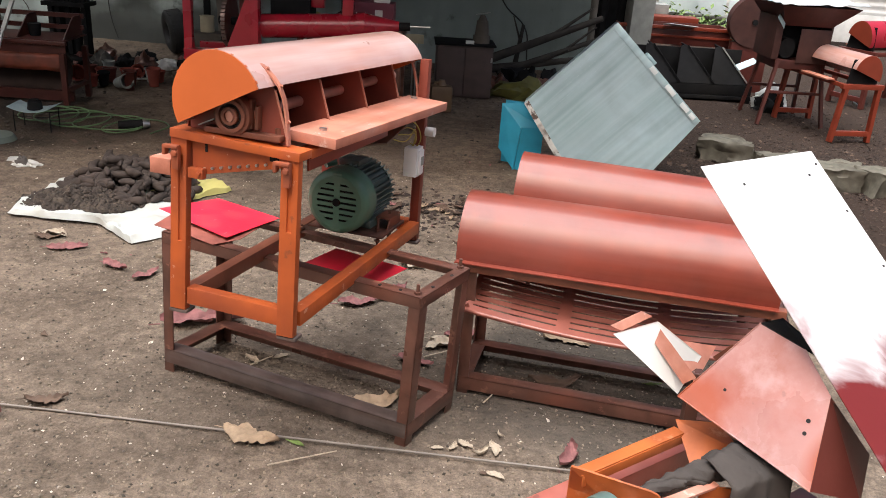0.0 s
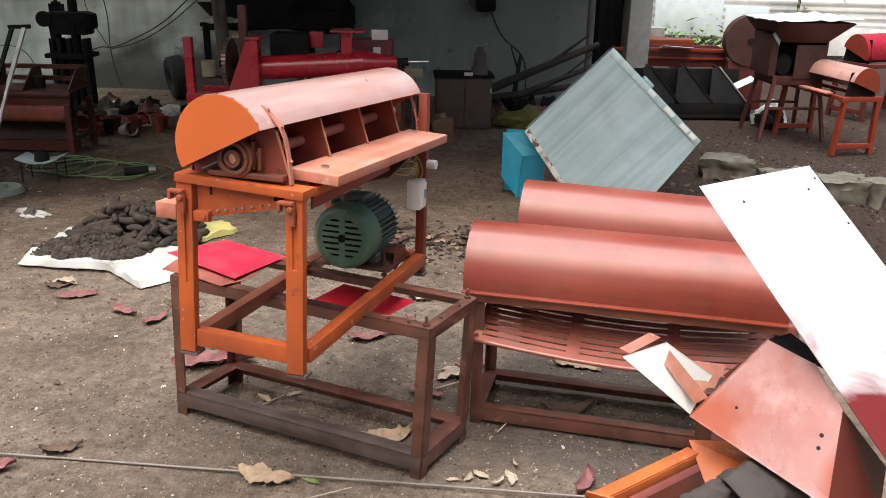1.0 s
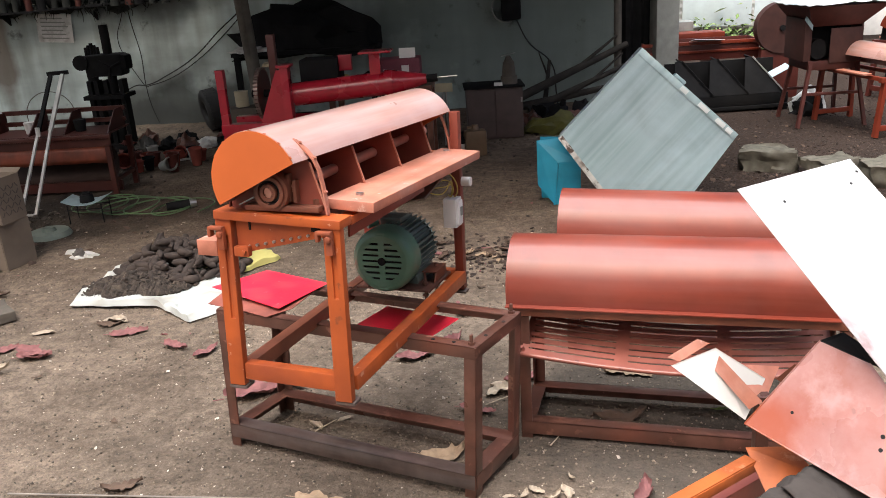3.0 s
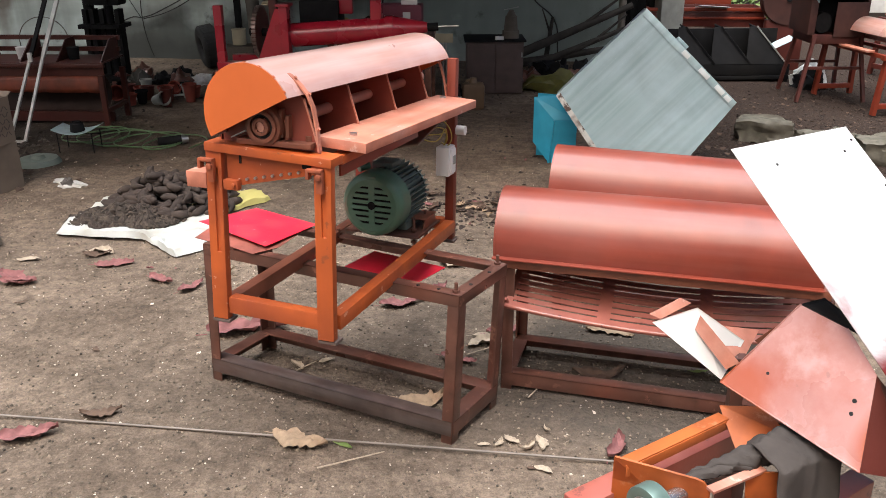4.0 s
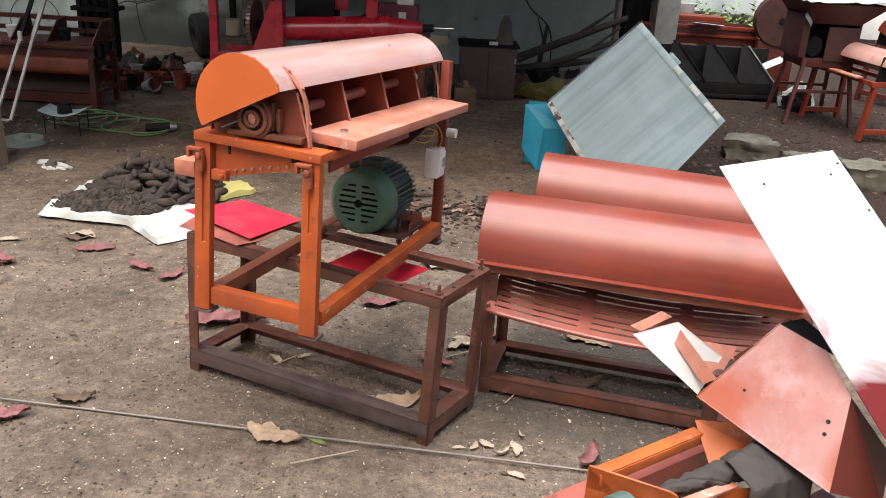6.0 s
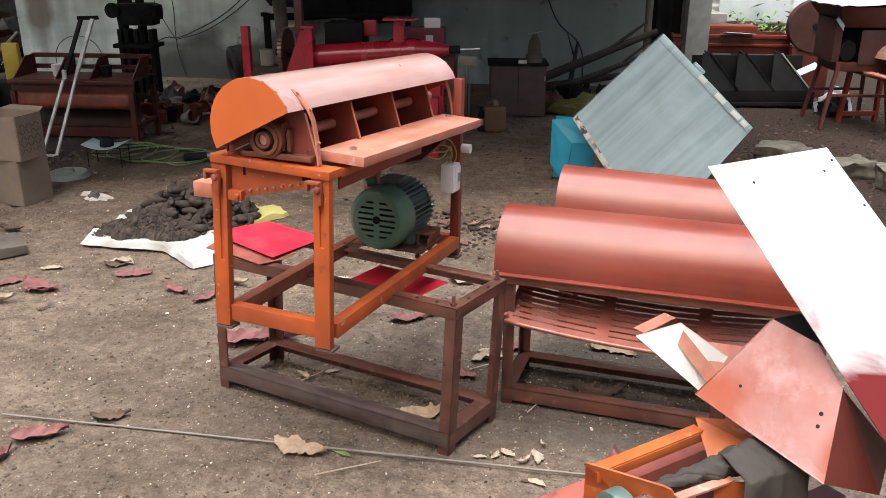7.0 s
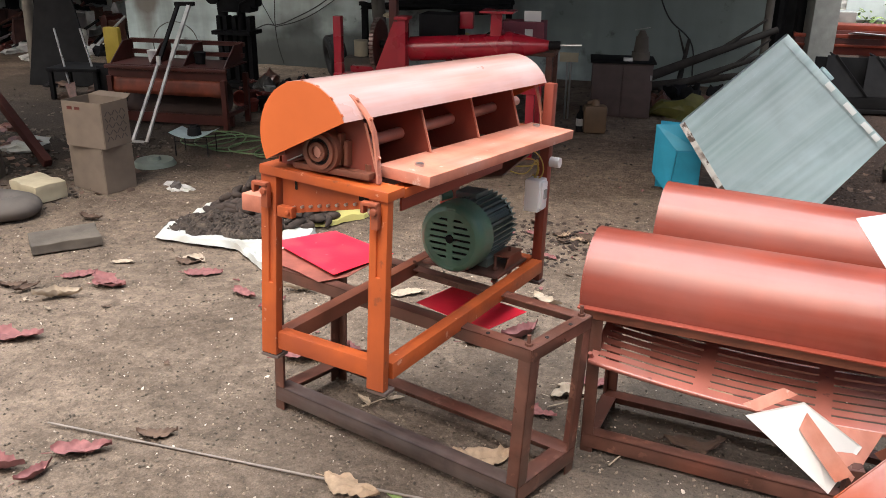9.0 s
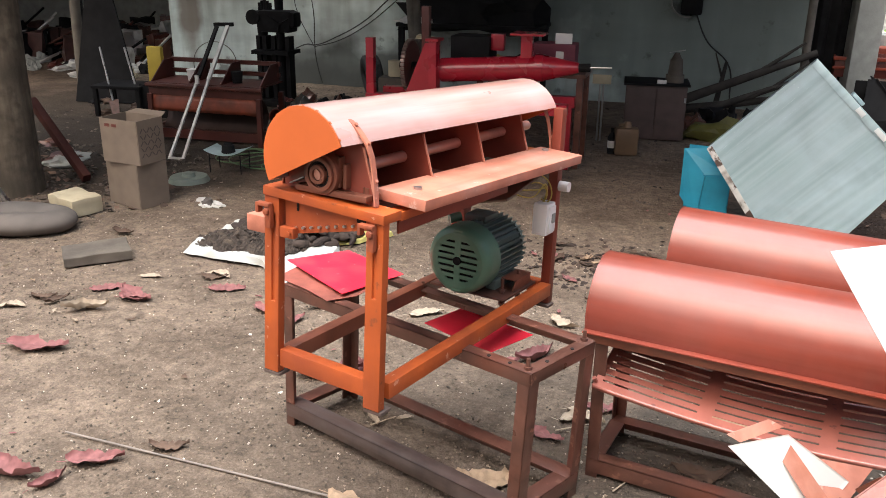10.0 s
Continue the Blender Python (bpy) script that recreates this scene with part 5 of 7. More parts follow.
bm = B(); bar(bm, (-3.55, 6.09, 0.01), (-3.41, 6.09, 0.01), 0.016, 0.016); part("cross_foot", bm, RAIL_PALE, e)
bm = B(); box(bm, -3.53, 6.56, 0.56, 0.03, 0.02, 0.07); part("tag", bm, WHITE, e)

e = thing("low_wire_table", pose(-2.90, 5.9, 0, 0, 0, 4) @ Matrix.Scale(0.88, 4), "low wire stand with a curved grey tin sheet on it", "stand")
for x, y in ((-0.14, -0.08), (0.14, -0.08), (-0.14, 0.1), (0.14, 0.1)):
    bm = B(); rod(bm, (x, y, 0), (x, y, 0.16), 0.005, seg=8); part("wire_leg", bm, BLACK, e)
for y in (-0.08, 0.1):
    bm = B(); rod(bm, (-0.14, y, 0.12), (0.14, y, 0.12), 0.004, seg=8); part("wire_bar", bm, BLACK, e)
bm = B(); shell(bm, -0.12, 0.13, 0.36, 242, 298, 0.004, 0, 0.52, seg=16); part("curved_sheet", bm, GALV, e)
bm = B(); rod(bm, (0, 0.0, 0.16), (0, 0.0, 0.23), 0.06, 0.05, seg=16); rod(bm, (0, 0.0, 0.23), (0, 0.0, 0.245), 0.035, seg=14); part("pot", bm, BLACK, e)

bm = B(); rod(bm, (0, 0, 0.0), (0, 0, 0.035), 0.15, 0.13, seg=28); rod(bm, (0, 0, 0.035), (0, 0, 0.06), 0.05, 0.04, seg=16)
solo("green_base", bm, MOTOR_DARK, pose(-3.05, 5.58, -0.004), "dark green round cast base lying on the floor", "base")


def crumple(name, m, r, mat, label, seed, flat=0.4, cat="litter", group=""):
    """A crumpled scrap: a ball pushed in and out."""
    bm = B()
    bmesh.ops.create_icosphere(bm, subdivisions=3, radius=1.0)
    for v in bm.verts:
        k = 1 + 0.55 * noise.noise(v.co * 2.2 + Vector((seed, 0, 0))) + 0.25 * noise.noise(v.co * 5 + Vector((0, seed, 0)))
        v.co = Vector((v.co.x * r[0] * k, v.co.y * r[1] * k, max(-0.2, v.co.z) * r[2] * k))
    return solo(name, bm, mat, m, label, cat, group)


PLASTIC = material("white_plastic_film", (0.62, 0.62, 0.6), 0.45, vary=0.15, stain=(0.3, 0.27, 0.24), stain_amount=0.7, stain_scale=12)
for x, y, r in ((-2.66, 5.14, (0.075, 0.045, 0.02)), (-2.55, 5.09, (0.085, 0.04, 0.022)), (-2.60, 5.04, (0.055, 0.03, 0.015))):
    crumple("plastic_scrap", pose(x, y, 0, 0, 0, -25), r, PLASTIC, "crumpled white plastic scrap on the floor", 3 + 7 * x, group="plastic scraps")
crumple("clod", pose(-2.59, 5.07, 0.012), (0.035, 0.03, 0.04), RUBBER, "dark clod lying on crumpled plastic", 12)


def cable(name, pts, r, mat, label, cat="cable", m=None):
    cu = bpy.data.curves.new(name, "CURVE"); cu.dimensions = "3D"; cu.bevel_depth, cu.bevel_resolution = r, 2
    sp = cu.splines.new("BEZIER"); sp.bezier_points.add(len(pts) - 1)
    for b, p in zip(sp.bezier_points, pts):
        b.co, b.handle_left_type, b.handle_right_type = p, "AUTO", "AUTO"
    cu.materials.append(mat)
    ob = new(name, cu)
    if m is not None:
        ob.matrix_basis = m
    return tagged(ob, label, cat)


GREEN_CABLE = material("green_cable", (0.09, 0.16, 0.07), 0.6, vary=0.15, bump=0)
rnd = random.Random(11)
cable("power_cable", [(-3.1 + 0.9 * (i / 26) + 0.34 * math.sin(i * 1.3) * (0.4 + 0.6 * rnd.random()), 6.35 - 0.25 * (i / 26) + 0.24 * math.cos(i * 1.3), 0.012 + 0.004 * (i % 3)) for i in range(27)], 0.0055, GREEN_CABLE, "tangled green power cable on the floor")
e = thing("angle_grinder", pose(-2.28, 6.12, 0.03, 0, 0, 25), "small grey angle grinder lying on the floor", "tool")
bm = B(); rod(bm, (-0.12, 0, 0.0), (0.05, 0, 0.0), 0.03, 0.034, seg=16); part("body", bm, BLACK, e)
bm = B(); rod(bm, (0.05, 0, 0.0), (0.10, 0, 0.0), 0.036, 0.028, seg=16); part("gear_head", bm, STEEL, e)

# ---- sack with dried pods ----
SACK = material("white_woven_sack", (0.52, 0.54, 0.52), 0.75, vary=0.1, stain=(0.36, 0.32, 0.26), stain_amount=0.6, bump=0.5, bump_scale=60, stain_scale=5)
YELLOW_SACK = material("yellow_woven_sack", (0.52, 0.47, 0.16), 0.8, vary=0.1, stain=(0.4, 0.38, 0.2))
POD = material("dark_dried_pod", (0.046, 0.032, 0.026), 0.85, vary=0.4, stain=(0.08, 0.058, 0.046), bump=0.6, bump_scale=50)


def sack(name, outline, mat, label, seed, amp):
    """A woven sack spread on the ground, rucked at its edges."""
    bm = B()
    cx = sum(p[0] for p in outline) / len(outline); cy = sum(p[1] for p in outline) / len(outline)
    n, rr = 110, 20
    pts = []
    k = len(outline)
    for i in range(n):
        f = i / n * k
        a, b, t = outline[int(f) % k], outline[(int(f) + 1) % k], f - int(f)
        t = t * t * (3 - 2 * t)
        pts.append(((a[0] + (b[0] - a[0]) * t), (a[1] + (b[1] - a[1]) * t)))
    vs = []
    for j in range(1, rr + 1):
        row = []
        for i in range(n):
            x, y = cx + (pts[i][0] - cx) * j / rr, cy + (pts[i][1] - cy) * j / rr
            ruck = amp * max(0, j / rr - 0.5) * 2 * (1 - 0.5 * (j / rr) ** 6)
            z = 0.014 + ruck * (0.35 + 0.9 * abs(noise.noise((x * 6 + seed, y * 6, 0))) + 0.5 * noise.noise((x * 15, y * 15, seed)) + 0.2 * noise.noise((x * 34, y * 34, seed)))
            row.append(bm.verts.new((x + 0.02 * noise.noise((x * 12, y * 12, 4)), y + 0.02 * noise.noise((x * 12, y * 12, 8)), z if j < rr else 0.004)))
        vs.append(row)
    c = bm.verts.new((cx, cy, 0.012))
    for i in range(n):
        bm.faces.new((c, vs[0][i], vs[0][(i + 1) % n]))
        for j in range(rr - 1):
            bm.faces.new((vs[j][i], vs[j + 1][i], vs[j + 1][(i + 1) % n], vs[j][(i + 1) % n]))
    return solo(name, bm, mat, Matrix(), label, "sack")


sack("woven_sack", [(-2.25, 4.22), (-2.24, 4.42), (-2.22, 4.75), (-2.05, 5.0), (-1.6, 4.9), (-1.42, 4.5), (-1.30, 4.12), (-1.47, 3.93), (-1.75, 4.18), (-2.05, 4.2)], SACK, "white woven plastic sack spread out under dried pods", 2.0, 0.075)
sack("woven_sack", [(-1.62, 4.55), (-1.72, 5.0), (-1.32, 4.98), (-1.22, 4.85), (-1.42, 4.62)], YELLOW_SACK, "yellow woven plastic sack lying on the ground", 7.0, 0.05)


def pod_mesh(k):
    bm = B()
    rnd = random.Random(k)
    ln, r = rnd.uniform(0.08, 0.16), rnd.uniform(0.016, 0.025)
    bend = rnd.uniform(-0.7, 0.9)
    rings = []
    for i in range(9):
        t = i / 8 * 2 - 1
        rr = r * math.sqrt(max(0.02, 1 - abs(t) ** 3.2)) * (1 + 0.1 * noise.noise((i * 0.9, k, 0)))
        c = Vector((t * ln / 2, bend * 0.09 * (t * t - 0.4), 0))
        rings.append([bm.verts.new(c + Vector((0, rr * math.cos(2 * math.pi * q / 9), rr * math.sin(2 * math.pi * q / 9)))) for q in range(9)])
    for i in range(8):
        for q in range(9):
            bm.faces.new((rings[i][q], rings[i][(q + 1) % 9], rings[i + 1][(q + 1) % 9], rings[i + 1][q]))
    bm.faces.new(rings[0]); bm.faces.new(list(reversed(rings[-1])))
    return finish(bm, "dried_pod", POD, smooth=80)


SOIL = material("dark_crumbly_soil", (0.045, 0.033, 0.026), 0.95, island=0.45, vary=0.4, scale=30, stain=(0.10, 0.08, 0.06), stain_scale=14, bump=1.0, bump_scale=40)
pods = [pod_mesh(k) for k in range(7)]
rnd = random.Random(21)
for i in range(230):
    a, q = rnd.uniform(0, 6.283), math.sqrt(rnd.random())
    x, y = -1.77 + 0.36 * q * math.cos(a), 4.70 + 0.29 * q * math.sin(a)
    zt = 0.20 * max(0.0, 1 - q ** 1.5)
    z = 0.04 + zt * (0.3 + 0.7 * rnd.random()) if i > 40 else 0.04
    ob = new("dried_pod", pods[i % 7])
    ob.matrix_basis = pose(x, y, z, rnd.uniform(-25, 25), rnd.uniform(-28, 28), rnd.uniform(0, 360))
    tagged(ob, "dark brown dried pod in a heap on the sack", "pod", "dried pods")


def soil_heap():
    """A heap of crumbs and small clods of soil, highest in the middle."""
    rnd = random.Random(41)
    verts, faces = [], []
    for _ in range(3200):
        a, q = rnd.uniform(0, 6.283), rnd.random() ** 0.6
        x, y = 0.33 * q * math.cos(a), 0.19 * q * math.sin(a)
        s = 0.011 + 0.026 * rnd.random() ** 3
        h = 0.02 + 0.10 * (1 - q ** 1.4) * (0.75 + 0.5 * noise.noise((x * 9, y * 9, 2.0)))
        k = len(verts)
        turn = Euler((rnd.uniform(0, 6), rnd.uniform(0, 6), rnd.uniform(0, 6))).to_matrix()
        for p in ((1, 0, 0), (0, 1, 0), (-1, 0, 0), (0, -1, 0), (0.55, 0.55, 0.6), (-0.55, 0.55, 0.6), (-0.55, -0.55, 0.6), (0.55, -0.55, 0.6), (0, 0, -0.9)):
            v = turn @ (Vector(p) * rnd.uniform(0.55, 0.8) * s)
            verts.append((x + v.x, y + v.y, max(0.004, h + v.z)))
        faces += [[k + i for i in f] for f in ((4, 5, 6, 7), (0, 1, 4), (1, 5, 4), (1, 2, 5), (2, 6, 5), (2, 3, 6), (3, 7, 6), (3, 0, 7), (0, 4, 7), (1, 0, 8), (2, 1, 8), (3, 2, 8), (0, 3, 8))]
    me = bpy.data.meshes.new("soil_heap")
    me.from_pydata(verts, [], faces)
    me.materials.append(SOIL)
    ob = new("soil_heap", me)
    ob.matrix_basis = pose(-1.93, 4.43, 0.0, 0, 0, 8)
    tagged(ob, "crumbly dark brown soil beside the dried pods", "soil", kind="stuff")


soil_heap()

# ---- inside the shed ----
TOOTH = material("greasy_steel_tooth", (0.22, 0.16, 0.14), 0.4, metal=0.5, vary=0.3)


def red_pump():
    """Crimson screw-press machine: tube with cone, gear wheel, posts and base frame."""
    e = thing("screw_press", pose(-1.96, 6.45, 0, 0, 0, -1), "crimson painted screw press with a long tube and gear wheel", "machine")
    c = CRIMSON
    boxpart(e, "post", c, -0.03, 0.03, -0.03, 0.03, 0.0, 0.97)
    boxpart(e, "post", c, 0.47, 0.53, -0.05, 0.05, 0.4, 0.97)
    boxpart(e, "post_cap", c, 0.45, 0.55, -0.07, 0.07, 0.965, 0.985)
    bm = B(); plate(bm, [(0.28, -0.04, 0.56), (0.48, -0.04, 0.56), (0.48, -0.04, 0.95), (0.44, -0.04, 0.95)], 0.012); part("gusset", bm, c, e)
    boxpart(e, "base_beam", c, -0.03, 1.5, -0.05, 0.05, 0.48, 0.56)
    boxpart(e, "base_beam", c, -0.03, 1.5, 0.32, 0.40, 0.48, 0.56)
    for x in (0.5, 1.45):
        for y in (0.0, 0.36):
            boxpart(e, "leg", c, x - 0.03, x + 0.03, y - 0.03, y + 0.03, 0.0, 0.48)
    bm = B(); rod(bm, (0.53, 0.1, 0.745), (1.26, 0.1, 0.795), 0.088, seg=36); part("press_tube", bm, c, e)
    bm = B(); rod(bm, (1.24, 0.1, 0.794), (1.30, 0.1, 0.797), 0.098, seg=36); rod(bm, (1.30, 0.1, 0.797), (1.55, 0.1, 0.81), 0.092, 0.036, seg=36); part("nozzle_cone", bm, c, e)
    bm = B(); rod(bm, (1.55, 0.1, 0.81), (1.63, 0.1, 0.815), 0.03, seg=20); part("nozzle_tip", bm, BLACK, e)
    bm = B(); rod(bm, (1.63, 0.1, 0.815), (1.78, 0.1, 0.82), 0.006, seg=8); part("spindle", bm, STEEL, e)
    boxpart(e, "flange_post", c, 1.13, 1.21, 0.06, 0.14, 0.84, 1.025)
    boxpart(e, "flange_plate", c, 1.06, 1.30, 0.0, 0.2, 1.025, 1.04)
    gear = None
    bm = B(); rod(bm, (0.265, 0.1, 0.765), (0.295, 0.1, 0.765), 0.18, seg=48); gear = part("gear_wheel", bm, RED_DARK, e, "dark red toothed gear wheel")
    for k in range(40):
        a = 2 * math.pi * k / 40
        bm = B(); box(bm, 0.28, 0, 0, 0.03, 0.016, 0.02, Matrix.Translation((0, 0.1 + 0.188 * math.cos(a), 0.765 + 0.188 * math.sin(a))) @ Matrix.Rotation(a, 4, "X")); part("tooth", bm, TOOTH, gear)
    bm = B(); rod(bm, (0.2, 0.1, 0.765), (0.5, 0.1, 0.765), 0.03, seg=16); part("axle", bm, BLACK, e)
    boxpart(e, "gear_housing", BLACK, 0.55, 0.85, 0.25, 0.5, 0.72, 0.98)
    boxpart(e, "motor_lug", c, 0.85, 0.95, 0.3, 0.36, 0.88, 1.0)
    boxpart(e, "rear_post", RED_DARK, 0.28, 0.34, 0.36, 0.42, 0.5, 1.18)


red_pump()
PURPLE = material("plum_carton", (0.16, 0.03, 0.05), 0.6, vary=0.1)
e = thing("printed_carton", pose(-0.645, 6.95, 0.72) @ Matrix.Scale(0.85, 4), "plum coloured carton with white printed labels", "carton")
boxpart(e, "carton_body", PURPLE, -0.19, 0.19, -0.12, 0.12, 0.0, 0.25, 0.003)
boxpart(e, "label", WHITE, 0.02, 0.09, -0.124, -0.121, 0.1, 0.19, 0)
for i in range(3):
    boxpart(e, "print_bar", WHITE, -0.15, -0.06 - 0.02 * i, -0.124, -0.121, 0.05 + 0.05 * i, 0.06 + 0.05 * i, 0)
boxpart(e, "label_flap", WHITE, 0.0, 0.15, -0.06, -0.055, 0.25, 0.34, 0.001)
e = thing("workbench", pose(-0.65, 7.0, 0), "dark wooden workbench behind the screw press", "table")
boxpart(e, "tabletop", BROWN, -0.6, 0.26, -0.2, 0.25, 0.69, 0.72)
for x in (-0.55, 0.22):
    for y in (-0.17, 0.22):
        boxpart(e, "leg", BROWN, x - 0.025, x + 0.025, y - 0.025, y + 0.025, 0, 0.69)
for i, (x, mat, r) in enumerate(((-0.45, YELLOW_SACK, 0.09), (-0.3, BLACK, 0.11), (-0.12, CARDBOARD, 0.09))):
    crumple("rag_bundle", pose(-0.65 + x, 6.98, 0.725), (r, r, 0.09), mat, "crumpled rag bundle on the workbench", 10 + i, cat="rag", group="rags")


def drill_press():
    e = thing("drill_press", pose(-3.84, 8.6, 0), "black cast-iron pillar drill standing by the wall", "machine")
    bm = B(); box(bm, 0, 0, 0.03, 0.5, 0.4, 0.06); part("foot", bm, BLACK, e, bevel=0.01)
    bm = B(); rod(bm, (0.06, 0, 0.06), (0.06, 0, 1.25), 0.045, seg=20); part("column", bm, BLACK, e)
    bm = B(); box(bm, 0.04, 0, 0.86, 0.36, 0.2, 0.22); box(bm, -0.16, 0, 0.9, 0.14, 0.16, 0.12); part("head", bm, BLACK, e, bevel=0.03)
    bm = B(); box(bm, 0.2, 0, 0.88, 0.14, 0.18, 0.16); part("motor", bm, BLACK, e, bevel=0.04)
    bm = B(); rod(bm, (-0.14, 0, 0.7), (-0.14, 0, 0.84), 0.05, 0.06, seg=18); part("chuck", bm, BLACK, e)
    for k in range(5):
        bm = B(); rod(bm, (-0.16 + 0.03 * k, 0, 0.93), (-0.16 + 0.03 * k, 0, 1.08 - 0.02 * abs(k - 2)), 0.018, seg=10); part("gear_knob", bm, BLACK, e)
    for k in range(3):
        bm = B(); rod(bm, (0.1, -0.1, 0.84), (0.1 + 0.14 * math.cos(2.1 * k + 0.4), -0.13, 0.84 + 0.14 * math.sin(2.1 * k + 0.4)), 0.009, seg=8); part("feed_lever", bm, BLACK, e)
    bm = B(); rod(bm, (-0.19, -0.09, 0.9), (-0.19, -0.12, 0.9), 0.075, seg=20); part("pulley", bm, BLACK, e)
    for x in (-0.17, -0.1, 0.0, 0.16):
        bm = B(); box(bm, x, 0.0, 0.38, 0.045, 0.12, 0.66); part("frame_leg", bm, BLACK, e)
    bm = B(); box(bm, 0.0, 0, 0.55, 0.42, 0.3, 0.04); part("table", bm, BLACK, e)


drill_press()

e = thing("tyre", pose(-3.05, 9.35, 0.24, 8, 0, -58) @ Matrix.Scale(0.8, 4), "worn black vehicle tyre leaning on the wall", "tyre")
bm = B()
rings = []
for i in range(40):
    a = 2 * math.pi * i / 40
    rings.append([bm.verts.new(((0.2 + 0.085 * math.copysign(abs(math.cos(b)) ** 0.5, math.cos(b))) * math.cos(a), 0.12 * math.copysign(abs(math.sin(b)) ** 0.6, math.sin(b)), (0.2 + 0.085 * math.copysign(abs(math.cos(b)) ** 0.5, math.cos(b))) * math.sin(a))) for b in [2 * math.pi * k / 14 for k in range(14)]])
for i in range(40):
    for k in range(14):
        bm.faces.new((rings[i][k], rings[(i + 1) % 40][k], rings[(i + 1) % 40][(k + 1) % 14], rings[i][(k + 1) % 14]))
TYRE = material("black_tyre_rubber", (0.028, 0.028, 0.028), 0.75, vary=0.2, stain=(0.05, 0.048, 0.045))
part("casing", bm, TYRE, e)
for i in range(36):
    a = 2 * math.pi * i / 36
    bm = B(); box(bm, 0, 0, 0, 0.01, 0.17, 0.032, Matrix.Rotation(-a, 4, "Y") @ Matrix.Translation((0.281, 0, 0))); part("tread_block", bm, TYRE, e)


def pot(m, r, h, mat, label):
    bm = B()
    prof = [(r * 0.7, 0), (r, h), (r * 1.1, h), (r * 1.1, h * 0.9), (r * 0.92, h * 0.98), (r * 0.65, 0.01)]
    rings = [[bm.verts.new((q * math.cos(2 * math.pi * k / 18), q * math.sin(2 * math.pi * k / 18), z)) for k in range(18)] for q, z in prof]
    for i in range(len(rings) - 1):
        for k in range(18):
            bm.faces.new((rings[i][k], rings[i][(k + 1) % 18], rings[i + 1][(k + 1) % 18], rings[i + 1][k]))
    bm.faces.new(rings[-1])
    return solo("small_pot", bm, mat, m, label, "pot", "pots by the wall")


SOOT_LUMP = material("grimy_scrap", (0.07, 0.065, 0.058), 0.9, vary=0.4, stain=(0.03, 0.03, 0.028))
TERRACOTTA = material("faded_terracotta", (0.24, 0.05, 0.035), 0.8, vary=0.2, stain=(0.22, 0.10, 0.07))
rnd = random.Random(8)
for i in range(16):
    x, y = -3.35 + 0.095 * (i % 8) + rnd.uniform(-0.05, 0.05), 7.5 + 0.28 * (i // 8) + rnd.uniform(-0.12, 0.2)
    mt = (TERRACOTTA, RED_DARK, TERRACOTTA, BLACK, CONCRETE)[i % 5]
    pot(pose(x, y, 0.0 if i % 4 else 0.05, rnd.uniform(-6, 6) if i % 4 else 75, 0, rnd.uniform(0, 90)), rnd.uniform(0.05, 0.075), rnd.uniform(0.10, 0.17), mt, ("faded red plastic pot on the shed floor", "dark red tin pot on the shed floor", "faded red plastic pot on the shed floor", "black pot on the shed floor", "grey cement pot on the shed floor")[i % 5])
for i in range(14):
    crumple("scrap_lump", pose(-3.7 + 0.14 * i, 8.5 + 0.25 * math.sin(i * 2.1), 0, 0, 0, i * 40), (0.12, 0.1, 0.09 + 0.03 * (i % 3)), (BLACK, BROWN, PLASTIC if i == 6 else SOOT_LUMP, BLACK)[i % 4] if i % 7 else RED_DARK, ("black oily scrap lump against the wall", "rusty brown scrap lump against the wall", "dirty plastic scrap against the wall", "black oily scrap lump against the wall")[i % 4] if i % 7 else "dark red scrap lump against the wall", i * 1.7, cat="scrap", group="scrap by the wall")
bm = B(); rod(bm, (-2.72, 7.9, 0.012), (-3.3, 7.6, 0.012), 0.01, seg=8); solo("pale_rod", bm, WHITE, Matrix(), "thin pale rod lying on the floor", "rod")

e = thing("cabinet", pose(-0.17, 8.08, 0, 0, 0, 4) @ Matrix.Diagonal((1.1, 1.0, 0.85, 1.0)), "dull brown metal cabinet against the shed wall", "cabinet")
CAB = material("dull_brown_cabinet", (0.085, 0.058, 0.053), 0.7, vary=0.2, stain=(0.055, 0.04, 0.036))
boxpart(e, "body", CAB, 0.0, 0.48, 0.0, 0.4, 0.0, 0.56, 0.006)
boxpart(e, "door", CAB, 0.01, 0.235, -0.012, -0.002, 0.03, 0.54, 0.003)
boxpart(e, "door", CAB, 0.245, 0.47, -0.012, -0.002, 0.03, 0.54, 0.003)
boxpart(e, "top", BLACK, -0.02, 0.5, -0.02, 0.42, 0.562, 0.58, 0.003)
boxpart(e, "hinge", STEEL, 0.46, 0.475, -0.02, -0.012, 0.4, 0.45, 0)
e = thing("kerosene_lantern", pose(0.235, 8.27, 0.493) @ Matrix.Scale(1.35, 4), "grey tin kerosene lantern standing on a cabinet", "lantern")
bm = B(); rod(bm, (0, 0, 0), (0, 0, 0.05), 0.06, seg=18); rod(bm, (0, 0, 0.05), (0, 0, 0.15), 0.05, 0.04, seg=18); rod(bm, (0, 0, 0.15), (0, 0, 0.19), 0.035, 0.015, seg=18); part("body", bm, WOOD_DARK, e)
bm = B(); rod(bm, (-0.05, 0, 0.19), (0.05, 0, 0.21), 0.004, seg=6); part("bail", bm, STEEL, e)
boxpart(thing("white_tin", pose(0.13, 8.15, 0.493), "small white tin on the cabinet", "tin"), "tin_body", WHITE, -0.04, 0.04, -0.02, 0.02, 0, 0.03, 0.003)

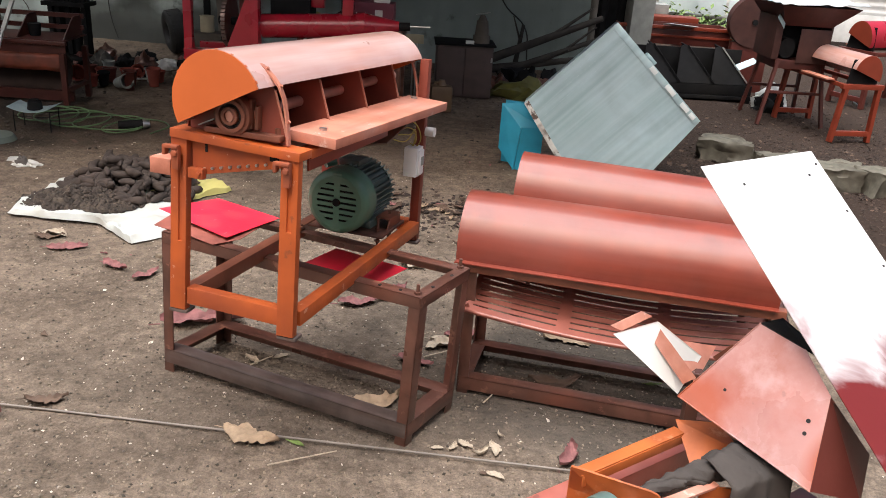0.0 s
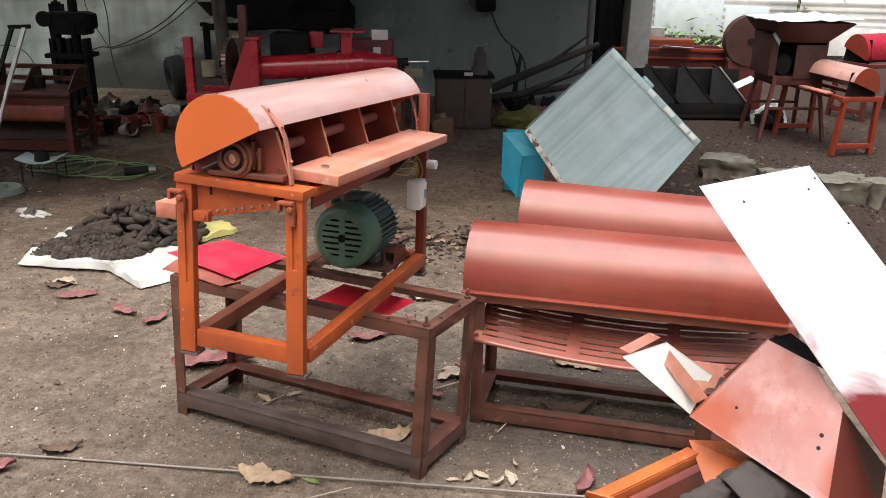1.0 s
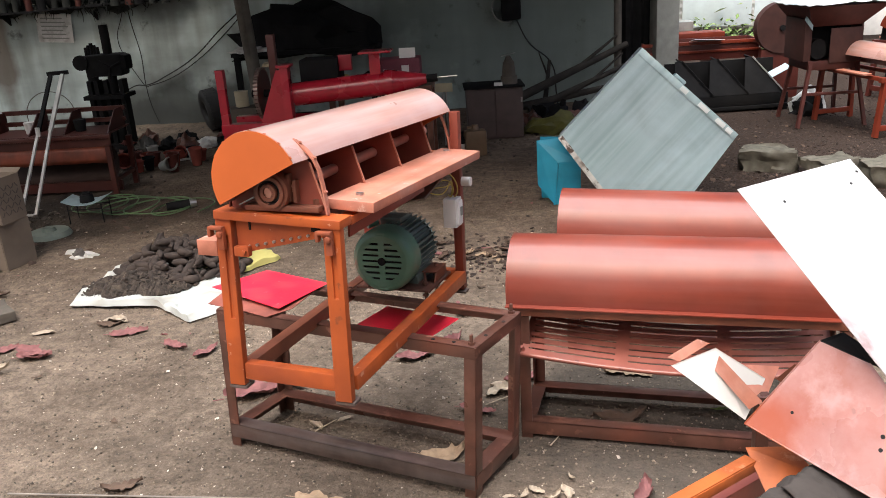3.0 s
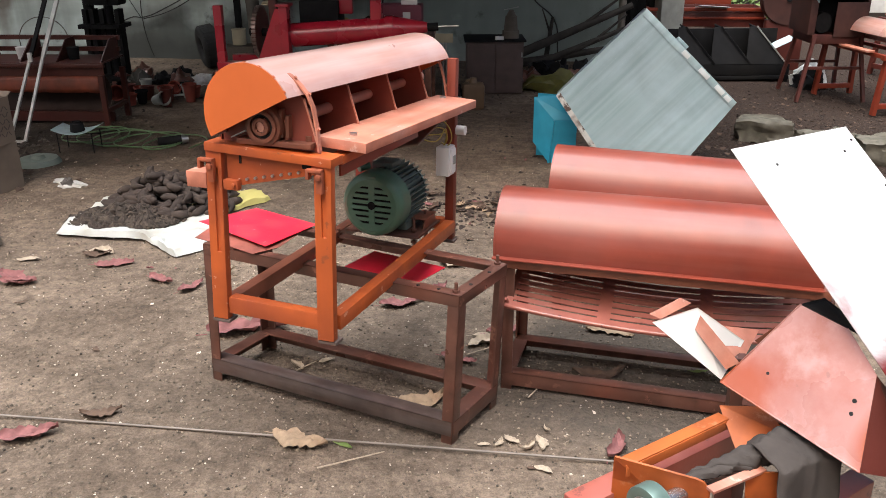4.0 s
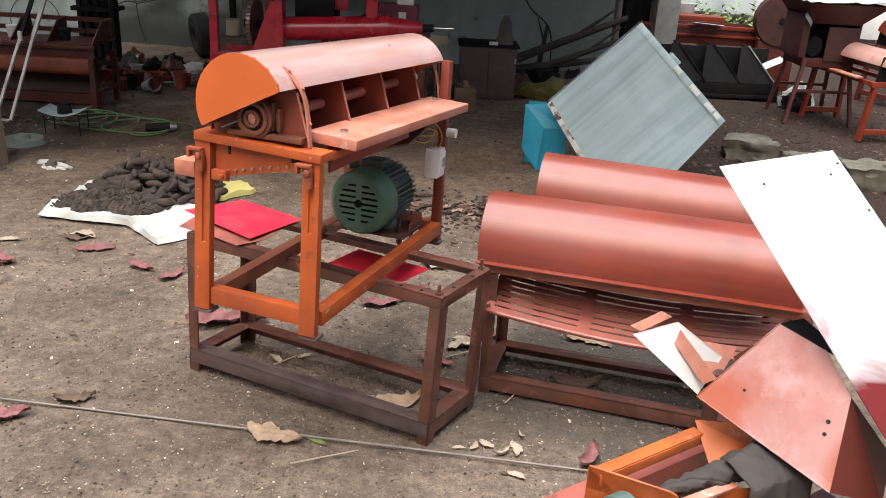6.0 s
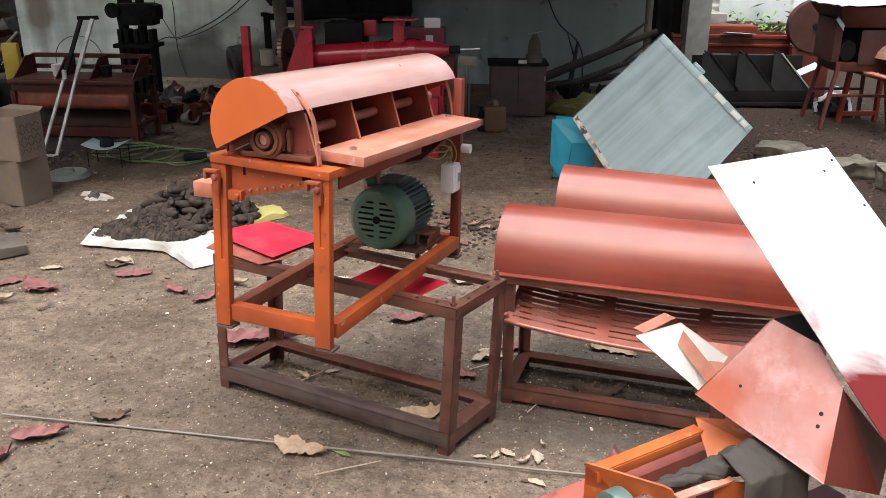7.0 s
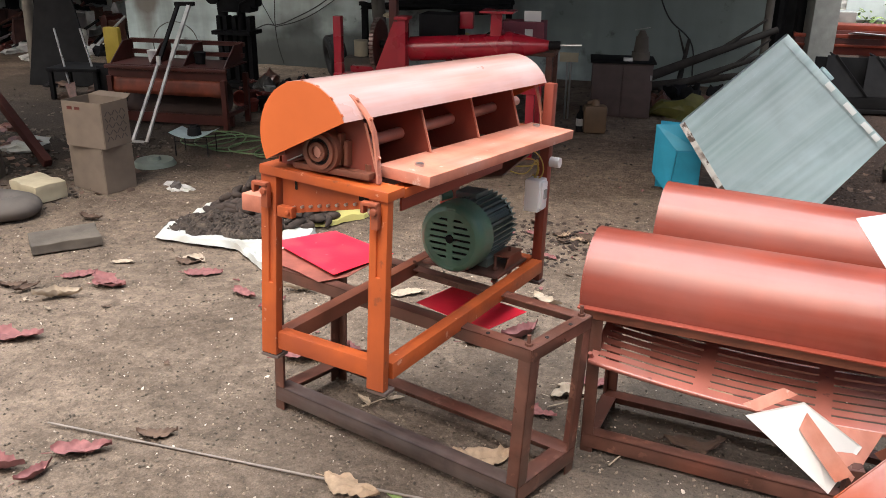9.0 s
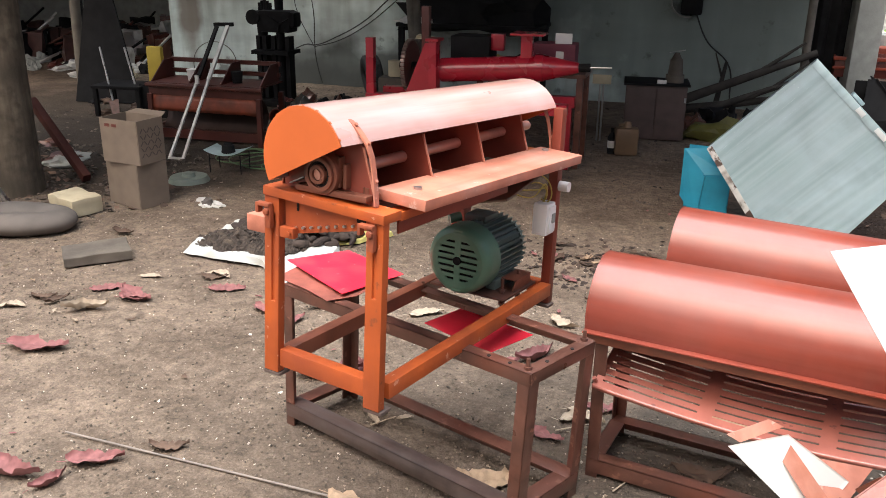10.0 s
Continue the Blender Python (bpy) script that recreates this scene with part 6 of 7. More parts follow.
e = thing("jerrycan", pose(-0.09, 7.42, 0, 0, 0, 10), "dirty tan plastic jerrycan on the shed floor", "jerrycan")
JERRY = material("dirty_tan_plastic", (0.13, 0.078, 0.042), 0.55, vary=0.2, stain=(0.07, 0.05, 0.035))
bm = B(); box(bm, 0, 0, 0.115, 0.19, 0.13, 0.23); part("can", bm, JERRY, e, bevel=0.03)
bm = B(); rod(bm, (0, 0, 0.23), (0, 0, 0.275), 0.04, 0.025, seg=14); part("neck", bm, JERRY, e)
bm = B(); bar(bm, (-0.07, 0, 0.25), (0.03, 0, 0.26), 0.025, 0.02); part("handle", bm, JERRY, e)
e = thing("bottle", pose(-0.21, 7.43, 0), "small dark bottle with a pale label", "bottle")
bm = B(); rod(bm, (0, 0, 0), (0, 0, 0.14), 0.032, seg=14); rod(bm, (0, 0, 0.14), (0, 0, 0.18), 0.032, 0.012, seg=14); rod(bm, (0, 0, 0.18), (0, 0, 0.215), 0.012, seg=10); part("glass", bm, BLACK, e)
bm = B(); shell(bm, 0.05, 0.11, 0.033, 0, 360, 0.002, seg=14); part("label", bm, PLASTIC, e, m=pose(0, 0, 0, 90, 0, 0) @ pose(0, 0, 0))
e = thing("pole_stand", pose(-0.37, 7.9, 0), "thin iron pole with small yellowed plate on top", "stand")
bm = B(); rod(bm, (-0.012, 0, 0), (-0.012, 0, 0.55), 0.008, seg=8); part("pole", bm, STEEL, e)
bm = B(); rod(bm, (0.018, 0, 0), (0.018, 0, 0.55), 0.008, seg=8); part("pole", bm, STEEL, e)
boxpart(e, "plate", FOAM, -0.08, 0.08, -0.01, 0.0, 0.50, 0.58, 0.002)

e = thing("wall_table", pose(-1.95, 9.5, 0), "dark table against the back wall", "table")
boxpart(e, "tabletop", BLACK, -0.75, 0.8, -0.35, 0.35, 0.80, 0.84)
for x in (-0.7, 0.75):
    for y in (-0.3, 0.3):
        boxpart(e, "leg", BLACK, x - 0.03, x + 0.03, y - 0.03, y + 0.03, 0, 0.8)
crumple("tarpaulin", pose(-1.9, 9.5, 0.86), (0.72, 0.32, 0.42), BLACK, "big black tarpaulin bundle on the wall table", 4.2, cat="tarpaulin")
crumple("rag_bundle", pose(-2.5, 9.3, 0.85), (0.2, 0.15, 0.05), PLASTIC, "dirty pale rag on the wall table", 6.0, cat="rag", group="rags")
e = thing("wall_panel", pose(-1.98, 9.94, 0), "black panel board fixed high on the wall", "panel")
boxpart(e, "board", BLACK, -0.43, 0.43, -0.03, 0.05, 1.42, 2.1, 0.004)
boxpart(e, "socket", CONCRETE, 0.45, 0.58, -0.02, 0.05, 1.44, 1.56, 0.003)

WOOD = material("grey_pole_wood", (0.14, 0.125, 0.105), 0.9, vary=0.3, stain=(0.08, 0.07, 0.06), bump=0.7)
bm = B(); rod(bm, (-2.33, 8.8, -0.05), (-2.50, 8.8, 3.35), 0.07, 0.06, seg=14); rod(bm, (-2.39, 8.76, 0.8), (-2.47, 8.7, 2.2), 0.04, 0.03, seg=10)
solo("pole", bm, WOOD, Matrix(), "rough wooden pole holding up the shed roof", "pole")

# wall things
SOOT = material("soot_black", (0.016, 0.018, 0.016), 0.95, vary=0.5, scale=5, stain=(0.035, 0.037, 0.034), stain_scale=4, bump=0.6)
e = thing("wall_shelf", pose(-4.55, 9.86, 1.36), "sagging dark wall shelf crowded with small jars", "shelf")
bm = B()
for i in range(12):
    x, w = -1.15 + 0.2 * i, 0.26 - 0.014 * i
    box(bm, x + 0.1, 0.13 - w / 2, 0.012 + 0.010 * noise.noise((x * 2, 1, 0)) + 0.006 * i, 0.202, w, 0.022 + 0.012 * noise.noise((x * 5, 0, 0)))
part("board", bm, BLACK, e)
for x in (-0.95, 0.1):
    bm = B(); plate(bm, [(x, 0.13, 0.0), (x, -0.06, 0.0), (x, 0.13, -0.12)], 0.02); part("bracket", bm, BLACK, e)
rnd = random.Random(3)
for i in range(15):
    bm = B(); r = rnd.uniform(0.035, 0.06); h = rnd.uniform(0.08, 0.2); rod(bm, (0, 0, 0), (0, 0, h), r, r * 0.9, seg=12); rod(bm, (0, 0, h), (0, 0, h + 0.02), r * 0.7, seg=12)
    solo("jar", bm, (BLACK, SOOT, SOOT, TROUGH)[i % 4], pose(-5.6 + 0.145 * i, 9.84 + rnd.uniform(-0.05, 0.05), 1.391), ("sooty black tin jar on the wall shelf", "dusty grey jar on the wall shelf", "dark green jar on the wall shelf", "brown tin jar on the wall shelf")[i % 4], "jar", "jars on the shelf")
e = thing("wall_notice", pose(-5.0, 9.985, 1.19, 0, 4, 0), "dirty white paper notice with rows of print", "notice")
boxpart(e, "paper", PLASTIC, -0.2, 0.22, -0.004, 0.0, -0.17, 0.15, 0)
for i in range(6):
    boxpart(e, "print_bar", CONCRETE, -0.15, 0.17 - 0.03 * (i % 3), -0.006, -0.004, -0.13 + 0.045 * i, -0.115 + 0.045 * i, 0)
CABLE = material("sooty_cable", (0.025, 0.025, 0.025), 0.7, vary=0.2, bump=0)
WALL_CABLE = "sooty black cable hanging on the wall"
cable("wall_cable", [(-4.10, 9.95, 1.9), (-4.078, 9.95, 1.446), (-4.064, 9.96, 1.198), (-4.011, 9.96, 0.818), (-4.015, 9.96, 0.466), (-3.99, 9.96, 0.237), (-3.93, 9.96, 0.02)], 0.006, CABLE, WALL_CABLE)
cable("wall_cable", [(-4.259, 9.95, 0.423), (-4.114, 9.96, 0.475), (-4.015, 9.96, 0.47), (-3.729, 9.96, 0.575), (-3.363, 9.96, 0.775), (-3.057, 9.96, 1.03), (-2.80, 9.93, 1.22)], 0.007, CABLE, WALL_CABLE)
cable("wall_cable", [(-4.015, 9.95, 0.45), (-3.70, 9.95, 0.535), (-3.35, 9.95, 0.72), (-3.03, 9.95, 0.96), (-2.78, 9.92, 1.17)], 0.006, CABLE, WALL_CABLE)
cable("wall_cable", [(-4.09, 9.94, 1.42), (-4.17, 9.95, 1.24), (-4.248, 9.95, 1.03), (-4.20, 9.95, 0.80), (-4.10, 9.95, 0.6), (-4.02, 9.95, 0.46)], 0.005, CABLE, WALL_CABLE)
cable("wall_cable", [(0.35, 9.95, 1.0), (0.5, 9.95, 0.7), (0.75, 9.95, 0.45), (0.8, 9.95, 0.1)], 0.008, CABLE, "sooty black cable hanging on the wall")
cable("wall_cable", [(0.6, 9.95, 2.6), (0.55, 9.95, 1.75), (0.75, 9.95, 1.6), (0.95, 9.95, 1.9)], 0.008, CABLE, "sooty black cable hanging on the wall")
# Added layer with a ragged edge that stands for the dark, sooty upper wall.
bm = B()
rows = []
for i in range(49):
    x = -6.0 + 2.7 * i / 48
    low = 1.36 + 0.10 * noise.noise((x * 3, 0, 0)) + 0.06 * noise.noise((x * 11, 2, 0)) + max(0, x + 3.75) * 0.9
    rows.append([bm.verts.new((x, 9.97 - 0.035 * k * 0.3 + 0.03 * noise.noise((x * 5, k, 0)), low + (3.2 - low) * k / 5)) for k in range(6)])
for r, s in zip(rows, rows[1:]):
    for k in range(5):
        bm.faces.new((r[k], s[k], s[k + 1], r[k + 1]))
ob = solo("added_dark_layer", bm, SOOT, Matrix(), "ragged soot-black layer added to darken the wall above the shelf", "sheet"); md = ob.modifiers.new("thickness", "SOLIDIFY"); md.thickness = 0.004
rnd = random.Random(19)
for i in range(13):
    x = -5.75 + 0.17 * i
    bm = B(); bmesh.ops.create_icosphere(bm, subdivisions=3, radius=1.0)
    for v in bm.verts:
        k = 1 + 0.5 * noise.noise(v.co * 2 + Vector((i * 3.1, 0, 0))) + 0.25 * noise.noise(v.co * 5 + Vector((0, i, 0)))
        v.co = Vector((v.co.x * 0.12 * k, v.co.y * 0.035 * k, v.co.z * (0.08 + 0.05 * (i % 3)) * k))
    k = i % 4
    solo("hanging_rag", bm, (SOOT, BLACK, SOOT, SOOT)[k], pose(x, 9.90, 1.74 + 0.16 * math.sin(i * 2.3), 0, 40 * math.sin(i * 1.7), 0), ("sooty black bundle hung on the wall", "grimy black bundle hung on the wall", "sooty black bundle hung on the wall", "black rag bundle hung on the wall")[k], "bundle", "bundles on the wall")
rnd = random.Random(61)
bm = B()
for i in range(90):
    x, z = rnd.uniform(-5.5, -3.3), 1.42 + 0.05 * rnd.random()
    y, ln = 9.955 - (0.12 if i % 3 == 0 and x < -3.9 else 0.0), rnd.uniform(0.03, 0.16) * (1.6 if i % 7 == 0 else 1)
    p = Vector((x, y, z + (0.10 if x > -3.7 else 0.0)))
    for k in range(3):
        q = p + Vector((rnd.uniform(-0.03, 0.03), 0, -ln / 3))
        rod(bm, p, q, 0.011 - 0.003 * k, 0.008 - 0.003 * k, seg=5); p = q
solo("cobweb", bm, SOOT, Matrix(), "sooty cobweb strands hanging from the wall shelf", "cobweb", kind="stuff")
e = thing("wall_fan", pose(0.28, 9.95, 1.1), "sooty round fan box on the wall", "fan")
bm = B(); box(bm, 0.03, -0.03, 0, 0.22, 0.08, 0.28); part("housing", bm, BLACK, e, bevel=0.03)
bm = B(); shell(bm, -0.05, 0.04, 0.17, 70, 290, 0.015, -0.02, 0.0, seg=20); part("ring", bm, CONCRETE, e)

BRANCH = material("sooty_branch_bark", (0.035, 0.03, 0.026), 0.95, vary=0.4, bump=0.8)
for k, (a, b, r) in enumerate((((0.15, 9.3, 0.10), (1.55, 9.6, 0.66), 0.055), ((0.45, 9.2, 0.06), (1.6, 9.5, 0.48), 0.04), ((0.2, 9.4, 0.04), (1.3, 9.3, 0.25), 0.05), ((0.65, 9.6, 0.1), (0.72, 9.85, 0.5), 0.03))):
    bm = B(); rod(bm, a, b, r, r * 0.6, seg=10); rod(bm, Vector(a).lerp(Vector(b), 0.6), Vector(b) + Vector((-0.12, -0.05, 0.10)), r * 0.45, r * 0.2, seg=8)
    solo("dead_branch", bm, BRANCH, Matrix(), "dark dead branch leaning in the shed corner", "branch", "branches in the corner")
# Black sheet added to draw the dark gap between post and pillar.
bm = B()
vs = [[bm.verts.new((1.50 + 0.40 * i / 10, 9.93 + 0.03 * math.sin(i * 1.9), 0.05 + 2.4 * j / 6)) for j in range(7)] for i in range(11)]
for i in range(10):
    for j in range(6):
        bm.faces.new((vs[i][j], vs[i + 1][j], vs[i + 1][j + 1], vs[i][j + 1]))
ob = solo("black_gap_sheet", bm, BLACK, Matrix(), "black sheet added for the dark gap beside the pillar", "curtain"); md = ob.modifiers.new("thickness", "SOLIDIFY"); md.thickness = 0.004
crumple("tarpaulin", pose(0.72, 8.35, 0, 0, 0, 10), (0.34, 0.22, 0.16), material("olive_tarp", (0.115, 0.108, 0.022), 0.7, vary=0.3, stain=(0.06, 0.06, 0.03), stain_amount=0.8, stain_scale=6), "crumpled olive yellow tarpaulin on the shed floor", 8.3, cat="tarpaulin")
for i in range(9):
    crumple("scrap_lump", pose(0.45 + 0.14 * i, 8.75 + 0.2 * math.sin(i * 1.9), 0, 0, 0, i * 50), (0.14, 0.12, 0.12 + 0.05 * (i % 3)), BLACK if i % 3 else BROWN, "black oily scrap lump against the wall" if i % 3 else "rusty brown scrap lump against the wall", 20 + i * 1.3, cat="scrap", group="scrap by the wall")
bm = B(); rod(bm, (1.45, 9.62, -0.05), (1.45, 9.62, 3.3), 0.04, seg=14); solo("steel_post", bm, WOOD, Matrix(), "grey steel post under the shed roof", "post", kind="structure")
bm = B(); box(bm, 0, 0, 1.65, 0.25, 0.25, 3.4); solo("pillar", bm, CONCRETE, pose(1.97, 9.75, 0, 0, 0, 8), "grey concrete pillar at the shed's open end", "pillar", kind="structure", bevel=0.01)
# ---- the open yard at the right ----
def hooded_machine():
    e = thing("hooded_machine", pose(1.85, 8.85, 0, 0, 0, 6), "black machine with three sloping hoods on a dark base", "machine")
    for k in range(3):
        x = 0.03 + 0.36 * k
        bm = B(); plate(bm, [(x, -0.1, 0.17), (x + 0.4, -0.1, 0.17), (x + 0.12, 0.05, 0.52), (x + 0.05, 0.05, 0.52)], 0.01); part("hood", bm, BLACK, e)
        bm = B(); plate(bm, [(x + 0.4, -0.1, 0.17), (x + 0.42, 0.3, 0.17), (x + 0.14, 0.3, 0.52), (x + 0.12, 0.05, 0.52)], 0.01); part("hood_side", bm, BLACK, e)
        bm = B(); bar(bm, (x + 0.12, 0.04, 0.525), (x + 0.4, -0.11, 0.18), 0.012, 0.012); part("hood_edge", bm, CONCRETE if k == 2 else BLACK, e)
    boxpart(e, "back_panel", BLACK, 0.05, 1.2, 0.3, 0.32, 0.17, 0.47)
    boxpart(e, "base", BLACK, 0.0, 1.2, -0.1, 0.4, 0.06, 0.165)
    boxpart(e, "foot_rail", BLACK, -0.05, 1.25, -0.12, -0.08, 0.02, 0.055)
    for x in (0.05, 1.15):
        boxpart(e, "foot", BLACK, x - 0.04, x + 0.04, -0.12, 0.42, -0.01, 0.06)


hooded_machine()


def red_machine(m, w, label, top=True):
    """Open red box machine on legs."""
    e = thing("thresher", m, label, "machine", "machines in the yard")
    boxpart(e, "front_board", RED_DARK, 0, w, 0.0, 0.02, 0.42, 0.58)
    boxpart(e, "back_board", RED_DARK, 0, w, 0.38, 0.4, 0.42, 0.62)
    for x in (0.0, w - 0.02):
        boxpart(e, "end_board", RED_DARK, x, x + 0.02, 0.02, 0.38, 0.4, 0.62)
        for y in (0.0, 0.36):
            boxpart(e, "leg", RED_DARK, x - 0.01, x + 0.04, y, y + 0.04, 0, 0.44)
    boxpart(e, "top_rail", RED_BENCH, -0.02, w + 0.02, -0.02, 0.03, 0.585, 0.62)
    boxpart(e, "mid_rail", RED_BENCH, -0.02, w + 0.02, -0.02, 0.01, 0.5, 0.525)
    return e


red_machine(pose(1.75, 9.75, 0, 0, 0, 0), 1.25, "dark red box machine standing in the open yard")
e = thing("red_board", pose(1.95, 10.6, 0), "bright red board on trestles in the yard", "board")
boxpart(e, "board", RED_BENCH, 0.15, 0.9, 0, 0.3, 0.55, 0.63)
boxpart(e, "cover_board", CONCRETE, 0.05, 0.6, 0.32, 0.6, 0.551, 0.74)
for x in (0.1, 0.65):
    boxpart(e, "trestle", RED_DARK, x + 0.1, x + 0.15, 0.05, 0.55, 0, 0.55 if x < 0 else 0.549)
bm = B(); box(bm, 0, 0, 0, 0.34, 0.16, 0.006); solo("tin_plate", bm, STEEL_BRIGHT, pose(2.42, 9.68, 0.635, -12, 4, 10), "pale grey tin plate resting on a red machine", "plate")
bm = B(); box(bm, 0, 0, 0, 0.3, 0.1, 0.006); solo("tin_plate", bm, GALV, pose(2.95, 9.0, 0.35, 20, -24, 10), "bent grey tin plate hung at a machine's end", "plate")


def hopper_machine():
    e = thing("winnower", pose(2.90, 7.95, 0, 0, 0, 3) @ Matrix.Diagonal((0.8, 1.0, 1.0, 1.0)), "dark red winnowing machine with a flared hopper and tin lid", "machine")
    for (x, y), (tx, ty) in zip(((-0.12, -0.1), (0.62, -0.12), (-0.06, 0.5), (0.6, 0.5)), ((0.04, 0.02), (0.54, 0.02), (0.04, 0.42), (0.54, 0.42))):
        bm = B(); bar(bm, (x, y, 0), (tx, ty, 0.58), 0.035, 0.035, (0, 1, 0)); part("leg", bm, YARD_RED, e)
    boxpart(e, "stretcher", YARD_RED, -0.02, 0.56, -0.05, -0.025, 0.28, 0.305)
    boxpart(e, "stretcher", YARD_RED, -0.02, 0.56, 0.45, 0.475, 0.26, 0.285)
    boxpart(e, "body", YARD_RED, 0.0, 0.58, 0.0, 0.45, 0.5, 0.58)
    boxpart(e, "side_panel", RED_BROWN, -0.06, 0.02, 0.0, 0.45, 0.58, 0.95)
    boxpart(e, "door_panel", RED_BROWN, 0.22, 0.56, -0.015, -0.003, 0.56, 0.86)
    boxpart(e, "inner_panel", BLACK, 0.03, 0.57, 0.2, 0.22, 0.58, 0.92)
    boxpart(e, "side_panel", RED_BROWN, 0.56, 0.585, 0.0, 0.45, 0.58, 0.9)
    bm = B(); rod(bm, (0.11, 0.02, 0.68), (0.11, 0.12, 0.68), 0.09, seg=20); part("fan_mouth", bm, BLACK, e)
    top, bot = ((-0.12, -0.16), (0.76, -0.16), (0.76, 0.6), (-0.12, 0.6)), ((0.02, 0.0), (0.56, 0.0), (0.56, 0.45), (0.02, 0.45))
    for i in range(4):
        j = (i + 1) % 4
        bm = B(); plate(bm, [(*bot[i], 0.88), (*bot[j], 0.88), (*top[j], 1.06), (*top[i], 1.06)], 0.006); part("hopper_side", bm, YARD_RED, e)
    bm = B()
    vs = [[bm.verts.new((-0.15 + 0.95 * i / 12, -0.22 + 0.86 * j / 10, 1.075 + 0.025 * noise.noise((i * 0.6, j * 0.6, 3)) + 0.03 * (i / 12))) for j in range(11)] for i in range(13)]
    for i in range(12):
        for j in range(10):
            bm.faces.new((vs[i][j], vs[i + 1][j], vs[i + 1][j + 1], vs[i][j + 1]))
    ob = part("tin_lid", bm, STEEL_BRIGHT, e, "crumpled pale tin lid"); md = ob.modifiers.new("thickness", "SOLIDIFY"); md.thickness = 0.006
    bm = B(); plate(bm, [(-0.1, -0.06, 0.95), (-0.02, -0.08, 0.86), (0.0, -0.05, 0.90), (-0.07, -0.03, 0.98)], 0.006); part("tin_flap", bm, GALV, e)


YARD_RED = material("weathered_yard_red", (0.08, 0.02, 0.015), 0.5, vary=0.3, stain=(0.045, 0.018, 0.014))
RED_BROWN = material("weathered_red_brown", (0.058, 0.021, 0.017), 0.6, vary=0.3, stain=(0.10, 0.05, 0.042))
hopper_machine()
e = thing("fan_wheel", pose(3.16, 9.5, 0.02), "big dull red round fan casing on its edge", "wheel")
bm = B(); rod(bm, (0, 0, 0.72), (0, 0.14, 0.72), 0.265, seg=40); part("disc", bm, RED_BROWN, e)
bm = B(); rod(bm, (0, -0.02, 0.72), (0, 0.02, 0.72), 0.03, seg=14); part("hub", bm, BLACK, e)
boxpart(e, "support", RED_DARK, -0.2, 0.2, 0.02, 0.12, -0.03, 0.5)
crumple("feed_bag", pose(3.15, 8.55, 0, 0, 0, 0), (0.15, 0.15, 0.17), BLACK, "black bundle under the winnowing machine", 9.0, cat="bundle")
crumple("feed_bag", pose(3.22, 8.75, 0, 0, 0, 0), (0.17, 0.12, 0.22), PLASTIC, "dirty white bundle under the winnowing machine", 12.0, cat="bundle")


def yard_thresher(m, frame_mat, cover_mat, label):
    e = thing("thresher", m, label, "machine", "machines in the yard")
    for x in (0.0, 0.36):
        for y in (0.0, 0.9):
            bm = B(); bar(bm, (x + (-0.03 if x == 0 else 0.03), y, 0), (x + 0.02, y, 0.44), 0.04, 0.045, (0, 1, 0)); part("leg", bm, frame_mat, e)
    for y in (0.0, 0.9):
        boxpart(e, "cross_bar", frame_mat, -0.03, 0.42, y - 0.025, y + 0.025, 0.43, 0.47)
        boxpart(e, "low_bar", frame_mat, 0.0, 0.4, y - 0.02, y + 0.02, 0.05, 0.09)
    for x in (0.0, 0.37):
        boxpart(e, "side_bar", frame_mat, x, x + 0.04, 0.0, 0.9, 0.435, 0.465)
    bm = B(); shell(bm, -0.03, 0.95, 0.15, -20, 165, 0.004, 0.2, 0.55, seg=30); part("drum_cover", bm, cover_mat, e)
    bm = B(); plate(bm, [(0.2 + 0.149 * math.cos(radians(-20 + 185 * i / 30)), -0.032, 0.55 + 0.149 * math.sin(radians(-20 + 185 * i / 30))) for i in range(31)], 0.004); part("cover_end", bm, RED_BENCH, e)
    boxpart(e, "feed_plank", PINKISH, -0.09, 0.0, 0.15, 0.55, 0.47, 0.485)
    bm = B(); plate(bm, [(0.03, 0.02, 0.47), (0.36, 0.02, 0.47), (0.34, 0.02, 0.66), (0.06, 0.02, 0.66)], 0.006); part("end_board", bm, BLACK, e)
    bm = B(); bar(bm, (0.15, 0.1, 0.05), (0.34, 0.0, 0.02), 0.02, 0.02); part("stay", bm, STEEL, e)
    return e


yard_thresher(pose(3.30, 7.34, 0, 0, 0, 12) @ Matrix.Diagonal((0.86, 1.0, 1.06, 1.0)), RED_BENCH, COVER, "red-orange thresher frame with a pale pink drum cover in the yard")
yard_thresher(pose(4.05, 9.3, 0, 0, 0, -62) @ Matrix.Diagonal((1.0, 1.0, 1.24, 1.0)), RED_DARK, CRIMSON, "dark red thresher with a red drum cover further back")

STONE = material("grey_field_stone", (0.135, 0.125, 0.10), 0.95, vary=0.35, scale=14, spec=0.15, stain=(0.075, 0.062, 0.048), stain_amount=0.85, stain_scale=5, bump=0.6, bump_scale=25)


def stone(m, s, seed):
    bm = B()
    bmesh.ops.create_cube(bm, size=2.0)
    bmesh.ops.subdivide_edges(bm, edges=bm.edges, cuts=7, use_grid_fill=True)
    for v in bm.verts:
        d = v.co.normalized()
        v.co = v.co.lerp(d * 1.25, 0.12)
        v.co += 0.30 * Vector(noise.noise_vector(v.co * 0.8 + Vector((seed, 0, 0)))) + 0.16 * Vector(noise.noise_vector(v.co * 2.2 + Vector((0, seed, 0)))) + 0.09 * Vector(noise.noise_vector(v.co * 5 + Vector((0, 0, seed))))
        v.co = Vector((v.co.x * s[0], v.co.y * s[1], v.co.z * s[2]))
    return solo("stone", bm, STONE, m, "rough grey-brown field stone on the ground", "stone", "stones")


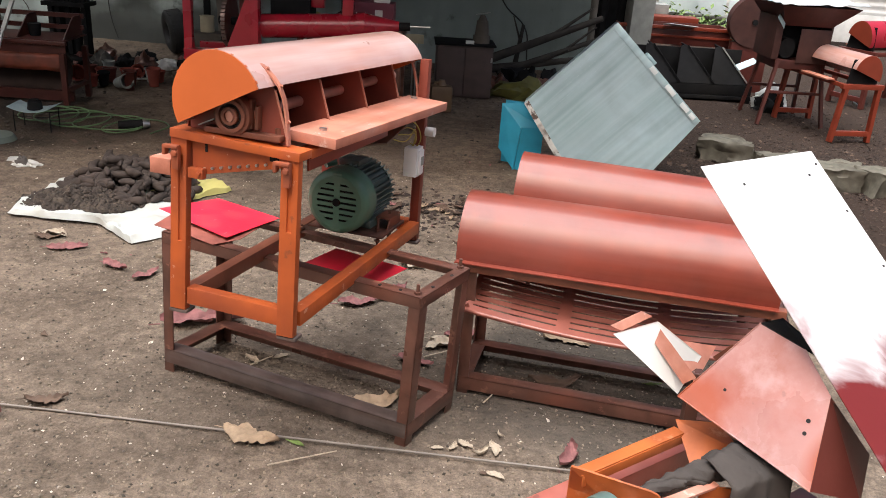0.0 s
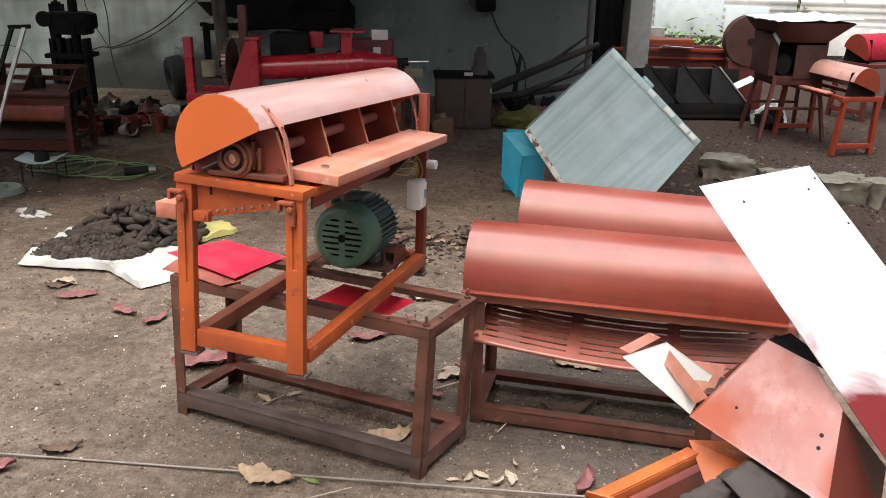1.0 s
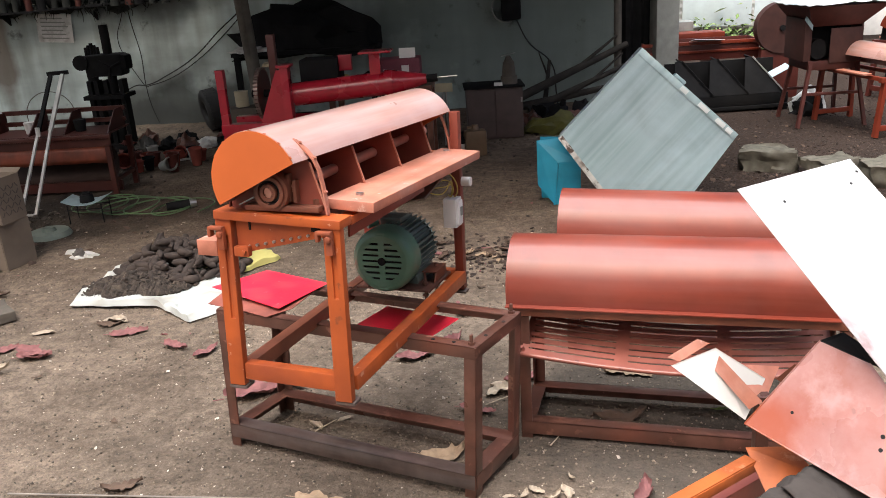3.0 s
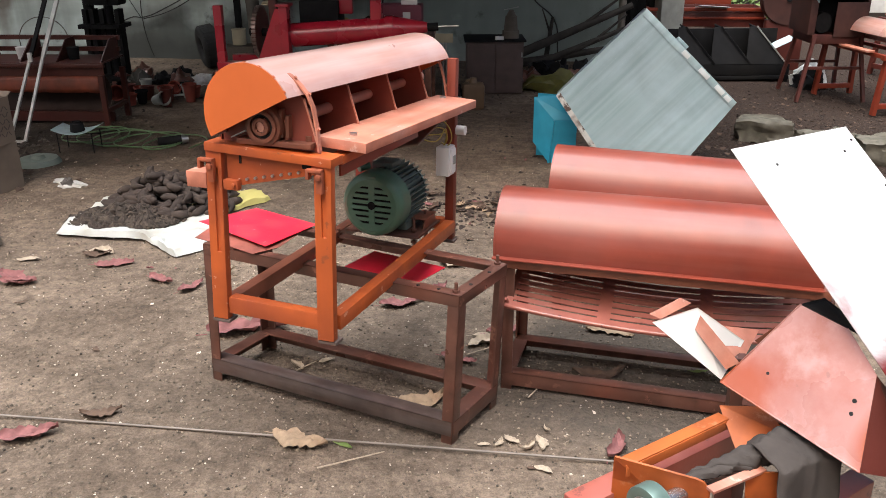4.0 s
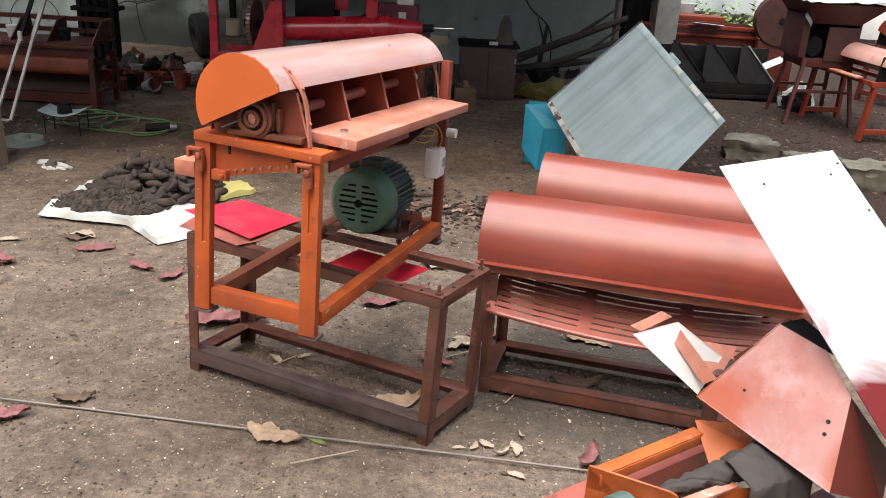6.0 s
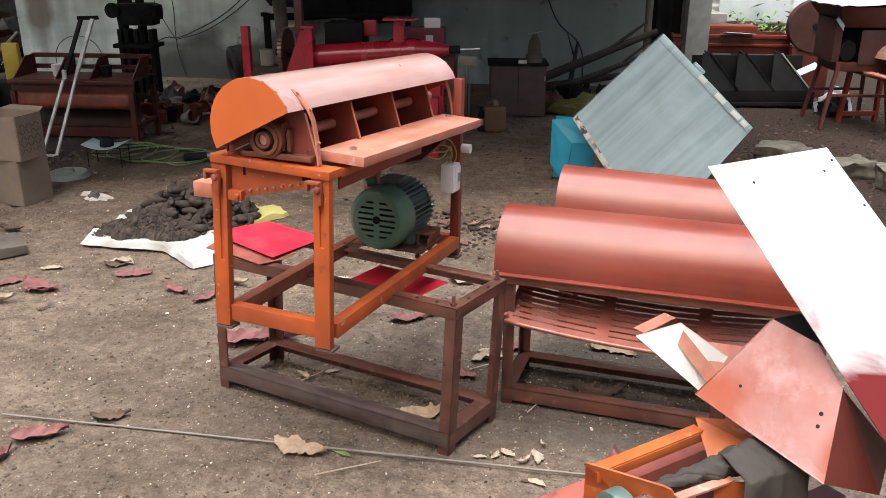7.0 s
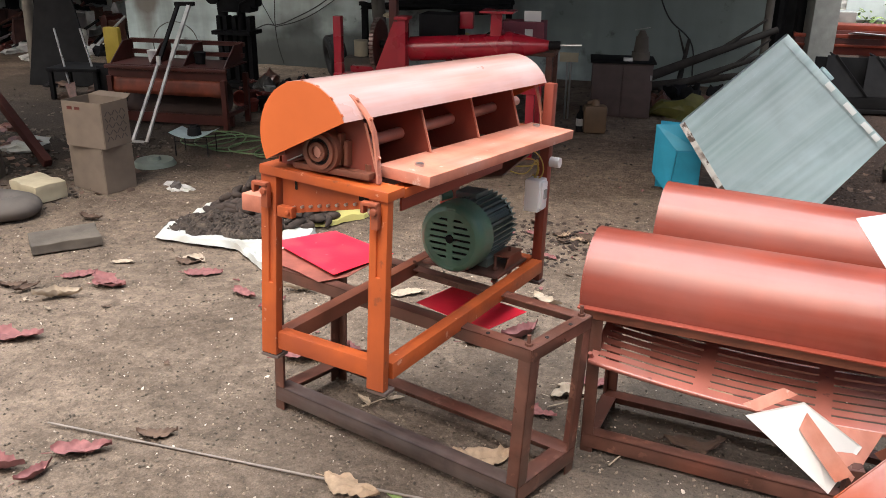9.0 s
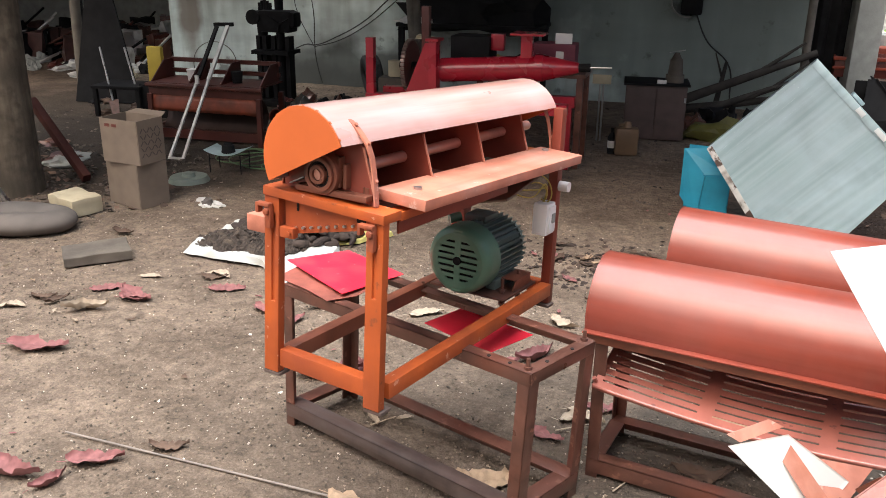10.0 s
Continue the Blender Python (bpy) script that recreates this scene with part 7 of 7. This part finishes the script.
stone(pose(2.14, 6.5, 0.05, 0, 0, -14), (0.19, 0.14, 0.10), 1.0)
stone(pose(2.52, 6.28, 0.03, 0, 0, 20), (0.16, 0.13, 0.08), 4.0)
stone(pose(2.78, 5.95, 0.05, 0, 0, -5), (0.15, 0.13, 0.10), 7.0)
stone(pose(3.06, 5.85, 0.05, 0, 0, 15), (0.16, 0.14, 0.11), 11.0)
stone(pose(3.38, 5.75, 0.05, 0, 0, 35), (0.17, 0.14, 0.10), 15.0)
stone(pose(2.92, 6.22, 0.03, 0, 0, 35), (0.11, 0.09, 0.07), 18.0)

# rubble, chips and dry litter
LITTER = material("dry_litter", (0.12, 0.075, 0.055), 0.9, vary=0.25, island=0.6, bump=0.2)
RUBBLE = material("red_brown_rubble", (0.046, 0.030, 0.023), 0.95, vary=0.3, island=0.55, bump=0.3)


def scatter(name, n, area, size, mat, label, seed, flat=0.5, cat="rubble"):
    """Loose bits over a stretch of ground."""
    rnd = random.Random(seed)
    verts, faces = [], []
    for _ in range(n):
        x, y = area(rnd)
        s = size * rnd.uniform(0.4, 1.0) ** 1.5
        q = Euler((rnd.uniform(-0.6, 0.6), rnd.uniform(-0.6, 0.6), rnd.uniform(0, 6.28))).to_matrix()
        k = len(verts)
        for p in ((1, 0, 0), (-1, 0.2, 0), (0.1, 0.8, 0), (0, -0.8, 0.1), (0.1, 0, flat), (0, 0.1, -flat)):
            v = q @ Vector((p[0] * rnd.uniform(0.7, 1.2), p[1] * rnd.uniform(0.7, 1.2), p[2])) * s
            verts.append((x + v.x, y + v.y, ground_height(x, y) + 0.25 * flat * s + v.z))
        for f in ((0, 2, 4), (2, 1, 4), (1, 3, 4), (3, 0, 4), (2, 0, 5), (1, 2, 5), (3, 1, 5), (0, 3, 5)):
            faces.append([k + i for i in f])
    me = bpy.data.meshes.new(name)
    me.from_pydata(verts, [], faces)
    me.materials.append(mat)
    return tagged(new(name, me), label, cat, kind="stuff")


scatter("rubble", 9000, lambda r: (r.uniform(1.1, 4.4), 5.9 + abs(r.gauss(0, 1.5))), 0.017, RUBBLE, "red-brown rubble and dry bark strewn over the yard", 1, 0.5)
scatter("rubble", 700, lambda r: (0.2 + r.gauss(0, 0.35), 4.75 + r.gauss(0, 0.18)), 0.028, RUBBLE, "brown dry litter swept together on the earth", 2, 0.4)
scatter("rubble", 3500, lambda r: (r.uniform(1.15, 3.4), r.uniform(4.7, 6.3)), 0.016, RUBBLE, "red-brown rubble and dry bark beside the tin hopper", 51, 0.5)
scatter("leaf_litter", 160, lambda r: (r.uniform(1.2, 3.4), r.uniform(4.9, 6.4)), 0.032, LITTER, "dry brown leaf litter beside the tin hopper", 52, 0.15, "litter")
scatter("leaf_litter", 260, lambda r: (-3.9 + r.gauss(0, 0.5), 5.1 + r.gauss(0, 0.45)), 0.045, LITTER, "dry leaf litter and scraps round the tree foot", 53, 0.15, "litter")
PALE = material("pale_chips", (0.42, 0.36, 0.30), 0.9, vary=0.2, island=0.5, bump=0)
SOIL_CRUMB = material("soil_crumb", (0.15, 0.118, 0.088), 0.95, vary=0.2, island=0.75, bump=0)
GRIT = material("dark_grit", (0.085, 0.068, 0.055), 0.95, vary=0.2, island=0.6, bump=0)
scatter("grit", 2600, lambda r: (r.uniform(-3.6, 1.6), 1.6 + 4.0 * r.random() ** 1.5), 0.0068, PALE, "pale chips and grit strewn over the earth", 3, 0.6, "grit")
scatter("grit", 20000, lambda r: (r.uniform(-3.2, 1.4), 1.6 + 3.2 * r.random() ** 2.0), 0.0085, SOIL_CRUMB, "dark grit and soil crumbs strewn over the earth", 4, 0.7, "grit")
scatter("grit", 2200, lambda r: (r.uniform(-3.2, 1.4), 1.6 + 3.4 * r.random() ** 1.8), 0.0060, GRIT, "fine dark grit strewn over the earth", 14, 0.7, "grit")
scatter("grit", 1500, lambda r: (r.uniform(-6.0, 1.4), r.uniform(5.5, 9.8)), 0.022, GRIT, "dark crumbs and trodden litter on the shed floor", 5, 0.5, "grit")
scatter("grit", 150, lambda r: (r.uniform(-3.6, 1.4), r.uniform(1.8, 5.8)), 0.015, PALE, "pale torn bits of litter on the earth", 6, 0.35, "grit")

# ---- small things by the shed wall ----
HOOP = material("dull_wire", (0.12, 0.11, 0.10), 0.5, metal=0.5, vary=0.2)
cable("wire_hoop", [(-3.79 + 0.22 * math.cos(radians(30 * i)), 7.3 + 0.01 * math.sin(i), 0.56 + 0.22 * math.sin(radians(30 * i))) for i in range(13)], 0.004, HOOP, "thin upright hoop of dull wire behind a bench", "hoop")
bm = B(); rod(bm, (0, 0, 0), (0, 0, 0.13), 0.06, 0.06, seg=24); rod(bm, (0, 0, 0.13), (0, 0, 0.137), 0.064, seg=24)
solo("paint_tin", bm, FOAM, pose(-2.17, 7.6, 0.515), "pale dented paint tin on a crate", "tin", bevel=0.003)
bm = B(); box(bm, 0, 0, 0.255, 0.26, 0.22, 0.51); solo("crate", bm, WOOD_DARK, pose(-2.17, 7.6, 0, 0, 0, 8), "dark wooden crate standing on the shed floor", "crate", bevel=0.006)
crumple("rag", pose(-1.69, 6.95, 0.93), (0.07, 0.05, 0.03), FOAM, "yellowish rag lying on a machine", 8, cat="rag")

# ---- fallen leaves ----
LEAF_TAN = material("dry_tan_leaf", (0.33, 0.235, 0.155), 0.8, vary=0.25, scale=40, stain=(0.2, 0.13, 0.085), stain_scale=18, bump=0.4)
LEAF_RED = material("dry_red_leaf", (0.205, 0.082, 0.08), 0.85, vary=0.3, scale=40, stain=(0.13, 0.065, 0.06), stain_scale=18, bump=0.4)
LEAF_PALE = material("bleached_leaf", (0.36, 0.295, 0.225), 0.85, vary=0.2, scale=40, stain=(0.24, 0.18, 0.13), bump=0.4)
LEAF_GREEN = material("green_leaf", (0.14, 0.20, 0.05), 0.6, vary=0.2, bump=0.1)
LEAF_BROWN = material("dry_brown_leaf", (0.09, 0.055, 0.038), 0.85, vary=0.25, stain=(0.14, 0.09, 0.06), bump=0.3)


def leaf_mesh(k, mat, ln, wd, curl):
    """A dry leaf: stalk, midrib, pointed tip, torn crumpled blade with its sides rolled up."""
    rnd = random.Random(k)
    bm = B()
    n, qs = 20, (-1, -0.75, -0.5, -0.25, 0, 0.25, 0.5, 0.75, 1)
    bow, roll, tip = rnd.uniform(-0.22, 0.22) * ln, rnd.uniform(0.3, 1.0) * curl * 2.2, rnd.uniform(0.0, 0.5) * curl
    rows = []
    for i in range(n + 1):
        t = i / n
        x = (t - 0.5) * ln
        w = max(0.0016, wd / 2 * (math.sin(math.pi * t ** 0.8) ** 0.8) * (1 + 0.25 * noise.noise((i * 0.7, k * 7.3, 0))) - (0.12 * wd if rnd.random() < 0.12 else 0) * math.sin(math.pi * t))
        yc = bow * math.sin(math.pi * t)
        row = []
        for q in qs:
            side = 1 if q < 0 else 0.8 + 0.3 * noise.noise((k * 2.2, 5, i * 0.35))
            a = roll * abs(q)
            y = w * side * q * (math.sin(a) / a if a > 0.05 else 1)
            z = w * abs(q) * (1 - math.cos(a)) / max(a, 0.05) + tip * ln * (2 * abs(t - 0.5)) ** 3 * 0.5
            z += wd * (0.21 * noise.noise((x * 26, q * 1.8, k * 3.1)) + 0.12 * noise.noise((x * 60, q * 4, k))) + 0.06 * wd
            row.append(bm.verts.new((x, yc + y, max(0.001, z))))
        rows.append(row)
    for r, s in zip(rows, rows[1:]):
        for q in range(len(qs) - 1):
            bm.faces.new((r[q], s[q], s[q + 1], r[q + 1]))
    rod(bm, (-ln * 0.5, 0, 0.004), (-ln * 0.66, bow * 0.4, 0.006), 0.0012, seg=5)
    return finish(bm, "leaf", mat, smooth=60)


def leaf(me, x, y, a, label, s=1.0, rx=0):
    ob = new("leaf", me)
    ob.matrix_basis = pose(x, y, ground_height(x, y) + 0.006, rx, 0, a) @ Matrix.Scale(s, 4)
    return tagged(ob, label, "leaf", "fallen leaves")


kinds = [(LEAF_TAN, "dry tan leaf curled on the earth"), (LEAF_RED, "dry dark red leaf on the earth"), (LEAF_PALE, "bleached pale leaf on the earth"), (LEAF_BROWN, "dry brown leaf on the earth")]
meshes = [[leaf_mesh(10 * j + k, m, 0.15, 0.075, 0.15 + 0.22 * k) for k in range(4)] for j, (m, _) in enumerate(kinds)]
scatter("leaf_litter", 300, lambda r: (r.uniform(1.2, 4.4), 6.0 + abs(r.gauss(0, 1.4))), 0.035, LEAF_BROWN, "dry brown leaf litter strewn over the yard soil", 23, 0.15, "litter")
big_tan = leaf_mesh(91, LEAF_TAN, 0.235, 0.12, 0.35)
big_pale = leaf_mesh(92, LEAF_TAN, 0.2, 0.09, 0.1)
leaf(big_tan, -0.155, 2.70, 20, "large dry tan leaf curled under the stand")
leaf(big_pale, -0.505, 2.415, -14, "large bleached leaf lying by an iron rod", rx=4).location.z += 0.012
leaf(leaf_mesh(93, LEAF_TAN, 0.2, 0.09, 0.12), 0.6, 3.24, -15, "large dry tan leaf under the second stand")
leaf(leaf_mesh(94, LEAF_PALE, 0.15, 0.06, 0.12), 0.11, 3.2, 10, "bleached leaf under the stand")
for x, y, a, j, z in ((-2.317, 3.67, 35, 1, 0.9), (-2.119, 3.628, -20, 1, 1.2), (-2.446, 3.458, 60, 3, 0.7), (-2.232, 3.395, 25, 2, 1.15), (-2.188, 3.034, 12, 1, 1.45), (-1.894, 3.998, -8, 2, 0.8), (-1.756, 3.849, 15, 1, 1.0), (-1.199, 3.735, 5, 2, 0.9), (-2.204, 3.865, 10, 2, 0.6),
                    (-2.595, 3.334, 20, 2, 0.7), (-1.629, 2.278, -10, 1, 1.2), (-1.411, 2.388, 25, 1, 1.0), (-1.486, 2.251, 70, 1, 0.7), (-1.233, 2.541, 15, 3, 0.75), (-0.715, 3.848, 30, 2, 0.9), (-0.082, 3.95, -35, 2, 0.9), (-0.01, 2.982, -20, 1, 0.8), (0.102, 3.114, 12, 2, 0.9), (0.171, 3.239, 20, 1, 0.9),
                    (-0.162, 3.597, 50, 1, 1.1), (-2.103, 3.589, 5, 1, 0.9), (-1.91, 3.998, 10, 3, 0.8), (-1.444, 3.652, -25, 1, 0.8), (-1.278, 3.582, 60, 1, 0.8), (-0.923, 3.184, 25, 1, 1.5), (-0.80, 3.26, -30, 1, 1.1), (-0.296, 3.484, 20, 1, 1.0), (0.513, 2.434, 70, 1, 0.8), (0.522, 2.931, 10, 3, 1.1), (0.285, 2.309, -30, 2, 0.35),
                    (-0.62, 2.88, -45, 2, 0.45), (-0.52, 2.95, 30, 2, 0.35), (-2.55, 3.5, 15, 3, 0.7), (-2.75, 4.4, 0, 3, 0.8), (-2.3, 2.72, 20, 2, 0.4)):
    leaf(meshes[j][(int(abs(a)) + j) % 4], x, y, a, kinds[j][1], z * 1.25)
for i in range(5):
    leaf(meshes[2][i % 4], 0.189 + 0.045 * (i - 2), 2.431 + 0.02 * (i % 3), 70 * i, kinds[2][1], 0.3 + 0.06 * i)
leaf(leaf_mesh(95, LEAF_GREEN, 0.07, 0.02, 0.3), -0.36, 2.4, -25, "small yellow-green leaf by the rod")
leaf(leaf_mesh(96, LEAF_GREEN, 0.07, 0.02, 0.3), 0.9, 2.95, 10, "small yellow-green leaf under the second stand")
rnd = random.Random(77)
for i in range(120):
    j = rnd.choice((0, 1, 2, 3, 3, 1, 2))
    x, y = rnd.uniform(-3.4, 1.4), rnd.uniform(2.0, 5.9)
    leaf(meshes[j][i % 4], x, y, rnd.uniform(0, 360), kinds[j][1], rnd.uniform(0.12, 0.34))
for i in range(45):
    j = rnd.choice((0, 1, 3, 3))
    leaf(meshes[j][i % 4], 0.1 + rnd.gauss(0, 0.28), 4.75 + rnd.gauss(0, 0.15), rnd.uniform(0, 360), kinds[j][1], rnd.uniform(0.4, 0.9))

ROD = material("dusty_grey_rod", (0.21, 0.18, 0.155), 0.6, metal=0.2, vary=0.25)
cable("iron_rod", [(-1.62, 2.50, 0.008), (-0.9, 2.452, 0.008), (-0.37, 2.418, 0.007), (0.1, 2.385, 0.008), (0.6, 2.35, 0.008)], 0.004, ROD, "thin grey iron rod lying across the earth", "rod")
TWIG = LEAF_PALE
for a, b in (((-0.42, 2.27), (-0.22, 2.36)), ((0.02, 3.02), (0.15, 3.10)), ((-0.62, 2.86), (-0.55, 2.93)), ((0.25, 2.72), (0.30, 2.80))):
    bm = B(); rod(bm, (*a, 0.006), (*b, 0.012), 0.003, 0.002, seg=6); solo("twig", bm, TWIG, Matrix(), "thin pale twig on the earth", "twig", "twigs")

# ---- fence, far clutter and distance ----
CORR = material("white_corrugated_sheet", (0.74, 0.75, 0.74), 0.5, vary=0.1, stain=(0.55, 0.53, 0.5))
TARP = material("pale_blue_tarp", (0.66, 0.76, 0.79), 0.5, vary=0.08, stain=(0.6, 0.66, 0.66))


def fence():
    e = thing("fence", pose(1.5, 15.0, 0, 0, 0, -4), "patched yard fence of corrugated sheets and tarpaulin", "fence", kind="structure")
    for k in range(5):
        x0 = 0.2 + 1.95 * k
        bm = B()
        n = 60
        rows = []
        for i in range(21):
            z = 0.25 + 0.7 * i / 20
            rows.append([bm.verts.new((x0 + xx, 0.02 * math.sin(z * 55), z)) for xx in (0.0, 1.9)])
        for i in range(20):
            bm.faces.new((rows[i][0], rows[i][1], rows[i + 1][1], rows[i + 1][0]))
        ob = part("corrugated_sheet", bm, CORR if k != 3 else RED_BROWN, e); md = ob.modifiers.new("thickness", "SOLIDIFY"); md.thickness = 0.003
    for k, x in enumerate((0.1, 2.0, 3.95, 5.9, 7.8, 9.8)):
        boxpart(e, "post", WOOD, x - 0.04, x + 0.04, 0.04, 0.12, -0.1, 1.15)
    boxpart(e, "tarp_panel", TARP, 1.75, 2.85, -0.08, -0.06, 0.32, 0.93)
    boxpart(e, "tarp_panel", TARP, 2.9, 3.6, -0.06, -0.05, 0.2, 0.8)
    boxpart(e, "white_board", CORR, 0.3, 1.7, -0.1, -0.08, 0.1, 0.4)
    boxpart(e, "low_board", CORR, 3.6, 6.5, -0.07, -0.05, 0.05, 0.5)


fence()
bm = B()
rnd = random.Random(31)
for _ in range(9000):
    x = rnd.uniform(-2, 16)
    z = rnd.random() ** 0.8 * (1.5 + 0.8 * noise.noise((x * 0.7, 0, 0)) + 0.02 * (x - 4) ** 2 * 0.2)
    leafcard(bm, Vector((x, 16.3 + rnd.gauss(0, 0.6), z)), rnd.uniform(0.1, 0.24), rnd)
tagged(new("hedge", finish(bm, "hedge", FOLIAGE)), "bright green hedge behind the yard fence", "hedge", kind="stuff")
bm = B()
for _ in range(700):
    x = rnd.gauss(4.0, 0.5)
    leafcard(bm, Vector((x - 0.6, 13.8 + rnd.gauss(0, 0.3), abs(rnd.gauss(0.15, 0.15)))), rnd.uniform(0.06, 0.14), rnd)
tagged(new("weeds", finish(bm, "weeds", FOLIAGE)), "green weeds growing in front of the fence", "weeds", kind="stuff")


def far_tree(x, y, h, seed):
    rnd = random.Random(seed)
    e = thing("tree", pose(x, y, 0), "leafy green tree beyond the fence", "tree", "far trees")
    bm = B(); rod(bm, (0, 0, -0.1), (0.2, 0, h * 0.6), 0.22, 0.12, seg=10); part("trunk", bm, BARK, e)
    for k in range(5):
        a = k * 1.3
        bm = B(); rod(bm, (0.15, 0, h * 0.5), (1.3 * math.cos(a), 1.3 * math.sin(a), h * (0.7 + 0.06 * k)), 0.09, 0.03, seg=8); part("limb", bm, BARK, e)
    bm = B()
    cl = [(rnd.gauss(0, 1.2), rnd.gauss(0, 1.2), h * rnd.uniform(0.55, 1.0), rnd.uniform(0.5, 1.0)) for _ in range(16)]
    for cx, cy, cz, r in cl:
        for _ in range(170):
            v = Vector((rnd.gauss(0, 1), rnd.gauss(0, 1), rnd.gauss(0, 0.7))).normalized() * r * rnd.random() ** 0.4
            leafcard(bm, Vector((cx, cy, cz)) + v, rnd.uniform(0.14, 0.3), rnd)
    part("crown", bm, FOLIAGE, e)


for x, y, h, s in ((3.0, 19.5, 5.5, 1), (7.0, 18.5, 6.0, 2), (11.5, 19.5, 5.5, 3), (-13.0, 17.5, 6.0, 4)):
    far_tree(x, y, h, s)

# left back: second bay of the shed, full of scrap
bm = B(); box(bm, 0, 0, 1.6, 9.0, 0.2, 3.4); solo("wall_far", bm, CONCRETE, pose(-10.6, 15.0, 0), "dim grey wall at the far end of the second bay", "wall", kind="structure")
for k, (x, y) in enumerate(((-6.3, 8.6), (-6.9, 9.4))):
    bm = B(); rod(bm, (x, y, -0.05), (x + 0.1, y, 3.3), 0.06, 0.05, seg=12); solo("pole", bm, BLACK if k else WOOD, Matrix(), "dark wooden pole holding up the shed roof", "pole")
bm = B(); plate(bm, [(-5.93, 8.0, 0.0), (-5.2, 8.1, 0.0), (-5.66, 8.4, 1.2), (-5.9, 8.35, 1.2)], 0.03); solo("black_sheet", bm, BLACK, Matrix(), "big black sheet leaning on a pole", "sheet")
bm = B(); plate(bm, [(-5.05, 4.9, 0), (-4.7, 5.6, 0), (-4.75, 5.65, 1.6), (-5.05, 5.0, 1.6)], 0.01); solo("grey_tarpaulin", bm, CONCRETE, Matrix(), "grey-green tarpaulin hanging behind the tree", "tarpaulin")


def shovel(m, label):
    e = thing("shovel", m, label, "tool", "tools leaning")
    bm = B(); rod(bm, (0, 0, 0.25), (0, 0, 1.1), 0.017, 0.015, seg=10); part("handle", bm, STEEL, e)
    bm = B(); plate(bm, [(-0.05, 0, 0.0), (0.05, 0, 0.0), (0.08, 0.02, 0.26), (-0.08, 0.02, 0.26)], 0.004); part("blade", bm, BROWN, e)


shovel(pose(-5.02, 7.45, 0, -14, -12, 20) @ Matrix.Scale(0.62, 4), "steel shovel leaning in the second bay")
shovel(pose(-4.78, 7.55, 0, -10, -16, 10) @ Matrix.Scale(0.62, 4), "steel shovel leaning in the second bay")
e = thing("low_stool", pose(-5.0, 7.6, 0, 0, 0, 8), "low black iron stool", "stool")
boxpart(e, "seat", BLACK, -0.25, 0.25, -0.2, 0.2, 0.27, 0.3)
for x in (-0.22, 0.22):
    for y in (-0.17, 0.17):
        boxpart(e, "leg", BLACK, x - 0.02, x + 0.02, y - 0.02, y + 0.02, 0, 0.27)
bm = B(); box(bm, 0, 0, 0.35, 0.16, 0.06, 0.35); solo("yellow_can", bm, material("yellow_can", (0.45, 0.33, 0.04), 0.5, vary=0.1), pose(-4.62, 7.6, 0.15), "yellow oil can by the trough machine", "can", bevel=0.02)
bm = B(); box(bm, 0, 0, 0.16, 0.3, 0.3, 0.32); solo("scrap_crate", bm, BLACK, pose(-4.62, 7.65, 0), "black crate under an oil can", "crate", bevel=0.01)
rnd = random.Random(41)
mats = (RED_DARK, BLACK, CONCRETE, PLASTIC, BROWN, STEEL, RED_BROWN, BLACK)
words = ("dark red", "black", "grey", "dirty white", "rusty brown", "bare steel", "weathered red", "black")
for i in range(150):
    x, y = rnd.uniform(-10.5, -6.2), rnd.uniform(10.2, 13.8)
    k = (0, 1, 1, 3, 4, 5, 6, 7)[i % 8]
    bm = B(); h = rnd.uniform(0.08, 0.42)
    if i % 3:
        box(bm, 0, 0, 0, rnd.uniform(0.08, 0.4), rnd.uniform(0.06, 0.25), h)
        bmesh.ops.subdivide_edges(bm, edges=bm.edges, cuts=2, use_grid_fill=True)
        for v in bm.verts:
            v.co += 0.06 * Vector(noise.noise_vector(v.co * 6 + Vector((i, 0, 0))))
    else:
        rod(bm, (-rnd.uniform(0.2, 0.6), 0, -h / 2), (rnd.uniform(0.1, 0.5), rnd.uniform(-0.2, 0.2), h * 0.9), 0.018, seg=8)
    solo("scrap_piece", bm, mats[k], pose(x, y, h * 0.45, 0, 0, rnd.uniform(0, 90)), words[k] + " scrap metal piece in the second bay", "scrap", "scrap in the second bay")
for i in range(110):
    x, y = rnd.uniform(-10.5, -6.0), rnd.uniform(9.6, 12.6)
    k = rnd.choice((0, 1, 2, 3, 3, 3, 4))
    crumple("scrap_lump", pose(x, y, 0.0, 0, 0, i * 37), (rnd.uniform(0.08, 0.24), rnd.uniform(0.06, 0.14), rnd.uniform(0.05, 0.13)), (RED_DARK, BLACK, CONCRETE, PLASTIC, FOAM)[k], ("dark red scrap lump in the second bay", "black scrap lump in the second bay", "grey scrap lump in the second bay", "dirty white plastic lump in the second bay", "yellowed foam lump in the second bay")[k], i * 1.9, cat="scrap", group="lumps in the second bay")
for i in range(14):
    a = rnd.uniform(-5.8, -4.2)
    crumple("scrap_lump", pose(a, rnd.uniform(5.2, 6.4) if i % 2 else rnd.uniform(7.2, 8.4), 0, 0, 0, i * 33), (0.13, 0.1, 0.05), (BLACK, BROWN, LEAF_BROWN, CONCRETE)[i % 4], ("black oily scrap lump on the floor", "rusty brown scrap lump on the floor", "brown heap of dry leaves on the floor", "grey rubble lump on the floor")[i % 4], i * 2.9, cat="scrap", group="scrap on the floor")
scatter("rubble", 900, lambda r: (r.uniform(-5.2, -3.1), r.uniform(4.3, 6.3)), 0.035, GRIT, "dark litter and chips on the earth by the tree", 9, 0.4)
